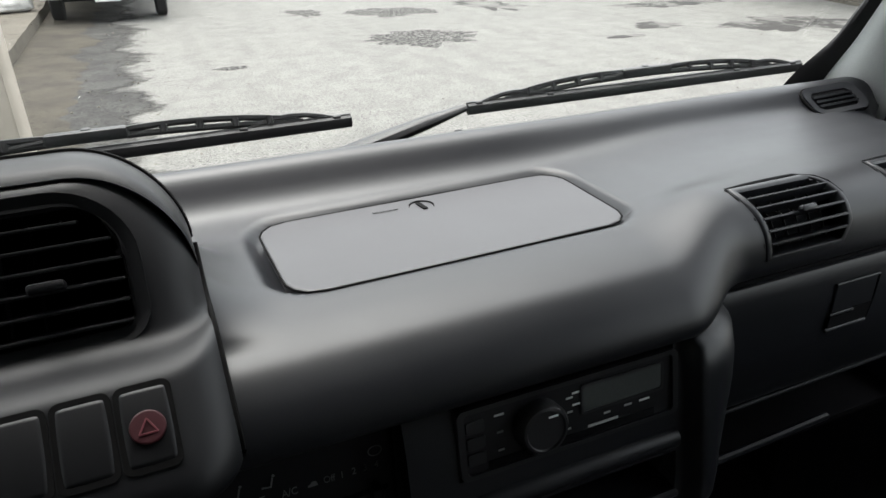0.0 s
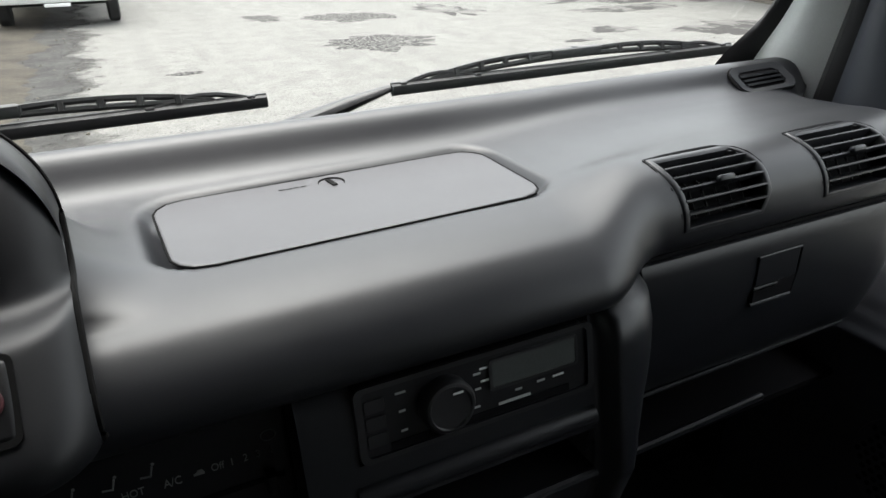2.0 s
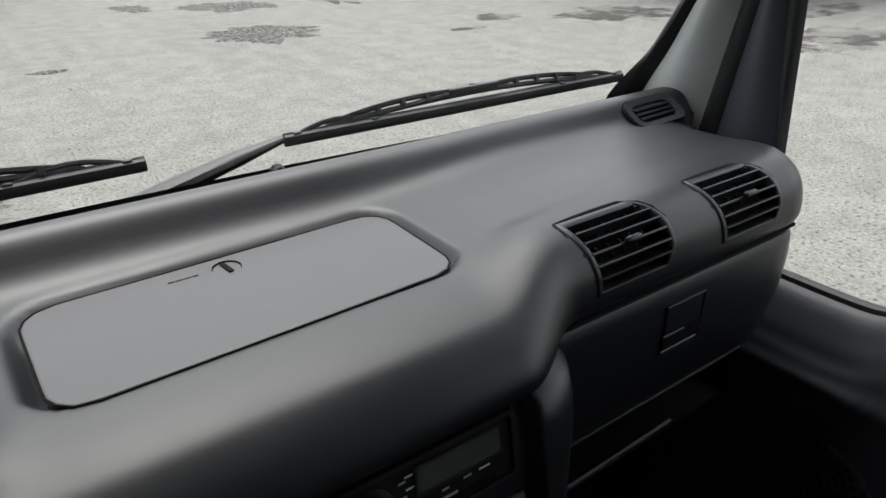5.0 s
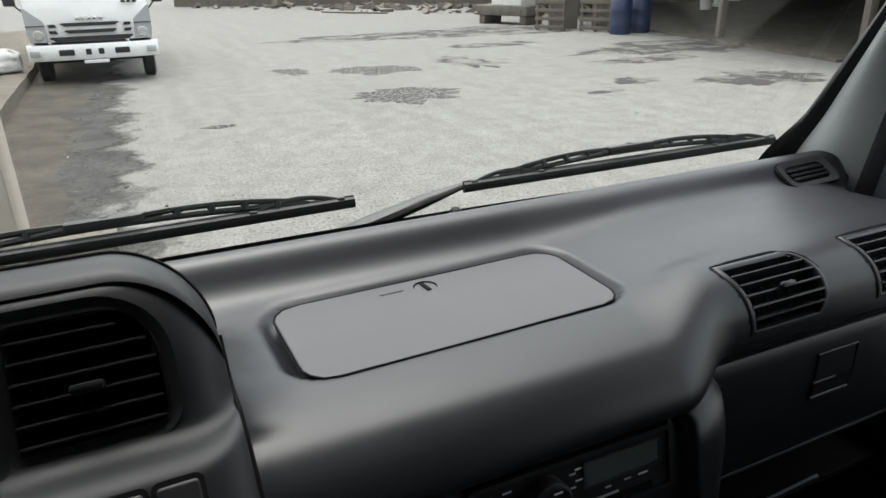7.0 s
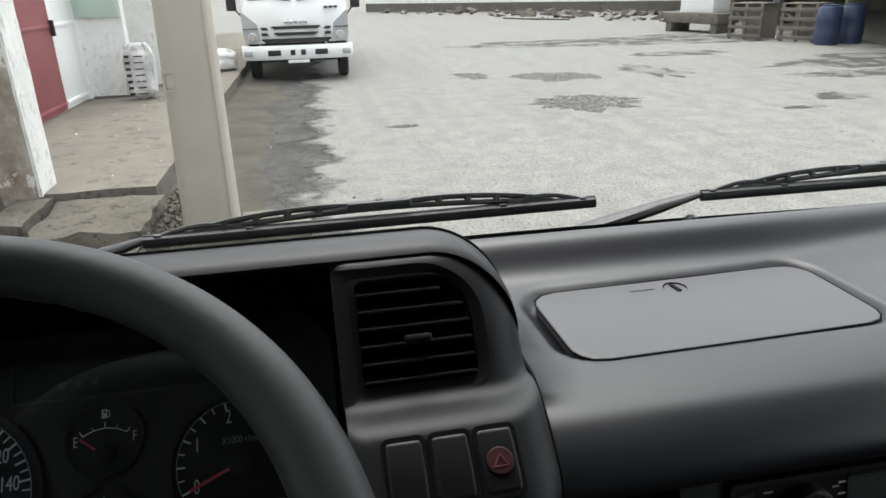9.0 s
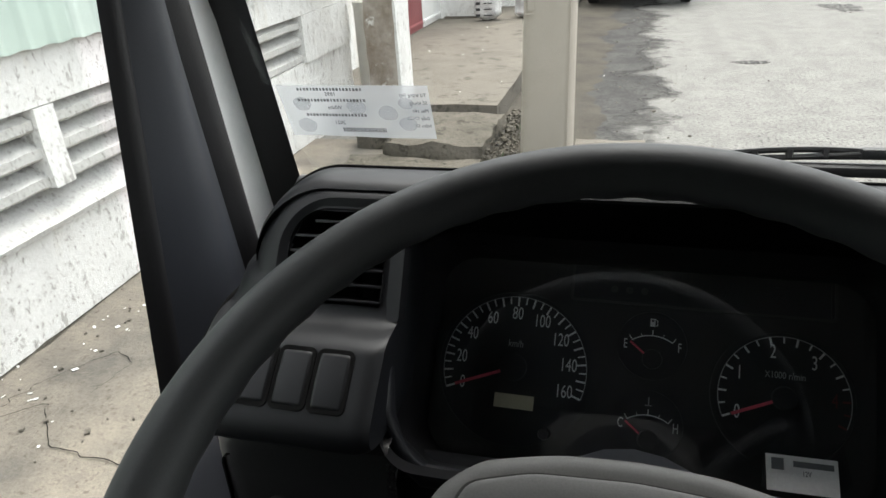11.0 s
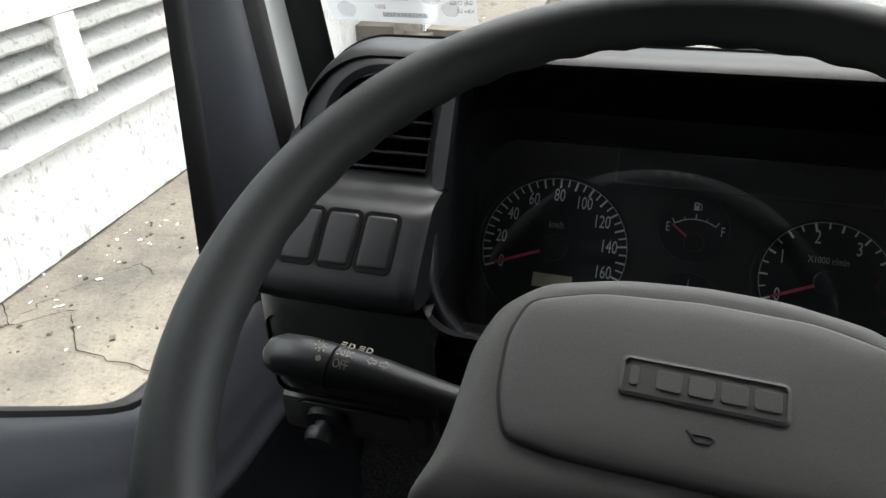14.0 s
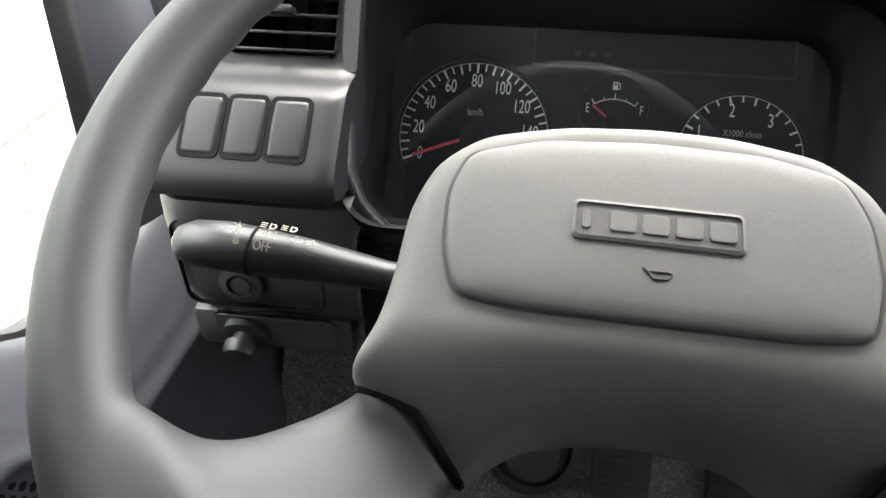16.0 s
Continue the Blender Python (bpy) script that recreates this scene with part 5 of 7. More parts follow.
# barrel-shaped face vents above the glove box
def face_vent(x0):
    """Housing with six bowed slats and a thumb knob; x0 is its left end."""
    v = part("air_vent", bmesh.new(), VENT, dash, "black bowed air vent with a thumb knob")
    def at(u, t, lift):
        a, b = vent_width(t, x0)
        return Vector((a + (b - a) * u, *vent_arc(t, lift)))
    bm = bmesh.new()
    grid(bm, [[at(u, t, -0.016) for u in np.linspace(0.02, 0.98, 9)] for t in np.linspace(0.03, 0.97, 13)])
    part("duct", bm, VOID, v)
    # surround: a flush rim that follows the outline
    side_t, side_u = np.linspace(0, 1, 25), np.linspace(0, 1, 19)
    loop = [(0.0, t) for t in side_t] + [(u, 1.0) for u in side_u[1:-1]] + [(1.0, t) for t in side_t[::-1]] + [(u, 0.0) for u in side_u[::-1][1:-1]]
    def inset(u, t, k):
        return u + (0.5 - u) * 2 * 0.062 * k, t + (0.10 * (1 - t) - 0.055 * t) * k
    bm = bmesh.new()
    grid(bm, [[at(*inset(u, t, k), h) for k, h in ((-0.12, -0.004), (-0.05, 0.0006), (0.15, 0.0016), (0.8, 0.0016), (1.0, 0.0004), (1.06, -0.014))] for u, t in loop + loop[:1]])
    part("surround", bm, DASH, v, smooth=50)
    for k in range(1, 6):
        t = 0.10 + 0.845 * k / 6
        bm = bmesh.new()
        capped(bm, [[at(u, t + q, h) for q, h in ((-0.017, 0.0002), (-0.008, 0.0022), (0.010, 0.0022), (0.019, 0.0), (0.012, -0.012), (-0.010, -0.012))] for u in np.linspace(0.05, 0.95, 11)])
        part("slat", bm, DASH, v, smooth=50)
    for k in range(5):
        p, q = at(0.2 + 0.15 * k, 0.12, -0.006), at(0.2 + 0.15 * k, 0.9, -0.006)
        part("guide_vane", tubed([p, (p + q) / 2 + Vector((0, -0.006, 0.006)), q], 0.0011, 5), VENT, v)
    part("knob", boxed((0.019, 0.0065, 0.008), facing(at(0.5, 0.10 + 0.845 * 3 / 6 - 0.01, 0.005), (1, 0, 0), (0, 0.6, 0.8)), 0.003), DASH, v)
    # dark gap between the vent and the moulding
    gap = [at(u, -0.0, -0.0006) + Vector((0, 0.0022, 0.0)) for u in (0.0, 0.3, 0.6, 0.85)] + [at(1.0, t, -0.0006) + Vector((0.0024 * min(1, t * 4), 0.0022 * (1 - t), 0)) for t in (0.0, 0.1, 0.22, 0.4, 0.65)]
    part("gap", tubed(gap, [0.0012, 0.0026, 0.0030, 0.0030, 0.0028, 0.0026, 0.0024, 0.0017, 0.0008], 8), VOID, v)
    part("side_gap", tubed([at(-0.02, t, -0.0004) for t in (0.0, 0.2, 0.5, 0.8, 1.0)], [0.0012, 0.0011, 0.0010, 0.0008, 0.0006], 6), GROOVE, v)


face_vent(0.480)
face_vent(0.661)

# glove box
glove = part("glovebox_door", bmesh.new(), DASH, dash)
bm = bmesh.new()
rows = []
for x in np.r_[np.linspace(0.452, 0.85, 20), 0.87, 0.885, 0.895]:
    bend = 0.0 if x < 0.80 else 0.085 * ((x - 0.80) / 0.1) ** 2
    rows.append([(x, y + bend, z) for y, z in smooth_line([(0.41, 1.387), (0.397, 1.386), (0.391, 1.380), (0.388, 1.35), (0.390, 1.30), (0.400, 1.25), (0.407, 1.229), (0.413, 1.219), (0.43, 1.217)], 26, 1)])
grid(bm, rows)
part("door_skin", bm, DASH, glove)
bm = bmesh.new()
grid(bm, [[(0.447, 0.41, 1.384), (0.447, 0.43, 1.19)], [(0.452, 0.40, 1.384), (0.452, 0.42, 1.19)]])
part("door_gap", bm, GROOVE, glove)
part("bottom_lip", tubed([(0.455, 0.4105, 1.2175), (0.60, 0.4105, 1.2190), (0.74, 0.4105, 1.2205), (0.80, 0.4105, 1.2215)], [0.0018, 0.0022, 0.0022, 0.0012], 8), DASH, glove)
m = facing((0.626, 0.3872, 1.337), (1, 0.0, 0.0), (0, 0.02, 1)) @ Matrix.Diagonal((0.96, 1.12, 1.0, 1.0))
hd = part("latch", plate([(-0.031, -0.004), (0.029, -0.004), (0.029, 0.024), (-0.031, 0.024)], 0.004, m @ pose(0, 0, 0.0012), 0.001), DASH, glove)
part("latch_edge", tubed([m @ Vector((-0.032, 0.0245, 0.0008)), m @ Vector((0.031, 0.0245, 0.0008))], 0.0011, 6), DASH, hd)
part("latch_gap", tubed([m @ Vector((0.0315, 0.023, 0.0004)), m @ Vector((0.0310, 0.0, 0.0004)), m @ Vector((0.0265, -0.021, 0.0004))], 0.0013, 6), GROOVE, hd)
part("latch_recess", plate([(-0.031, -0.021), (0.026, -0.021), (0.0305, -0.004), (0.006, -0.004), (-0.002, -0.009), (-0.031, -0.009)], 0.002, m @ pose(0, 0, 0.0011)), VOID, hd)
part("latch_lip", tubed([m @ Vector((-0.034, -0.0225, 0.001)), m @ Vector((0.025, -0.0225, 0.001))], 0.0019, 8), DASH, hd)
part("paddle_lip", tubed([m @ Vector((-0.032, -0.0065, 0.001)), m @ Vector((0.002, -0.0065, 0.001))], 0.0013, 8), DASH, hd)
part("top_gap", span((0.45, 0.396, 1.3868), (0.83, 0.412, 1.3905)), VOID, glove)
# shelf under the glove box and the footwell's back, blackened for the shade there
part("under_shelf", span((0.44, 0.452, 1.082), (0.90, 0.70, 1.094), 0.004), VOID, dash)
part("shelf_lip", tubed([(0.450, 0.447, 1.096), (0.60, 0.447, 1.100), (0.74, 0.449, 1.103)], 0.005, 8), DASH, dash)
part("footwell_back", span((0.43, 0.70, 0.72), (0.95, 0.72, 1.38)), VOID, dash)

# centre stack
stack = part("centre_stack", bmesh.new(), DASH, dash)


def stack_y(x, z):
    y = 0.353 - 0.20 * (1.386 - z) if z > 1.25 else 0.3258 + 0.25 * (1.25 - z)
    y -= 0.016 * sstep(0.369, 0.380, x)
    y += 0.034 * sstep(1.372, 1.396, z) ** 2
    if x > 0.385:
        r = 0.062
        y += r - math.sqrt(max(0.0, r * r - min(r, x - 0.385) ** 2))
    return y


RX0, RX1, RZ0, RZ1 = 0.166, 0.364, 1.3235, 1.3815
xs2 = [0.128, 0.138, 0.15, 0.158, RX0, 0.2, 0.25, 0.3, 0.34, RX1, 0.369, 0.372, 0.375, 0.378, 0.381, 0.385, 0.395, 0.405, 0.415, 0.425, 0.433, 0.440, 0.4445, 0.447]
zs2 = [1.396, 1.391, 1.386, RZ1, 1.36, 1.34, RZ0, 1.312, 1.286, 1.265, 1.245, 1.238, 1.22, 1.18, 1.1, 1.0, 0.9, 0.75]
taper = lambda x, z: x - 0.045 * sstep(1.36, 1.20, z) * sstep(0.385, 0.447, x)
bm = bmesh.new()
grid(bm, [[(taper(x, z), stack_y(x, z), z) for x in xs2] for z in zs2],
     skip=lambda i, j: (zs2[i + 1] >= RZ0 - 1e-6 and zs2[i] <= RZ1 + 1e-6 and xs2[j] >= RX0 - 1e-6 and xs2[j + 1] <= RX1 + 1e-6)
     or (1.245 - 1e-6 <= zs2[i + 1] and zs2[i] <= 1.286 + 1e-6 and xs2[j] >= RX0 - 1e-6 and xs2[j + 1] <= RX1 + 1e-6))
part("stack_panel", bm, DASH_LOW, stack, smooth=50)
bm = bmesh.new()
grid(bm, [[(0.447, stack_y(0.447, 1.386), 1.386), (0.447, 0.6, 1.386)], [(0.402, stack_y(0.447, 1.2), 1.2), (0.42, 0.6, 1.2)], [(0.402, stack_y(0.447, 0.75), 0.75), (0.42, 0.6, 0.75)]])
part("stack_side", bm, DASH_LOW, stack)
# pocket's back coloured near-black for the shade inside it
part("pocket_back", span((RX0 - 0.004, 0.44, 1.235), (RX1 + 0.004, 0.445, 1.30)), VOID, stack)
part("pocket_floor", boxed((0.202, 0.11, 0.004), pose(0.265, 0.385, 1.244)), VENT, stack)
part("pocket_lip", tubed([(RX0, stack_y(0.2, 1.252) - 0.001, 1.246), (RX1, stack_y(0.2, 1.252) - 0.001, 1.246)], 0.004, 8), DASH, stack)
part("radio_ledge", tubed([(RX0 - 0.004, stack_y(0.2, 1.30) + 0.003, 1.298), (RX1, stack_y(0.2, 1.30) + 0.003, 1.298)], 0.010, 12), DASH, stack)

# heater control panel
m = facing((0.035, 0.372, 1.325), (1, 0, 0), (0, 0.12, 1))
mk = m @ pose(0.004, 0.006, 0)
heat = thing("heater_panel", (0.035, 0.372, 1.27), "black heater control panel with white markings", "control panel")
part("face", plate(outline(0.185, 0.105, 0.008), 0.01, m, 0.003), VENT, heat)
part("bezel", ring_frame(outline(0.205, 0.125, 0.012), outline(0.182, 0.102, 0.008), 0.02, m @ pose(0, 0, 0.008)), DASH_LOW, heat)
for w, x in (("Off", 0.0385), ("1", 0.048), ("2", 0.057), ("3", 0.0655), ("4", 0.074)):
    lettering(w, 0.0058, mk @ pose(x, 0.004, 0.0008), PALEMARK, heat, name="fan_marking")
lettering("A/C", 0.0062, mk @ pose(0.010, 0.003, 0.0008), PALEMARK, heat, name="ac_marking")
lettering("HOT", 0.0058, mk @ pose(-0.014, 0.0035, 0.0008), PALEMARK, heat, name="heat_marking")
lettering("COOL", 0.0058, mk @ pose(-0.060, 0.0035, 0.0008), PALEMARK, heat, name="cool_marking")
for x, y in ((-0.002, 0.0150), (-0.0245, 0.0140), (-0.048, 0.0140)):
    part("air_symbol", tubed([mk @ Vector((x - 0.006, y - 0.002, 0.0005)), mk @ Vector((x, y - 0.003, 0.0005)), mk @ Vector((x + 0.002, y + 0.004, 0.0005))], 0.0007, 5), PALEMARK, heat)
    part("air_dot", disc(0.0011, 0.0004, mk @ pose(x + 0.0028, y + 0.0055, 0.0006), 10), PALEMARK, heat)
part("car_symbol", plate([(-0.0035, -0.0015), (-0.0035, 0.0), (-0.0015, 0.0008), (-0.0006, 0.0024), (0.0022, 0.0024), (0.0035, 0.0), (0.0035, -0.0015)], 0.0004, mk @ pose(0.0265, 0.0035, 0.0008)), PALEMARK, heat)
part("wheel_symbol", ring_frame([(0.0055 * math.cos(a), 0.0045 * math.sin(a)) for a in np.linspace(0, 2 * math.pi, 25)[:-1]],
                                [(0.0046 * math.cos(a), 0.0036 * math.sin(a)) for a in np.linspace(0, 2 * math.pi, 25)[:-1]], 0.0003, m @ pose(0.078, 0.022, 0.0008)), PALEMARK, heat)
for x, y, w in ((0.055, -0.012, 0.06), (-0.04, -0.036, 0.09)):
    part("slider_slot", boxed((w, 0.004, 0.001), m @ pose(x, y, 0.0003)), VOID, heat)
    part("slider", boxed((0.008, 0.016, 0.012), m @ pose(x + 0.02, y, 0.006), 0.002), VENT, heat)

# socket panel under the heater controls
sock = thing("socket_panel", (-0.085, 0.335, 1.235), "black panel with a round socket under the heater controls", "panel")
m = facing((-0.07, 0.330, 1.262), (1, 0, 0), (0, 0.35, 1))
part("face", plate(outline(0.075, 0.050, 0.006), 0.02, m, 0.002), VENT, sock)
part("frame", ring_frame(outline(0.083, 0.058, 0.008), outline(0.074, 0.049, 0.006), 0.012, m @ pose(0, 0, 0.003)), DASH, sock)
for k in (-0.012, 0.022):
    part("socket_ring", lathe([(0.014, 0.0), (0.014, 0.006), (0.0115, 0.007), (0.0105, 0.005), (0.0105, -0.004)], m @ pose(k, 0.002, 0.0), 28), CHROME, sock)
    part("socket_plug", lathe([(0.0105, 0.0), (0.010, 0.004), (0.002, 0.0045)], m @ pose(k, 0.002, 0.0), 20), SWITCH, sock)
for k in range(5):
    part("ridge", tubed([(-0.105, 0.338 + 0.004 * k, 1.222 - 0.018 * k), (0.12, 0.338 + 0.004 * k, 1.222 - 0.018 * k)], 0.003, 8), DASH_LOW, sock)

# radio
m = facing((0.265, stack_y(0.2, 1.3525) - 0.001, 1.3525), (1, 0, 0), (0, 0.2, 1))
radio = thing("car_radio", (0.265, 0.36, 1.325), "black car radio with round volume knob and grey display", "radio")
part("face", plate(outline(0.190, 0.054, 0.005), 0.10, m, 0.002), VENT, radio)
part("trim_frame", ring_frame(outline(0.1965, 0.0575, 0.006), outline(0.186, 0.050, 0.004), 0.004, m @ pose(0, 0, 0.0025)), SWITCH, radio)
part("display", plate(outline(0.074, 0.0205, 0.002), 0.001, m @ pose(0.045, 0.0085, 0.0012)), LCD, radio)
part("display_edge", ring_frame(outline(0.079, 0.0255, 0.003), outline(0.074, 0.0205, 0.002), 0.001, m @ pose(0.045, 0.0085, 0.0016)), SWITCH, radio)
kn = part("volume_knob", lathe([(0.0205, 0.0), (0.0205, 0.010), (0.0185, 0.013), (0.0165, 0.0135), (0.0155, 0.012), (0.003, 0.012)], m @ pose(-0.032, 0.0, 0.0), 40), SWITCH, radio)
part("knob_mark", boxed((0.008, 0.0015, 0.0006), m @ pose(-0.026, 0.0105, 0.0135)), MARK, kn)
for x, y, w in ((-0.084, 0.012, 0.008), (-0.084, 0.001, 0.007), (-0.084, -0.013, 0.006), (-0.064, 0.017, 0.008), (-0.064, 0.003, 0.005), (-0.064, -0.012, 0.005), (-0.004, 0.013, 0.006),
                (-0.004, 0.001, 0.005), (-0.006, -0.013, 0.005), (0.003, 0.016, 0.009), (0.003, 0.006, 0.009), (0.03, -0.0095, 0.006), (0.05, -0.0085, 0.007), (0.066, -0.0085, 0.010), (0.074, -0.001, 0.006)):
    part("button_mark", boxed((w, 0.0016, 0.0004), m @ pose(x, y, 0.0004)), MARK if x > 0.002 and w > 0.008 else DIMMARK, radio)
part("maker_mark", boxed((0.028, 0.0022, 0.0004), m @ pose(0.026, -0.0165, 0.0004)), DIMMARK, radio)
for k in range(3):
    part("button", plate(outline(0.015, 0.010, 0.002), 0.002, m @ pose(-0.084, 0.013 - k * 0.013, 0.0012), 0.0005), SWITCH, radio)
part("lower_slot", boxed((0.15, 0.006, 0.001), m @ pose(0.0, -0.0215, 0.0005)), VOID, radio)

# rear ledge of the dashboard, behind the binnacle
bm = bmesh.new()
grid(bm, [[(x, *p) for p in NOSE if p[0] > 0.585] + [(x, 0.56, 1.42)] for x in (-0.73, -0.5, -0.25, -0.0185)])
part("rear_ledge", bm, DASH, dash)

# ---- driver's binnacle ----
BX = -0.32  # its middle line


CORNER, CORNER_D, CORNER_Z = 0.0675, 0.27, 1.49  # rounded upper corners of the pod


def crest_drop(d):
    e = min(max(0.0, d - CORNER_D), CORNER * 0.9999)
    return CORNER - math.sqrt(CORNER * CORNER - e * e)


def edge_d(z, s):
    """Half width of the pod at a height; the driver's door side flares outwards below."""
    e = min(max(0.0, z - CORNER_Z), CORNER)
    d = CORNER_D + math.sqrt(max(0.0, CORNER * CORNER - e * e))
    return d + (0.038 * min(1.1, max(0.0, 1.52 - z) / 0.135) if s < 0 else 0.0)


SEAT[0] = pose(BX + 0.003, 0.385, 1.453, 0, 0, 1.1) @ pose(-BX, -0.40, -1.45)
hood = part("binnacle_hood", bmesh.new(), DASH, dash)
bm = bmesh.new()
rows = []
HOOD = smooth_line([(0.50, 1.5465), (0.474, 1.5475), (0.4625, 1.5505), (0.4595, 1.5545), (0.464, 1.5585), (0.48, 1.5615), (0.50, 1.5605), (0.52, 1.555), (0.538, 1.540), (0.55, 1.518), (0.565, 1.49), (0.59, 1.455), (0.63, 1.42)], 48, 1)
for a in np.r_[np.linspace(-math.pi / 2, -0.05, 22), np.linspace(-CORNER_D, CORNER_D, 31) + 10, np.linspace(0.05, math.pi / 2, 22)]:
    d = a - 10 if a > 5 else math.copysign(CORNER_D, a) + CORNER * math.sin(a)
    drop = crest_drop(abs(d))
    roll = 0.022 * (drop / CORNER) ** 2
    rows.append([(BX + d, y - 0.62 * drop + roll, z - drop) for y, z in HOOD])
grid(bm, rows)
part("hood_shell", bm, POD, hood, smooth=70)
seam_at = int(np.argmin(np.abs(HOOD[:, 0] - 0.502) + 10 * (HOOD[:, 1] < 1.54)))
part("hood_seam", tubed([Vector(row[seam_at]) + Vector((0, 0, 0.0003)) for row in rows], 0.0018, 6), GROOVE, hood)


def fascia(s):
    """One column of the binnacle: vent above, three switches below; s is +1 towards the cab's middle."""
    f = part("binnacle_column", bmesh.new(), DASH, dash)
    prof = smooth_line([(0.50, 1.556), (0.475, 1.557), (0.457, 1.551), (0.447, 1.540), (0.428, 1.510), (0.408, 1.480), (0.400, 1.470), (0.390, 1.467), (0.372, 1.4675), (0.361, 1.4655), (0.355, 1.461), (0.335, 1.445),
                        (0.321, 1.434), (0.3125, 1.4255), (0.3085, 1.417), (0.3105, 1.4085), (0.320, 1.403), (0.336, 1.3985), (0.37, 1.393)], 90, 1)
    us = np.r_[np.linspace(0, 0.72, 46), np.linspace(0.735, 1, 20)]
    bm = bmesh.new()
    rows = []
    for u in us:
        row = []
        for y, z in prof:
            wide = edge_d(z, s)
            d = 0.196 + (wide - 0.196) * u
            e = wide - d
            turn = 1.0
            if z > CORNER_Z and d > CORNER_D:
                q = math.hypot(d - CORNER_D, z - CORNER_Z)
                e, turn = CORNER - q, (d - CORNER_D) / max(q, 1e-6)
            elif z > CORNER_Z:
                turn = 0.0
            e = max(0.0, 0.036 - e)
            near = max(0.0, 0.0125 - (d - 0.196))
            row.append((BX + s * d, y + 0.014 - math.sqrt(0.014 ** 2 - near ** 2) + turn * 1.1 * (0.038 - math.sqrt(max(0.0, 0.038 ** 2 - e * e))), z))
        rows.append(row)
    def hole(i, j):
        y, z = prof[j]
        d = 0.196 + (edge_d(z, s) - 0.196) * us[i]
        return 0.211 < d < 0.296 and 1.4765 < z < 1.542 and y < 0.46 and not (d > 0.262 and z > 1.515 and math.hypot(d - 0.262, z - 1.515) > 0.030)
    grid(bm, rows, skip=hole)
    part("column_skin", bm, POD, f, smooth=60)
    bm = bmesh.new()
    rim = [p for p in rows[-1] if p[2] < (1.50 if s < 0 else 1.435)]
    grid(bm, [[Vector(p) for p in rim], [Vector((p[0] + s * 0.006, p[1] + 0.10, p[2] - 0.02)) for p in rim], [Vector((p[0] + s * 0.012, p[1] + 0.30, p[2] - 0.12)) for p in rim]])
    part("column_cheek", bm, DASH, f)
    part("column_seam", tubed([Vector(p) + Vector((s * 0.0012, 0.004 + 0.018 * sstep(1.44, 1.49, p[2]), 0)) for p in rows[-1] if p[2] < 1.495], 0.0019, 6), GROOVE, f)
    bm = bmesh.new()
    grid(bm, [[Vector(p) for p in rows[0]], [Vector((p[0], 0.50, max(1.34, p[2]))) for p in rows[0]]])
    part("inner_cheek", bm, DASH_LOW, f)
    # vent: rounded frame, duct, five slats and a knob on the third
    up = Vector((0, 0.048, 0.072)).normalized()
    m = facing((BX + s * 0.2535, 0.4262, 1.509), (1, 0, 0), up)
    v = part("air_vent", bmesh.new(), VENT, dash, "black framed air vent with flat slats")
    def shape(w, h, inner, top, bottom, slide=0.0):
        """Rounded opening: tight corners on the inner side, wide ones on the outer side."""
        pts = []
        for cx, cy, a0, r in ((w / 2, h / 2, 0, top if s > 0 else inner), (-w / 2, h / 2, 90, inner if s > 0 else top), (-w / 2, -h / 2, 180, inner if s > 0 else bottom), (w / 2, -h / 2, 270, bottom if s > 0 else inner)):
            sx, sy = math.copysign(1, cx), math.copysign(1, cy)
            for q in range(10):
                a = radians(a0 + 90 * q / 9)
                pts.append((cx - sx * r + r * math.cos(a) - s * slide, cy - sy * r + r * math.sin(a)))
        return pts
    part("frame", ring_frame(shape(0.1105, 0.098, 0.003, 0.047, 0.022, 0.0032), shape(0.086, 0.080, 0.006, 0.034, 0.010), 0.016, m @ pose(0, 0, 0.0014), -0.003), POD, v, smooth=60)
    bm = bmesh.new()
    deep = shape(0.085, 0.079, 0.006, 0.033, 0.010)
    vs = grid(bm, [[m @ Vector((x, y, z)) for x, y in deep] for z in (0.002, -0.05)], closed=True)
    bm.faces.new(vs[1])
    part("duct", bm, VOID, v)
    for k in range(6):
        y = 0.030 - k * 0.0128
        w = 0.083 - (0.020 if k == 0 else 0.004 if k == 1 else 0)
        part("slat", boxed((w, 0.0022, 0.016), m @ pose(-s * (0.083 - w) / 2, y, -0.006, 12, 0, 0), 0.0008), VENT, v)
    for k in range(4):
        part("guide_vane", boxed((0.0012, 0.074, 0.012), m @ pose(-0.028 + k * 0.019, 0, -0.03)), VOID, v)
    part("knob", boxed((0.020, 0.006, 0.012), m @ pose(0, 0.030 - 3 * 0.0128 + 0.001, 0.004), 0.002), VENT, v)
    # three rocker switches
    upw = Vector((0, 0.045, 0.036)).normalized()
    for k in range(3):
        d = 0.231 + k * 0.031 if s > 0 else 0.293 - k * 0.031
        w = facing((BX + s * d, 0.3402, 1.4500), (1, 0, 0), upw)
        bm = bmesh.new()
        face = []
        for b in np.linspace(-1, 1, 21):
            line_of = []
            for a in np.linspace(-1, 1, 15):
                e = max(abs(a), abs(b))
                fall = 0.0028 * max(0.0, (e - 0.90) / 0.10) ** 2
                c = 1 - 0.10 * max(0.0, min(abs(a), abs(b)) - 0.8) / 0.2
                line_of.append(w @ Vector((0.0136 * a * c, 0.0230 * b * c, 0.0016 - 0.0013 * b * b - 0.0003 * a * a - fall)))
            face.append(line_of)
        grid(bm, face)
        sw = part("rocker_switch", bm, BLANK, dash, "black blank rocker switch", smooth=60)
        part("switch_gap", plate(outline(0.0300, 0.0490, 0.0055), 0.006, w @ pose(0, 0, 0.0003)), GROOVE, sw)
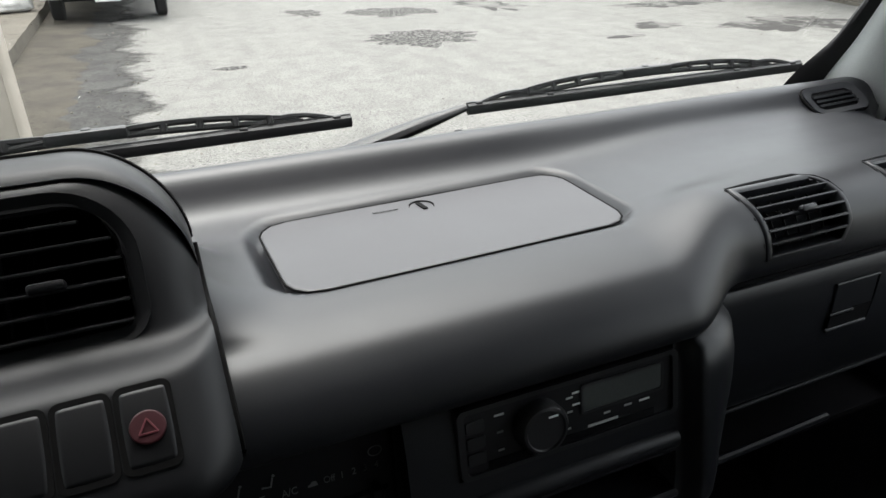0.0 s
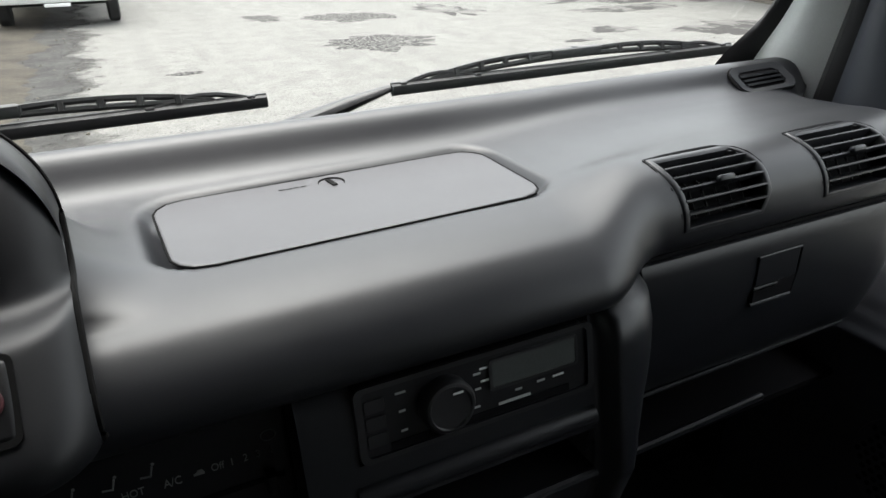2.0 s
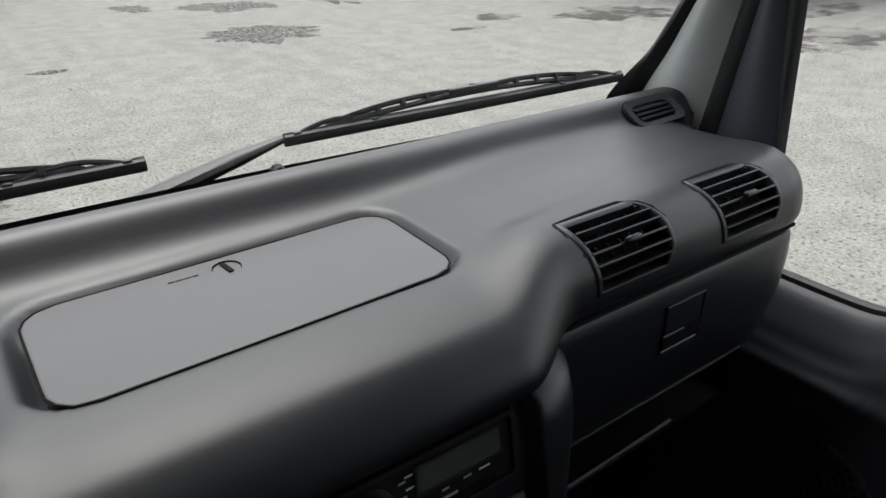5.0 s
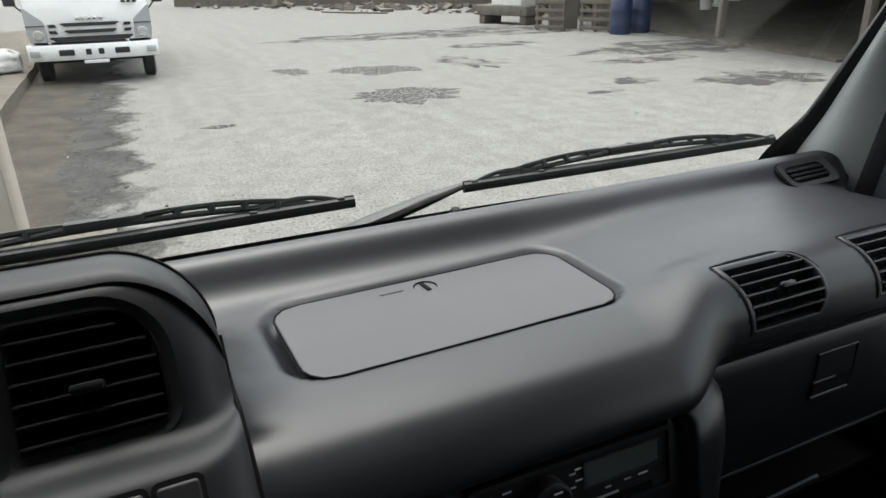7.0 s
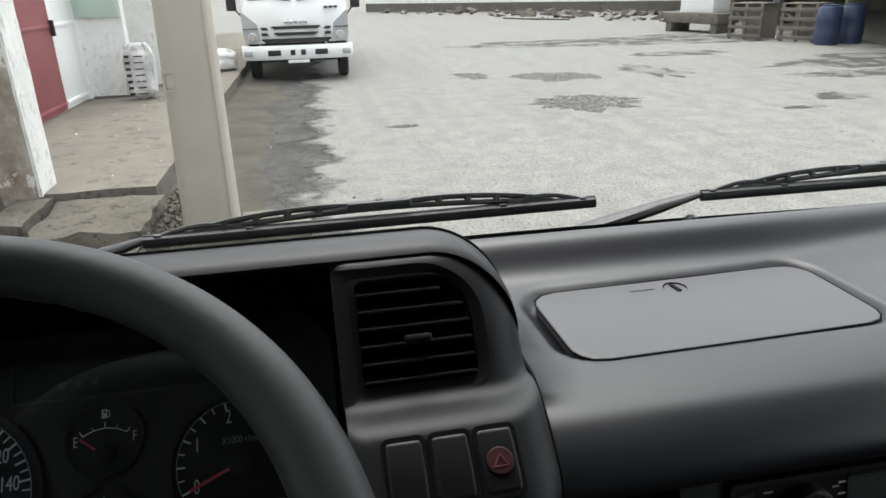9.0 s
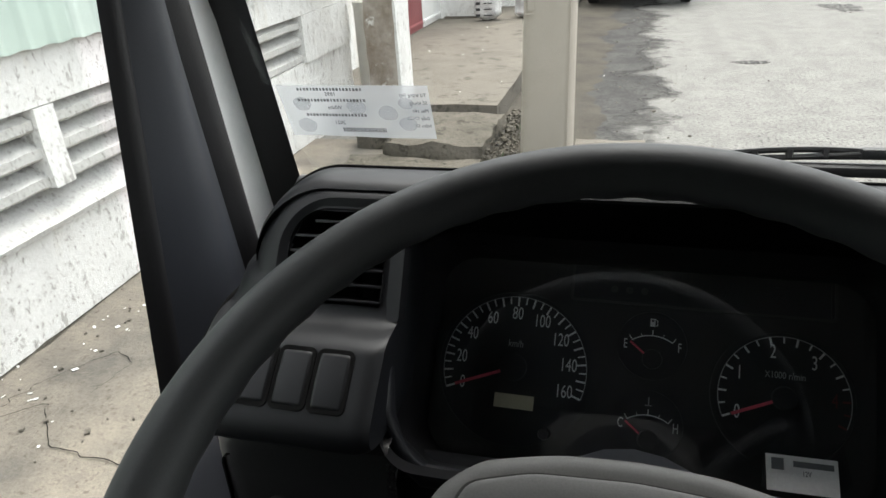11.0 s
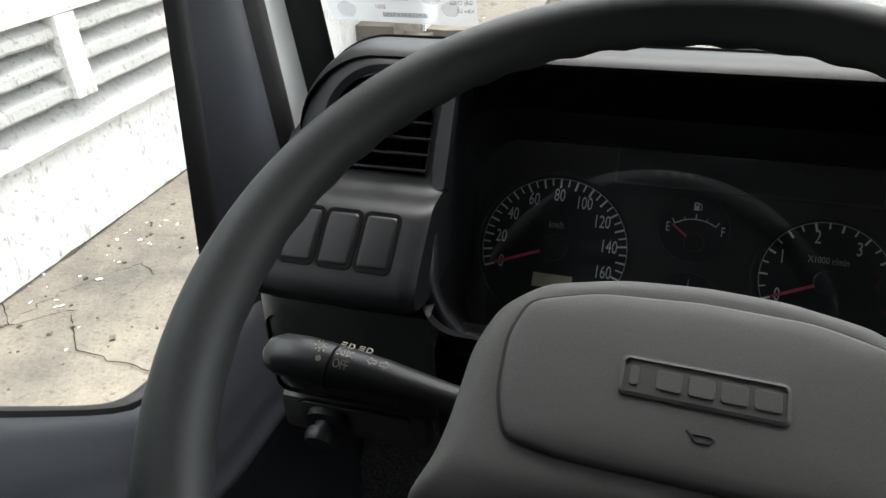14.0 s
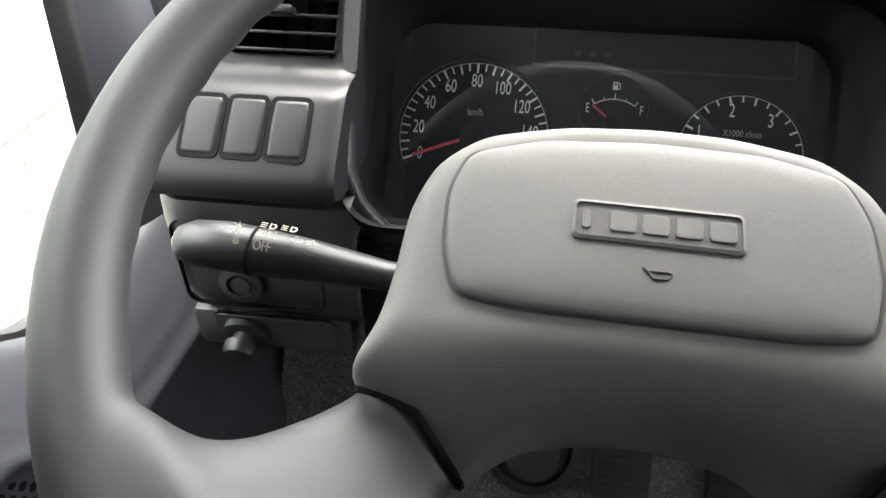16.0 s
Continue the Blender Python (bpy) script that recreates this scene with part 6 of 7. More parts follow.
        if s > 0 and k == 2:
            hz = part("hazard_button", disc(0.0094, 0.003, w @ pose(0, -0.001, 0.0030), 28, 0.001), HAZARD, sw, "red hazard-light button with white triangle")
            for q in range(3):
                a, b = radians(90 + 120 * q), radians(210 + 120 * q)
                part("triangle", tubed([w @ Vector((0.0055 * math.cos(t), -0.002 + 0.0055 * math.sin(t), 0.0032)) for t in (a, b)], 0.0006, 5), HAZMARK, sw)


fascia(1)
fascia(-1)

SEAT[0] = Matrix.Identity(4)
# ---- instrument cluster ----
cluster = thing("instrument_cluster", (BX, 0.46, 1.33), "black instrument cluster with white dial markings and red needles", "instrument cluster")
UP = Vector((0, 0.636, 0.772))
GM = facing((BX - 0.003, 0.4517, 1.3876), (1, 0, 0), UP)
part("mask", plate(outline(0.40, 0.205, 0.02), 0.006, GM @ pose(-0.006, 0.012, -0.004)), CLUSTER, cluster)
bm = bmesh.new()
ol = outline(0.392, 0.20, 0.035, 8)
front = [GM @ Vector((x, y + 0.008, 0.085 + 0.05 * (0.5 - (y + 0.1) / 0.2))) for x, y in ol]
back = [GM @ Vector((x * 0.94, y * 0.92 + 0.008, -0.004)) for x, y in ol]
grid(bm, [front, back], closed=True)
part("shroud", bm, VENT, cluster)
warn = part("warning_panel", plate(outline(0.215, 0.036, 0.002), 0.001, GM @ pose(0.0455, 0.087, -0.0025)), DIALFACE, cluster)
part("panel_frame", ring_frame(outline(0.2195, 0.0400, 0.003), outline(0.2150, 0.0355, 0.002), 0.0014, GM @ pose(0.0455, 0.087, -0.0012)), PANELEDGE, cluster)
for k in range(3):
    part("warning_symbol", disc(0.0032, 0.0004, GM @ pose(-0.026 + 0.013 * k, 0.080, -0.0016), 14), PANELEDGE, warn)
part("panel_edge", boxed((0.0022, 0.034, 0.001), GM @ pose(0.1515, 0.087, -0.002)), DASH, cluster)


def gauge(cx, cy, r, marks, lo, hi, minor, needle, label, height, red_from=99):
    g = part("dial", disc(r * 1.08, 0.002, GM @ pose(cx, cy, -0.002), 56), DIALFACE, cluster, label)
    part("dial_rim", ring_frame([(r * 1.13 * math.cos(a), r * 1.13 * math.sin(a)) for a in np.linspace(0, 2 * math.pi, 57)[:-1]],
                                [(r * 1.07 * math.cos(a), r * 1.07 * math.sin(a)) for a in np.linspace(0, 2 * math.pi, 57)[:-1]], 0.003, GM @ pose(cx, cy, 0.001)), CLUSTER, g)
    for k in range(minor + 1):
        a = radians(lo + (hi - lo) * k / minor)
        major = k % 2 == 0
        ln = r * (0.13 if major else 0.10)
        part("tick", boxed((ln, 0.0017 if major else 0.0013, 0.0004), GM @ pose(cx + (r - ln / 2) * math.cos(a), cy + (r - ln / 2) * math.sin(a), 0.0005, 0, 0, math.degrees(a))), MARK if k <= red_from else REDZONE, g)
    for word, frac in marks:
        a = radians(lo + (hi - lo) * frac)
        lettering(word, height, GM @ pose(cx + r * 0.76 * math.cos(a), cy + r * 0.76 * math.sin(a), 0.0004), MARK if frac * minor <= red_from else REDZONE, g, 0.62, "numeral")
    part("scale_line", tubed([GM @ Vector((cx + r * 1.005 * math.cos(a), cy + r * 1.005 * math.sin(a), 0.0005)) for a in (radians(lo + (hi - lo) * k / 48) for k in range(49))], 0.0004, 5), DIMMARK, g)
    a = radians(lo + (hi - lo) * needle)
    nl = r * 0.86
    part("needle", boxed((nl * 0.8, 0.0026, 0.001), GM @ pose(cx + nl * 0.6 * math.cos(a), cy + nl * 0.6 * math.sin(a), 0.004, 0, 0, math.degrees(a))), NEEDLE, g)
    part("needle_hub", disc(r * 0.19 if r > 0.04 else r * 0.3, 0.004, GM @ pose(cx, cy, 0.006), 24, 0.001), DIALFACE, g)
    return g


speed = gauge(-0.1095, 0.0, 0.0645, [(str(20 * k), k / 8) for k in range(9)], 201.5, -19.5, 32, 0.0, "round speedometer dial", 0.0118)
lettering("km/h", 0.0065, GM @ pose(-0.1095, 0.0215, 0.0004), DIMMARK, speed, 0.75)
part("odometer", boxed((0.0355, 0.0125, 0.0008), GM @ pose(-0.1065, -0.030, 0.0)), ODO, speed)
tach = gauge(0.1145, 0.0, 0.0505, [(str(k), k / 4.5) for k in range(5)], 203, -22, 18, 0.0, "round engine speed dial", 0.0118, 15)
lettering("X1000 r/min", 0.0058, GM @ pose(0.1155, 0.0185, 0.0004), DIMMARK, tach, 0.75)
for cy, a, b, lbl in ((0.033, "E", "F", "small fuel gauge"), (-0.035, "C", "H", "small temperature gauge")):
    g = part("small_dial", disc(0.0292, 0.002, GM @ pose(0.009, cy, -0.002), 40), DIALFACE, cluster, lbl)
    part("dial_rim", ring_frame([(0.0302 * math.cos(q), 0.0302 * math.sin(q)) for q in np.linspace(0, 2 * math.pi, 41)[:-1]],
                                [(0.0290 * math.cos(q), 0.0290 * math.sin(q)) for q in np.linspace(0, 2 * math.pi, 41)[:-1]], 0.002, GM @ pose(0.009, cy, 0.0005)), SWITCH, g)
    arc = [GM @ Vector((0.009 + 0.031 * math.cos(q), cy - 0.023 + 0.031 * math.sin(q), 0.0004)) for q in np.linspace(radians(57), radians(123), 15)]
    part("scale_arc", tubed(arc, 0.0005, 5), MARK, g)
    for k in range(5):
        t = radians(57 + 16.5 * k)
        ln = 0.0048 if k in (0, 2, 4) else 0.0028
        part("tick", boxed((ln, 0.0009 if k % 2 == 0 else 0.0005, 0.0003), GM @ pose(0.009 + (0.031 + ln / 2) * math.cos(t), cy - 0.023 + (0.031 + ln / 2) * math.sin(t), 0.0004, 0, 0, math.degrees(t))), MARK, g)
    lettering(a, 0.0085, GM @ pose(-0.0135, cy - 0.001, 0.0004), MARK, g, 0.6)
    lettering(b, 0.0085, GM @ pose(0.0318, cy - 0.001, 0.0004), MARK, g, 0.6)
    if a == "E":
        part("pump_symbol", ring_frame([(-0.0026, -0.0035), (0.0016, -0.0035), (0.0016, 0.0035), (-0.0026, 0.0035)], [(-0.0014, 0.0006), (0.0006, 0.0006), (0.0006, 0.0024), (-0.0014, 0.0024)], 0.0003, GM @ pose(0.009, cy + 0.0195, 0.0006)), MARK, g)
        part("pump_hose", tubed([GM @ Vector((0.009 + x, cy + 0.0195 + y, 0.0005)) for x, y in ((0.0016, 0.003), (0.0034, 0.0018), (0.0036, -0.0026), (0.0016, -0.0028))], 0.0004, 5), MARK, g)
    else:
        part("thermometer_symbol", boxed((0.001, 0.007, 0.0003), GM @ pose(0.009, cy + 0.0195, 0.0005)), DIMMARK, g)
        part("wave_symbol", boxed((0.006, 0.0008, 0.0003), GM @ pose(0.009, cy + 0.0160, 0.0005)), DIMMARK, g)
    part("needle", boxed((0.0155, 0.0017, 0.0008), GM @ pose(-0.0035, cy - 0.0035, 0.003, 0, 0, 142)), NEEDLE, g)
    part("needle_hub", disc(0.0085, 0.003, GM @ pose(0.0095, cy - 0.0125, 0.004), 20, 0.001), SWITCH, g)
tag = part("part_label", boxed((0.052, 0.028, 0.0006), GM @ pose(0.1262, -0.0580, 0.0135, -12, 0, 1)), PAPER, cluster, "white printed paper label")
part("label_bar", boxed((0.029, 0.0045, 0.0004), GM @ pose(0.1345, -0.0500, 0.0126, -12, 0, 1)), INK, tag)
part("label_patch", boxed((0.009, 0.009, 0.0004), GM @ pose(0.1085, -0.0515, 0.0130, -12, 0, 1)), INK, tag)
lettering("12V", 0.0042, GM @ pose(0.1295, -0.0570, 0.0142, -12, 0, 1), INK, tag, 0.7)

part("trip_knob", lathe([(0.0052, 0.0), (0.0052, 0.012), (0.0044, 0.0135), (0.001, 0.0138)], GM @ pose(-0.0766, -0.0542, -0.002), 20), SWITCH, cluster)
bm = plate(outline(0.375, 0.19, 0.03), 0.001, GM @ pose(0.0, 0.012, 0.0098, 2.0, 0, 0))
part("lens", bm, LENS, cluster).visible_shadow = False

# lower column cover and knee panel
SEAT[0] = pose(BX + 0.003, 0.385, 1.453, 0, 0, 1.1) @ pose(-BX, -0.40, -1.45)
knee = thing("knee_panel", (-0.62, 0.38, 1.10), "dark plastic knee panel with lock, knob and switch", "panel")
bm = bmesh.new()
rows = []
for x in np.linspace(-0.675, -0.512, 18):
    e = 0.03 * max(0.0, (-0.645 - x) / 0.03) ** 2
    rows.append([(x, y + e, z) for y, z in smooth_line([(0.37, 1.392), (0.345, 1.391), (0.334, 1.386), (0.331, 1.36), (0.334, 1.30), (0.345, 1.275), (0.352, 1.262)], 20, 1)])
grid(bm, rows)
part("upper_skin", bm, KNEE, knee)
part("lower_skin", span((-0.668, 0.345, 1.222), (-0.522, 0.372, 1.266), 0.008), KNEE, knee)
part("lower_recess", plate(outline(0.112, 0.034, 0.008), 0.003, facing((-0.592, 0.3455, 1.2475), (1, 0, 0), (0, 0, 1))), GROOVE, knee)
part("lower_panel", plate(outline(0.109, 0.031, 0.007), 0.003, facing((-0.592, 0.3442, 1.2475), (1, 0, 0), (0, 0, 1)), 0.001), KNEE, knee)
part("lid_edge", ring_frame(outline(0.118, 0.085, 0.012), outline(0.1155, 0.0825, 0.011), 0.004, facing((-0.598, 0.3325, 1.328), (1, 0, 0), (0, 0, 1))), GROOVE, knee)
part("lock", lathe([(0.018, 0.0), (0.018, 0.005), (0.011, 0.007), (0.011, 0.004), (0.009, 0.004), (0.008, 0.006), (0.002, 0.006)], facing((-0.606, 0.333, 1.314), (1, 0, 0), (0, 0, 1))), KNEE, knee)
part("knob_collar", lathe([(0.020, -0.004), (0.020, 0.003), (0.016, 0.004)], facing((-0.618, 0.341, 1.246), (1, 0, 0), (0, -0.3, 1)), 20), SWITCH, knee)
part("knob", lathe([(0.010, 0.0), (0.010, 0.01), (0.0150, 0.012), (0.0150, 0.020), (0.013, 0.0235), (0.002, 0.024)], facing((-0.618, 0.341, 1.246), (1, 0, 0), (0, -0.3, 1)), 14), SWITCH, knee)
col = thing("steering_column", (-0.334, 0.28, 1.2), "dark plastic steering column shroud with two stalks", "steering column")
part("shroud", tubed([(-0.334, 0.17, 1.475), (-0.334, 0.26, 1.40), (-0.334, 0.38, 1.28), (-0.334, 0.55, 1.0)], [0.052, 0.07, 0.065, 0.05], 24, 1.0), DASH_LOW, col)
part("lower_cluster_bezel", tubed([(-0.534, 0.40, 1.452), (-0.524, 0.375, 1.436), (-0.521, 0.362, 1.41), (-0.514, 0.359, 1.378), (-0.49, 0.358, 1.352), (-0.32, 0.355, 1.345), (-0.15, 0.358, 1.352), (-0.126, 0.359, 1.378), (-0.119, 0.362, 1.41), (-0.116, 0.375, 1.436), (-0.106, 0.40, 1.452)], 0.010, 12), DASH, col)
part("lower_fascia", span((-0.52, 0.36, 1.22), (-0.06, 0.40, 1.345), 0.01), DASH_LOW, col)


SEAT[0] = Matrix.Identity(4)


def stalk(path, radii, label):
    st = part("stalk", tubed(path, radii, 16, 0.8), SWITCH, col, label)
    return st


st = stalk([(-0.392, 0.1815, 1.4445), (-0.447, 0.1775, 1.4535), (-0.485, 0.1760, 1.4600), (-0.510, 0.1754, 1.4625), (-0.530, 0.1754, 1.4645), (-0.545, 0.1752, 1.4650), (-0.552, 0.1748, 1.4648), (-0.5555, 0.1742, 1.4645)],
           [0.0066, 0.0086, 0.0120, 0.0138, 0.0142, 0.0132, 0.0100, 0.004], "black light and indicator stalk with white symbols")
sm = facing((-0.495, 0.1735, 1.4785), (1, 0, -0.13), (0, 0.62, 0.78))
part("collar_groove", tubed([(-0.5122, 0.1754, 1.4627), (-0.5136, 0.1754, 1.4628)], 0.0144, 16, 0.8), GROOVE, st)


def on_stalk(x, y, turn=0.0):
    """A seat for a printed symbol on the rounded stalk."""
    return sm @ pose(x, y, 0.0014 - (y + 0.009) ** 2 / 0.022, -math.degrees((y + 0.009) / 0.0125), 0, turn)


def stroke(path, seat, parent, width=0.0005, name="symbol", mat=STALKMARK):
    part(name, tubed([seat @ Vector((x, y, 0.0002)) for x, y in path], width, 5, 0.4), mat, parent)


lettering("OFF", 0.0052, on_stalk(-0.0090, -0.0093), STALKMARK, st, 0.7, "off_marking")
seat = on_stalk(-0.0225, -0.0028)
part("sun_symbol", ring_frame([(0.0019 * math.cos(a), 0.0019 * math.sin(a)) for a in np.linspace(0, 6.283, 17)[:-1]], [(0.0011 * math.cos(a), 0.0011 * math.sin(a)) for a in np.linspace(0, 6.283, 17)[:-1]], 0.0003, seat @ pose(0, 0, 0.0003)), STALKMARK, st)
for k in range(8):
    a = k * math.pi / 4
    stroke([(0.0026 * math.cos(a), 0.0026 * math.sin(a)), (0.0036 * math.cos(a), 0.0036 * math.sin(a))], seat, st, 0.00035, "sun_ray")
part("dot", disc(0.0016, 0.0004, on_stalk(-0.0218, -0.0092) @ pose(0, 0, 0.0003), 12), STALKMARK, st)
for x, y, flip in ((-0.0090, 0.0010, 1), (0.0012, 0.0014, 1)):
    seat = on_stalk(x, y)
    stroke([(0.0012, -0.0018), (0.0034, -0.0014), (0.0040, 0.0), (0.0034, 0.0014), (0.0012, 0.0018), (0.0012, -0.0018)], seat, st, 0.0005, "lamp_symbol")
    for q in (-0.0014, 0.0, 0.0014):
        stroke([(-0.0036, q), (-0.0004, q)], seat, st, 0.00032, "beam_line")
seat = on_stalk(-0.0080, -0.0030)
for f in (-1, 1):
    stroke([(f * 0.0008, -0.0016), (f * 0.0024, -0.0010), (f * 0.0024, 0.0010), (f * 0.0008, 0.0016), (f * 0.0008, -0.0016)], seat, st, 0.0004, "side_lamp_symbol")
    stroke([(f * 0.0032, 0.0012), (f * 0.0046, 0.0018)], seat, st, 0.0003, "beam_line")
    stroke([(f * 0.0032, -0.0012), (f * 0.0046, -0.0018)], seat, st, 0.0003, "beam_line")
    arrow = on_stalk(0.0107 + f * 0.0034, -0.0034)
    stroke([(-f * 0.0024, -0.0009), (f * 0.0004, -0.0009), (f * 0.0004, -0.0020), (f * 0.0027, 0.0), (f * 0.0004, 0.0020), (f * 0.0004, 0.0009), (-f * 0.0024, 0.0009), (-f * 0.0024, -0.0009)], arrow, st, 0.0004, "arrow_symbol")
st = stalk([(-0.262, 0.19, 1.440), (-0.222, 0.20, 1.478), (-0.196, 0.203, 1.502), (-0.186, 0.204, 1.511), (-0.158, 0.207, 1.536), (-0.148, 0.208, 1.545)], [0.0085, 0.010, 0.0135, 0.014, 0.0135, 0.007], "black wiper stalk with white symbols")
sm2 = facing((-0.197, 0.1915, 1.5095), (1, 0.05, 0.92), (-0.3, 0.62, 0.6))
seat = sm2 @ pose(-0.0085, 0.0020, 0.0004)
stroke([(-0.0034, 0.0012), (-0.0014, 0.0024), (0.0014, 0.0024), (0.0034, 0.0012), (0.0020, -0.0014), (-0.0020, -0.0014), (-0.0034, 0.0012)], seat, st, 0.0004, "wiper_symbol")
stroke([(-0.0018, 0.0016), (0.0004, -0.0026)], seat, st, 0.0004, "wiper_symbol")
for k in range(4):
    part("setting_bar", boxed((0.0024, 0.0009, 0.0003), sm2 @ pose(-0.0012 + 0.0006 * k, 0.0052 - k * 0.0020, 0.0004)), STALKMARK, st)
seat = sm2 @ pose(0.0110, 0.0045, 0.0004)
stroke([(-0.0034, 0.0010), (-0.0014, 0.0022), (0.0014, 0.0022), (0.0034, 0.0010), (0.0020, -0.0016), (-0.0020, -0.0016), (-0.0034, 0.0010)], seat, st, 0.0004, "washer_symbol")
stroke([(0.0, -0.0010), (0.0, 0.0036)], seat, st, 0.0003, "washer_symbol")
stroke([(0.0052, -0.0020), (0.0052, -0.0046)], seat, st, 0.0004, "arrow_symbol")

# ---- steering wheel ----
HX, HY, HZ, TILTW = -0.331, 0.139, 1.535, 24.0
WM = pose(HX, HY, HZ, TILTW, 0, 0)  # local x right, y up the wheel, z towards the driver
wheel = thing("steering_wheel", (HX, HY, HZ), "dark grey truck steering wheel with large horn pad", "steering wheel")
R, r = 0.2125, 0.0163
bm = bmesh.new()
rows = []
for k in range(180):
    a = 2 * math.pi * k / 180
    ridge = 0.0
    row = []
    for q in range(20):
        b = 2 * math.pi * q / 20
        # finger waves on the rim's underside
        wave = 1 + 0.15 * max(0.0, -math.sin(b)) * math.sin(a * 46)
        row.append(WM @ Vector(((R + r * math.cos(b)) * math.cos(a) - 0.003, (R + r * math.cos(b)) * math.sin(a) + 0.004, r * 1.02 * wave * math.sin(b) - 0.002)))
    rows.append(row)
rim_mould = bm
grid(rim_mould, rows + [rows[0]], closed=True)
bmesh.ops.remove_doubles(rim_mould, verts=rim_mould.verts, dist=1e-5)


def shape_rows(outlines):
    """Stack of outlines (points, height) into a closed solid in the wheel's frame."""
    bm = bmesh.new()
    capped(bm, [[WM @ Vector((x, y, z)) for x, y in pts] for pts, z in outlines])
    return bm


def dense(pts, n, passes):
    p = resample(list(pts) + [pts[0]], n + 1)[:-1]
    for _ in range(passes):
        p = (np.roll(p, 1, 0) + 2 * p + np.roll(p, -1, 0)) / 4
    return p


PADZ = -0.0165
half = [(0.0, 0.053), (0.036, 0.051), (0.072, 0.043), (0.090, 0.028), (0.098, 0.006), (0.100, -0.030), (0.103, -0.050), (0.1125, -0.069), (0.093, -0.078), (0.078, -0.092), (0.072, -0.105), (0.060, -0.092), (0.042, -0.081), (0.018, -0.0765)]
hub = half + [(0.0, -0.0755)] + [(-x, y) for x, y in half[:0:-1]]
h0 = dense(hub, 200, 6)
cen = np.array([0.0, -0.02])
bm = bmesh.new()
rows = []


from mathutils.bvhtree import BVHTree


def hub_top(x, y):
    """Height of the hub's front: flat round the pad, falling away below it."""
    return PADZ - (9.0 + 22.0 * sstep(0.115, 0.0, abs(x))) * max(0.0, -0.046 - y) ** 2


for k, z in ((0.60, -0.10), (0.84, -0.070), (1.0, -0.022), (0.996, -0.016), (0.988, -0.0115), (0.976, -0.008), (0.96, -0.0052), (0.94, -0.003), (0.915, -0.0014), (0.885, -0.0004), *[(q, 0.0) for q in np.linspace(0.85, 0.10, 22)]):
    row = []
    for x, y in cen + (h0 - cen) * (np.where(np.abs(h0[:, :1]) > 0.07, max(k, 0.97), k) if z < -0.05 and k < 1 else k):
        row.append(WM @ Vector((x, y if z > -0.09 else y + 0.02 * sstep(0.0, -0.1, y), hub_top(x, y) + z if z > -0.05 else min(z, hub_top(x, y) - 0.02))))
    rows.append(row)
capped(bm, rows)
bmesh.ops.recalc_face_normals(bm, faces=bm.faces)
bm.normal_update()
hub_tree = BVHTree.FromBMesh(bm)
part("hub", bm, PAD, wheel, smooth=70)
padl = [(-0.079, -0.018), (-0.080, 0.008), (-0.074, 0.027), (-0.045, 0.0355), (0.0, 0.038), (0.045, 0.0355), (0.074, 0.027), (0.081, 0.008), (0.0815, -0.018), (0.075, -0.041), (0.05, -0.0435), (0.0, -0.0425), (-0.05, -0.0415), (-0.073, -0.038)]
p0 = dense(padl, 140, 4)
pc = np.array([0.0, -0.005])
padrows = [(pc + (p0 - pc) * q, PADZ + z) for q, z in ((1.0, -0.004), (1.0, -0.0004), (0.996, 0.0010), (0.988, 0.0019), (0.972, 0.0026), (0.94, 0.0033), (0.8, 0.0042), (0.6, 0.0048), (0.2, 0.0052))]
pad = part("horn_pad", shape_rows(padrows), PAD, wheel, smooth=60)
part("pad_seam", ring_frame([tuple(v) for v in pc + (p0 - pc) * 1.017], [tuple(v) for v in pc + (p0 - pc) * 0.995], 0.002, WM @ pose(0, 0, PADZ + 0.0003)), PADLINE, wheel)
# badge plate: raised frame with plain bars
m = WM @ pose(0.001, -0.0042, PADZ + 0.0050, 0, 0, -1.5)
part("badge_plate", plate(outline(0.0615, 0.0150, 0.002), 0.0008, m @ pose(0, 0, 0.0007)), PADMARK, pad)
part("badge_lip", ring_frame(outline(0.0640, 0.0175, 0.0030), outline(0.0612, 0.0147, 0.002), 0.0016, m @ pose(0, 0, 0.0009), 0.0006), PAD, pad)
for k in range(5):
    part("badge_bar", plate(outline(0.0100 if k else 0.0036, 0.0086, 0.0014), 0.0009, m @ pose(-0.0250 + k * 0.0122 - (0.0015 if not k else 0.0), 0, 0.0014), 0.0004), PAD, pad)
horn = [(-0.006, 0.003), (-0.004, 0.001), (0.004, 0.001), (0.006, 0.0), (0.004, -0.003), (-0.002, -0.003), (-0.004, 0.0005)]
part("horn_symbol", tubed([WM @ Vector((0.001 + x * 0.85, -0.0240 + y * 0.7, PADZ + 0.0050)) for x, y in horn + [horn[0]]], 0.0005, 5), PADLINE, pad)
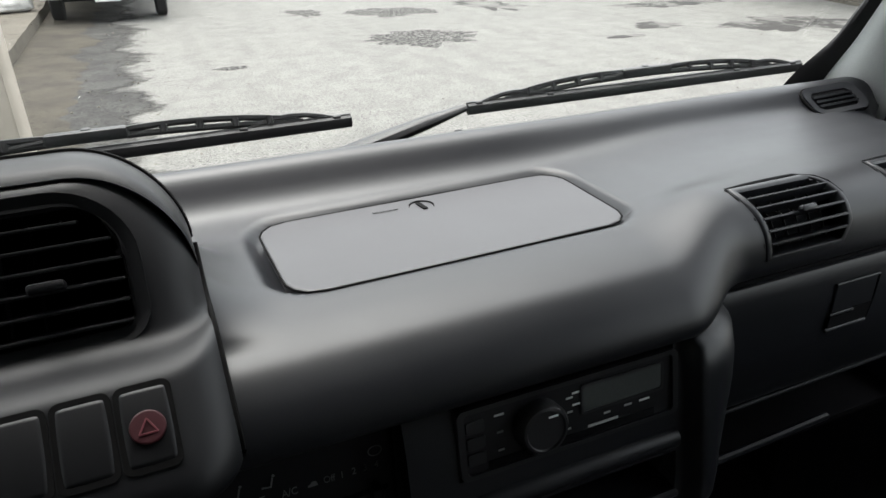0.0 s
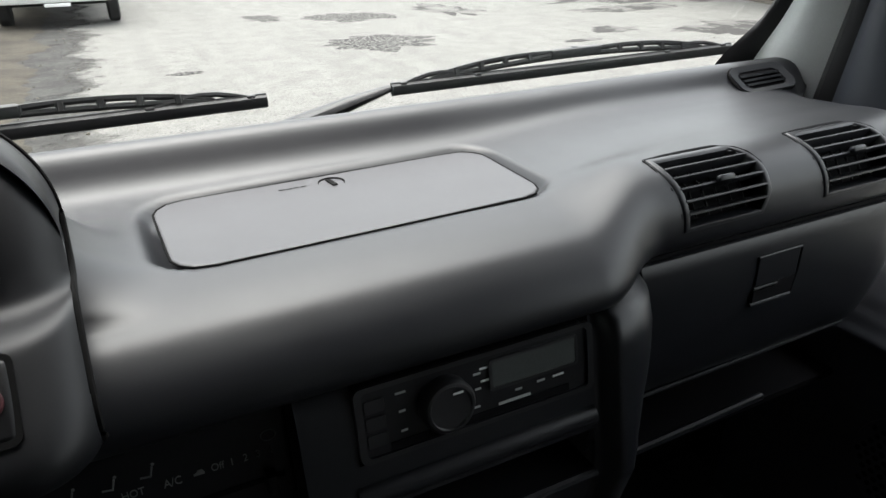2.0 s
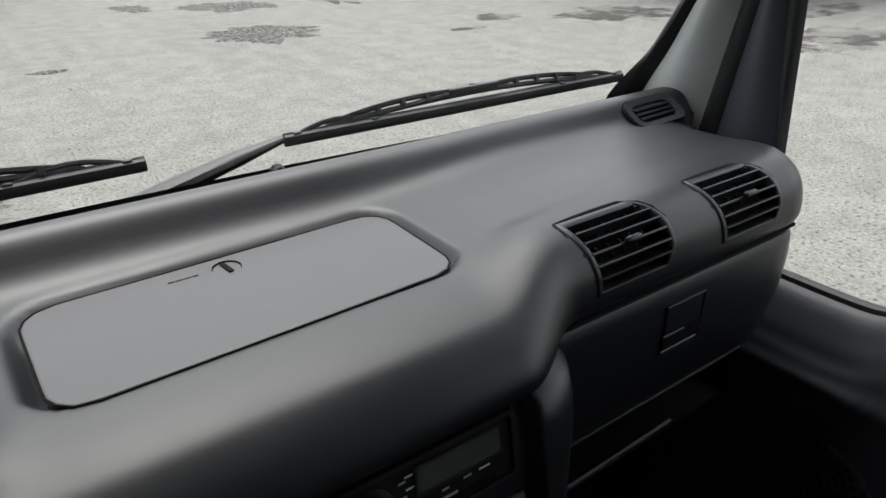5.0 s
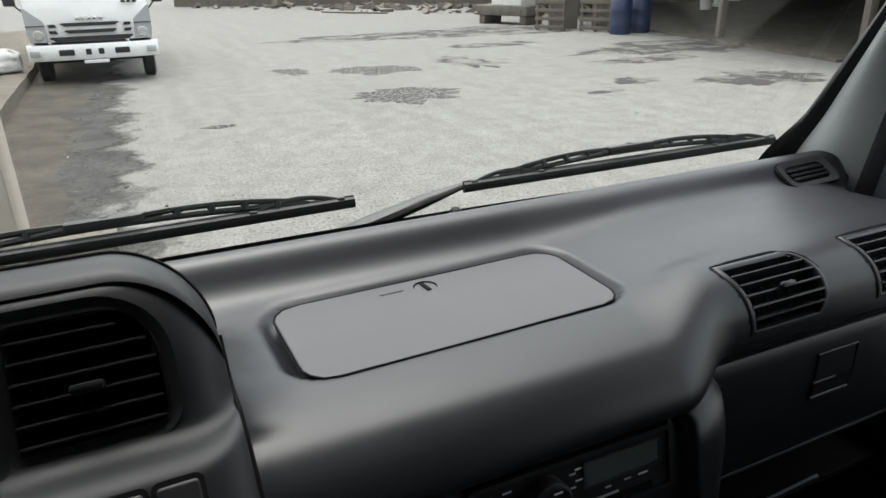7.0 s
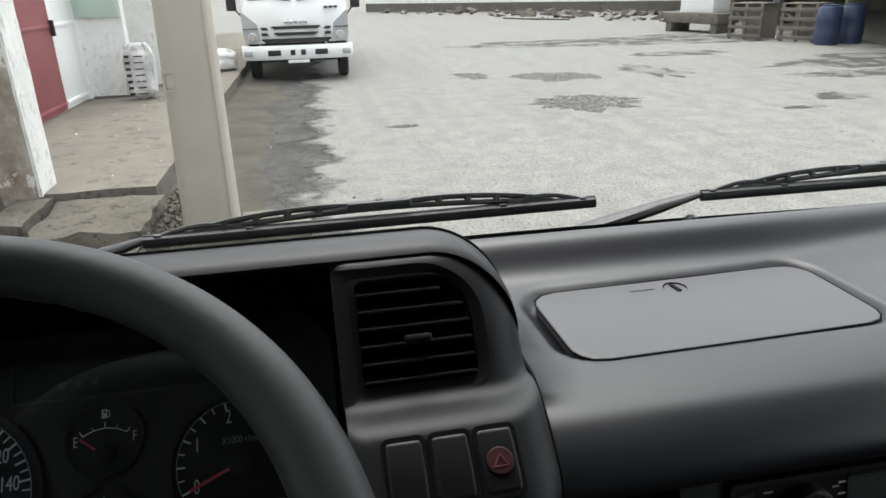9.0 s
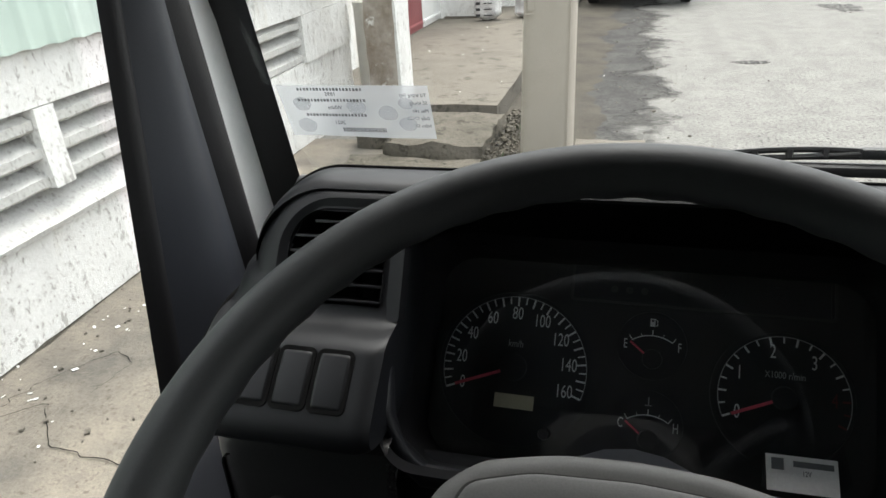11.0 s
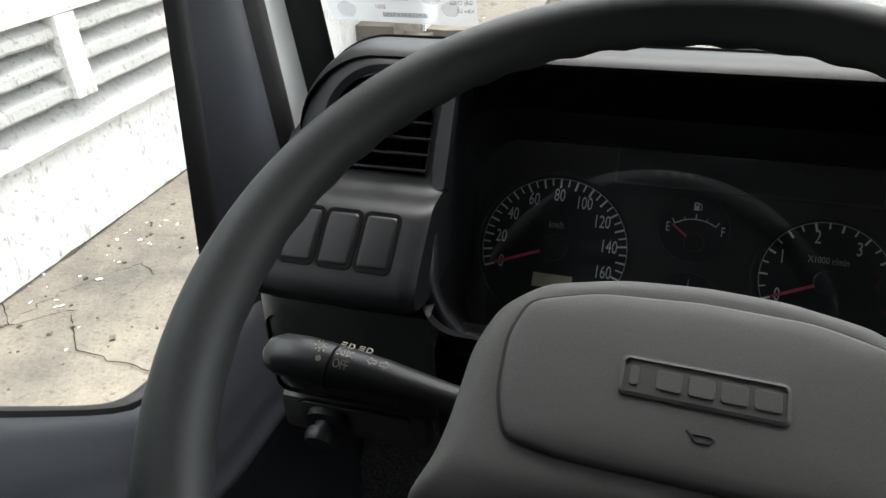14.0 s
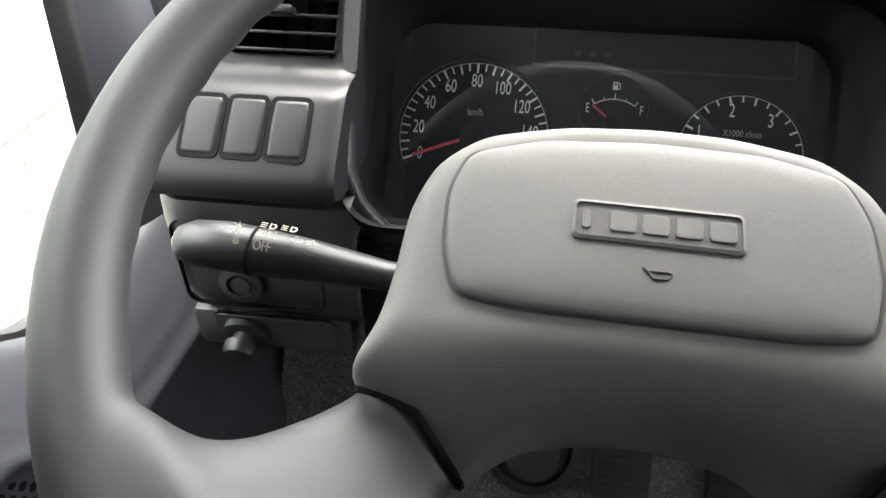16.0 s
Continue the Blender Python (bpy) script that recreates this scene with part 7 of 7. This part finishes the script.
# two broad spokes, each parted from the hub by a dark seam, that sweep from the hub's shoulders down to the rim
for s in (-1, 1):
    upper = smooth_line([(0.100, -0.060), (0.108, -0.073), (0.123, -0.0865), (0.137, -0.098), (0.149, -0.1025), (0.162, -0.099), (0.173, -0.090), (0.182, -0.078)], 22, 1)
    lower = smooth_line([(0.064, -0.100), (0.071, -0.109), (0.076, -0.135), (0.086, -0.160), (0.098, -0.172), (0.106, -0.176), (0.112, -0.180)], 22, 1)
    rows = []
    for q, (a, b) in enumerate(zip(upper, lower)):
        t = q / 21
        mid, arm = (a + b) / 2, (a - b) / 2
        zc = -0.046 + 0.046 * sstep(0.06, 0.95, t)
        thick = 0.013 + 0.0012 * sstep(0.6, 1.0, t)
        row = []
        for k in range(24):
            c, w = math.cos(2 * math.pi * k / 24), math.sin(2 * math.pi * k / 24)
            e = 0.75 + 0.25 * sstep(0.6, 0.95, t)
            c, w = math.copysign(abs(c) ** e, c), math.copysign(abs(w) ** e, w)
            p = mid + arm * c
            k2 = sstep(0.75, 1.0, t)
            p = p * (1 - k2) + p / np.hypot(*p) * 0.2105 * k2
            row.append(WM @ Vector((s * p[0], p[1], zc + thick * w - 0.006 * (c < 0) * abs(c) * (1 - t))))
        rows.append(row)
    capped(rim_mould, rows)
    seam, up = [], (WM.to_3x3() @ Vector((0, 0, 1))).normalized()
    for k in range(13):
        for q in range(168, 0, -1):
            p = rows[q // 8][k].lerp(rows[min(21, q // 8 + 1)][k], q % 8 / 8)
            if hub_tree.ray_cast(p + up * 0.15, -up, 0.15)[0]:
                seam.append(p)
                break
        else:
            seam.append(rows[0][k] - up * 0.0005)
    part("spoke_seam", tubed(seam, 0.0021, 6), GROOVE, wheel)

rim = part("rim", rim_mould, WHEEL, wheel, "dark grey grained rim with two broad spokes", smooth=80)
skin = rim.modifiers.new("one_skin", "REMESH")
skin.mode, skin.voxel_size, skin.use_smooth_shade = "VOXEL", 0.0026, True
ease = rim.modifiers.new("eased_joints", "SMOOTH")
ease.factor, ease.iterations = 0.5, 14

# ---- pedals and floor below the wheel ----
def pedal(x, y, z, w, h, label):
    t = thing("pedal", (x, y, z - 0.12), label, "pedal", group="pedals")
    m = pose(x, y, z, 52, 0, 0)
    part("pad", plate(outline(w, h, 0.008), 0.014, m, 0.003), RUBBER, t)
    for k in range(7):
        part("rib", boxed((w * 0.86, h * 0.06, 0.003), m @ pose(0, (k - 3) * h * 0.125, 0.001), 0.001), VENT, t)
    part("arm", tubed([m @ Vector((0, 0, -0.012)), (x, y + 0.06, z + 0.02), (x, y + 0.16, z + 0.20)], 0.008, 8), VENT, t)


pedal(-0.497, 0.55, 0.80, 0.085, 0.085, "black ribbed rubber clutch pedal")
pedal(-0.206, 0.55, 0.80, 0.085, 0.085, "black ribbed rubber brake pedal")
pedal(-0.05, 0.56, 0.79, 0.06, 0.14, "black rubber accelerator pedal")
boot = solo("column_boot", lathe([(0.075, -0.01), (0.075, 0.012), (0.066, 0.018), (0.060, 0.018), (0.056, 0.01), (0.05, 0.03), (0.04, 0.05)], pose(-0.34, 0.58, 0.80, 55, 0, 0), 32), RUBBER, "black rubber boot round the steering shaft", "boot")
bm = bmesh.new()
grid(bm, [[(x, y, z + 0.006 * noise.noise((x * 9, y * 9, 1))) for x in np.linspace(-0.76, 0.40, 40)] for y, z in ((-0.2, 0.725), (0.2, 0.725), (0.42, 0.727), (0.52, 0.735), (0.58, 0.755), (0.64, 0.80), (0.70, 0.88), (0.76, 0.98), (0.79, 1.08))])
solo("floor_carpet", bm, CARPET, "grey speckled carpet mat on the cab floor", "carpet")

# ---- paper on the windscreen ----
def screen_m(x, z):
    y = glass_y(x, z) - 0.003
    return facing((x, y, z), (1, 0.02, 0), (0, -0.42, 1))


m = screen_m(-0.661, 1.554)
sheet = thing("paper_label", (-0.661, glass_y(-0.661, 1.54), 1.54), "translucent white printed label stuck inside the windscreen", "label")
bm = bmesh.new()
grid(bm, [[m @ Vector((x, y, 0.0004 + 0.0012 * math.sin(x * 30) * (0.5 - y / 0.08))) for x in np.linspace(-0.093, 0.093, 25)] for y in (-0.038, 0.0, 0.038)])
part("sheet", bm, THIN_PAPER, sheet)
for x, y, w in ((-0.024, 0.0335, 0.086), (-0.025, 0.018, 0.090), (-0.025, -0.0035, 0.080)):
    for k in range(int(w / 0.0041)):
        part("text_bar", boxed((0.0029 - 0.0008 * (k % 3 == 1), 0.0038, 0.0003), m @ pose(x - w / 2 + (k + 0.5) * 0.0041, y, 0.0022)), LABEL_INK, sheet)
for words, x, y in (("1895", -0.026, 0.0265), ("White", -0.025, 0.0075), ("2021", -0.024, -0.0150)):
    lettering(words, 0.0056, m @ pose(x, y, 0.0022), LABEL_INK, sheet, -0.9, "label_lettering")
for k, words in enumerate(("Tự trọng (kg)", "Số khung", "Màu sơn", "Giấy CNCL", "Năm SX")):
    lettering(words, 0.0048, m @ pose(0.090, 0.026 - k * 0.0110, 0.0022), LABEL_INK, sheet, -0.85, "side_lettering", align="LEFT")
for x, y, d in ((-0.068, -0.020, 0.012), (-0.066, 0.012, 0.011), (0.002, 0.008, 0.012), (0.040, 0.000, 0.012), (0.062, -0.016, 0.011), (0.064, 0.014, 0.009)):
    part("stamp", plate([(d * (1 + 0.05 * math.sin(3 * a + x * 90)) * math.cos(a), d * 0.9 * (1 + 0.03 * math.sin(5 * a)) * math.sin(a)) for a in np.linspace(0, 6.283, 49)[:-1]], 0.0003, m @ pose(x, y, 0.0020)), STAMP, sheet)
for k in range(36):
    part("barcode_bar", boxed((0.0008 if k % 3 else 0.0012, 0.0062, 0.0004), m @ pose(-0.022 + k * 0.00155, -0.0255, 0.0022)), LABEL_INK, sheet)
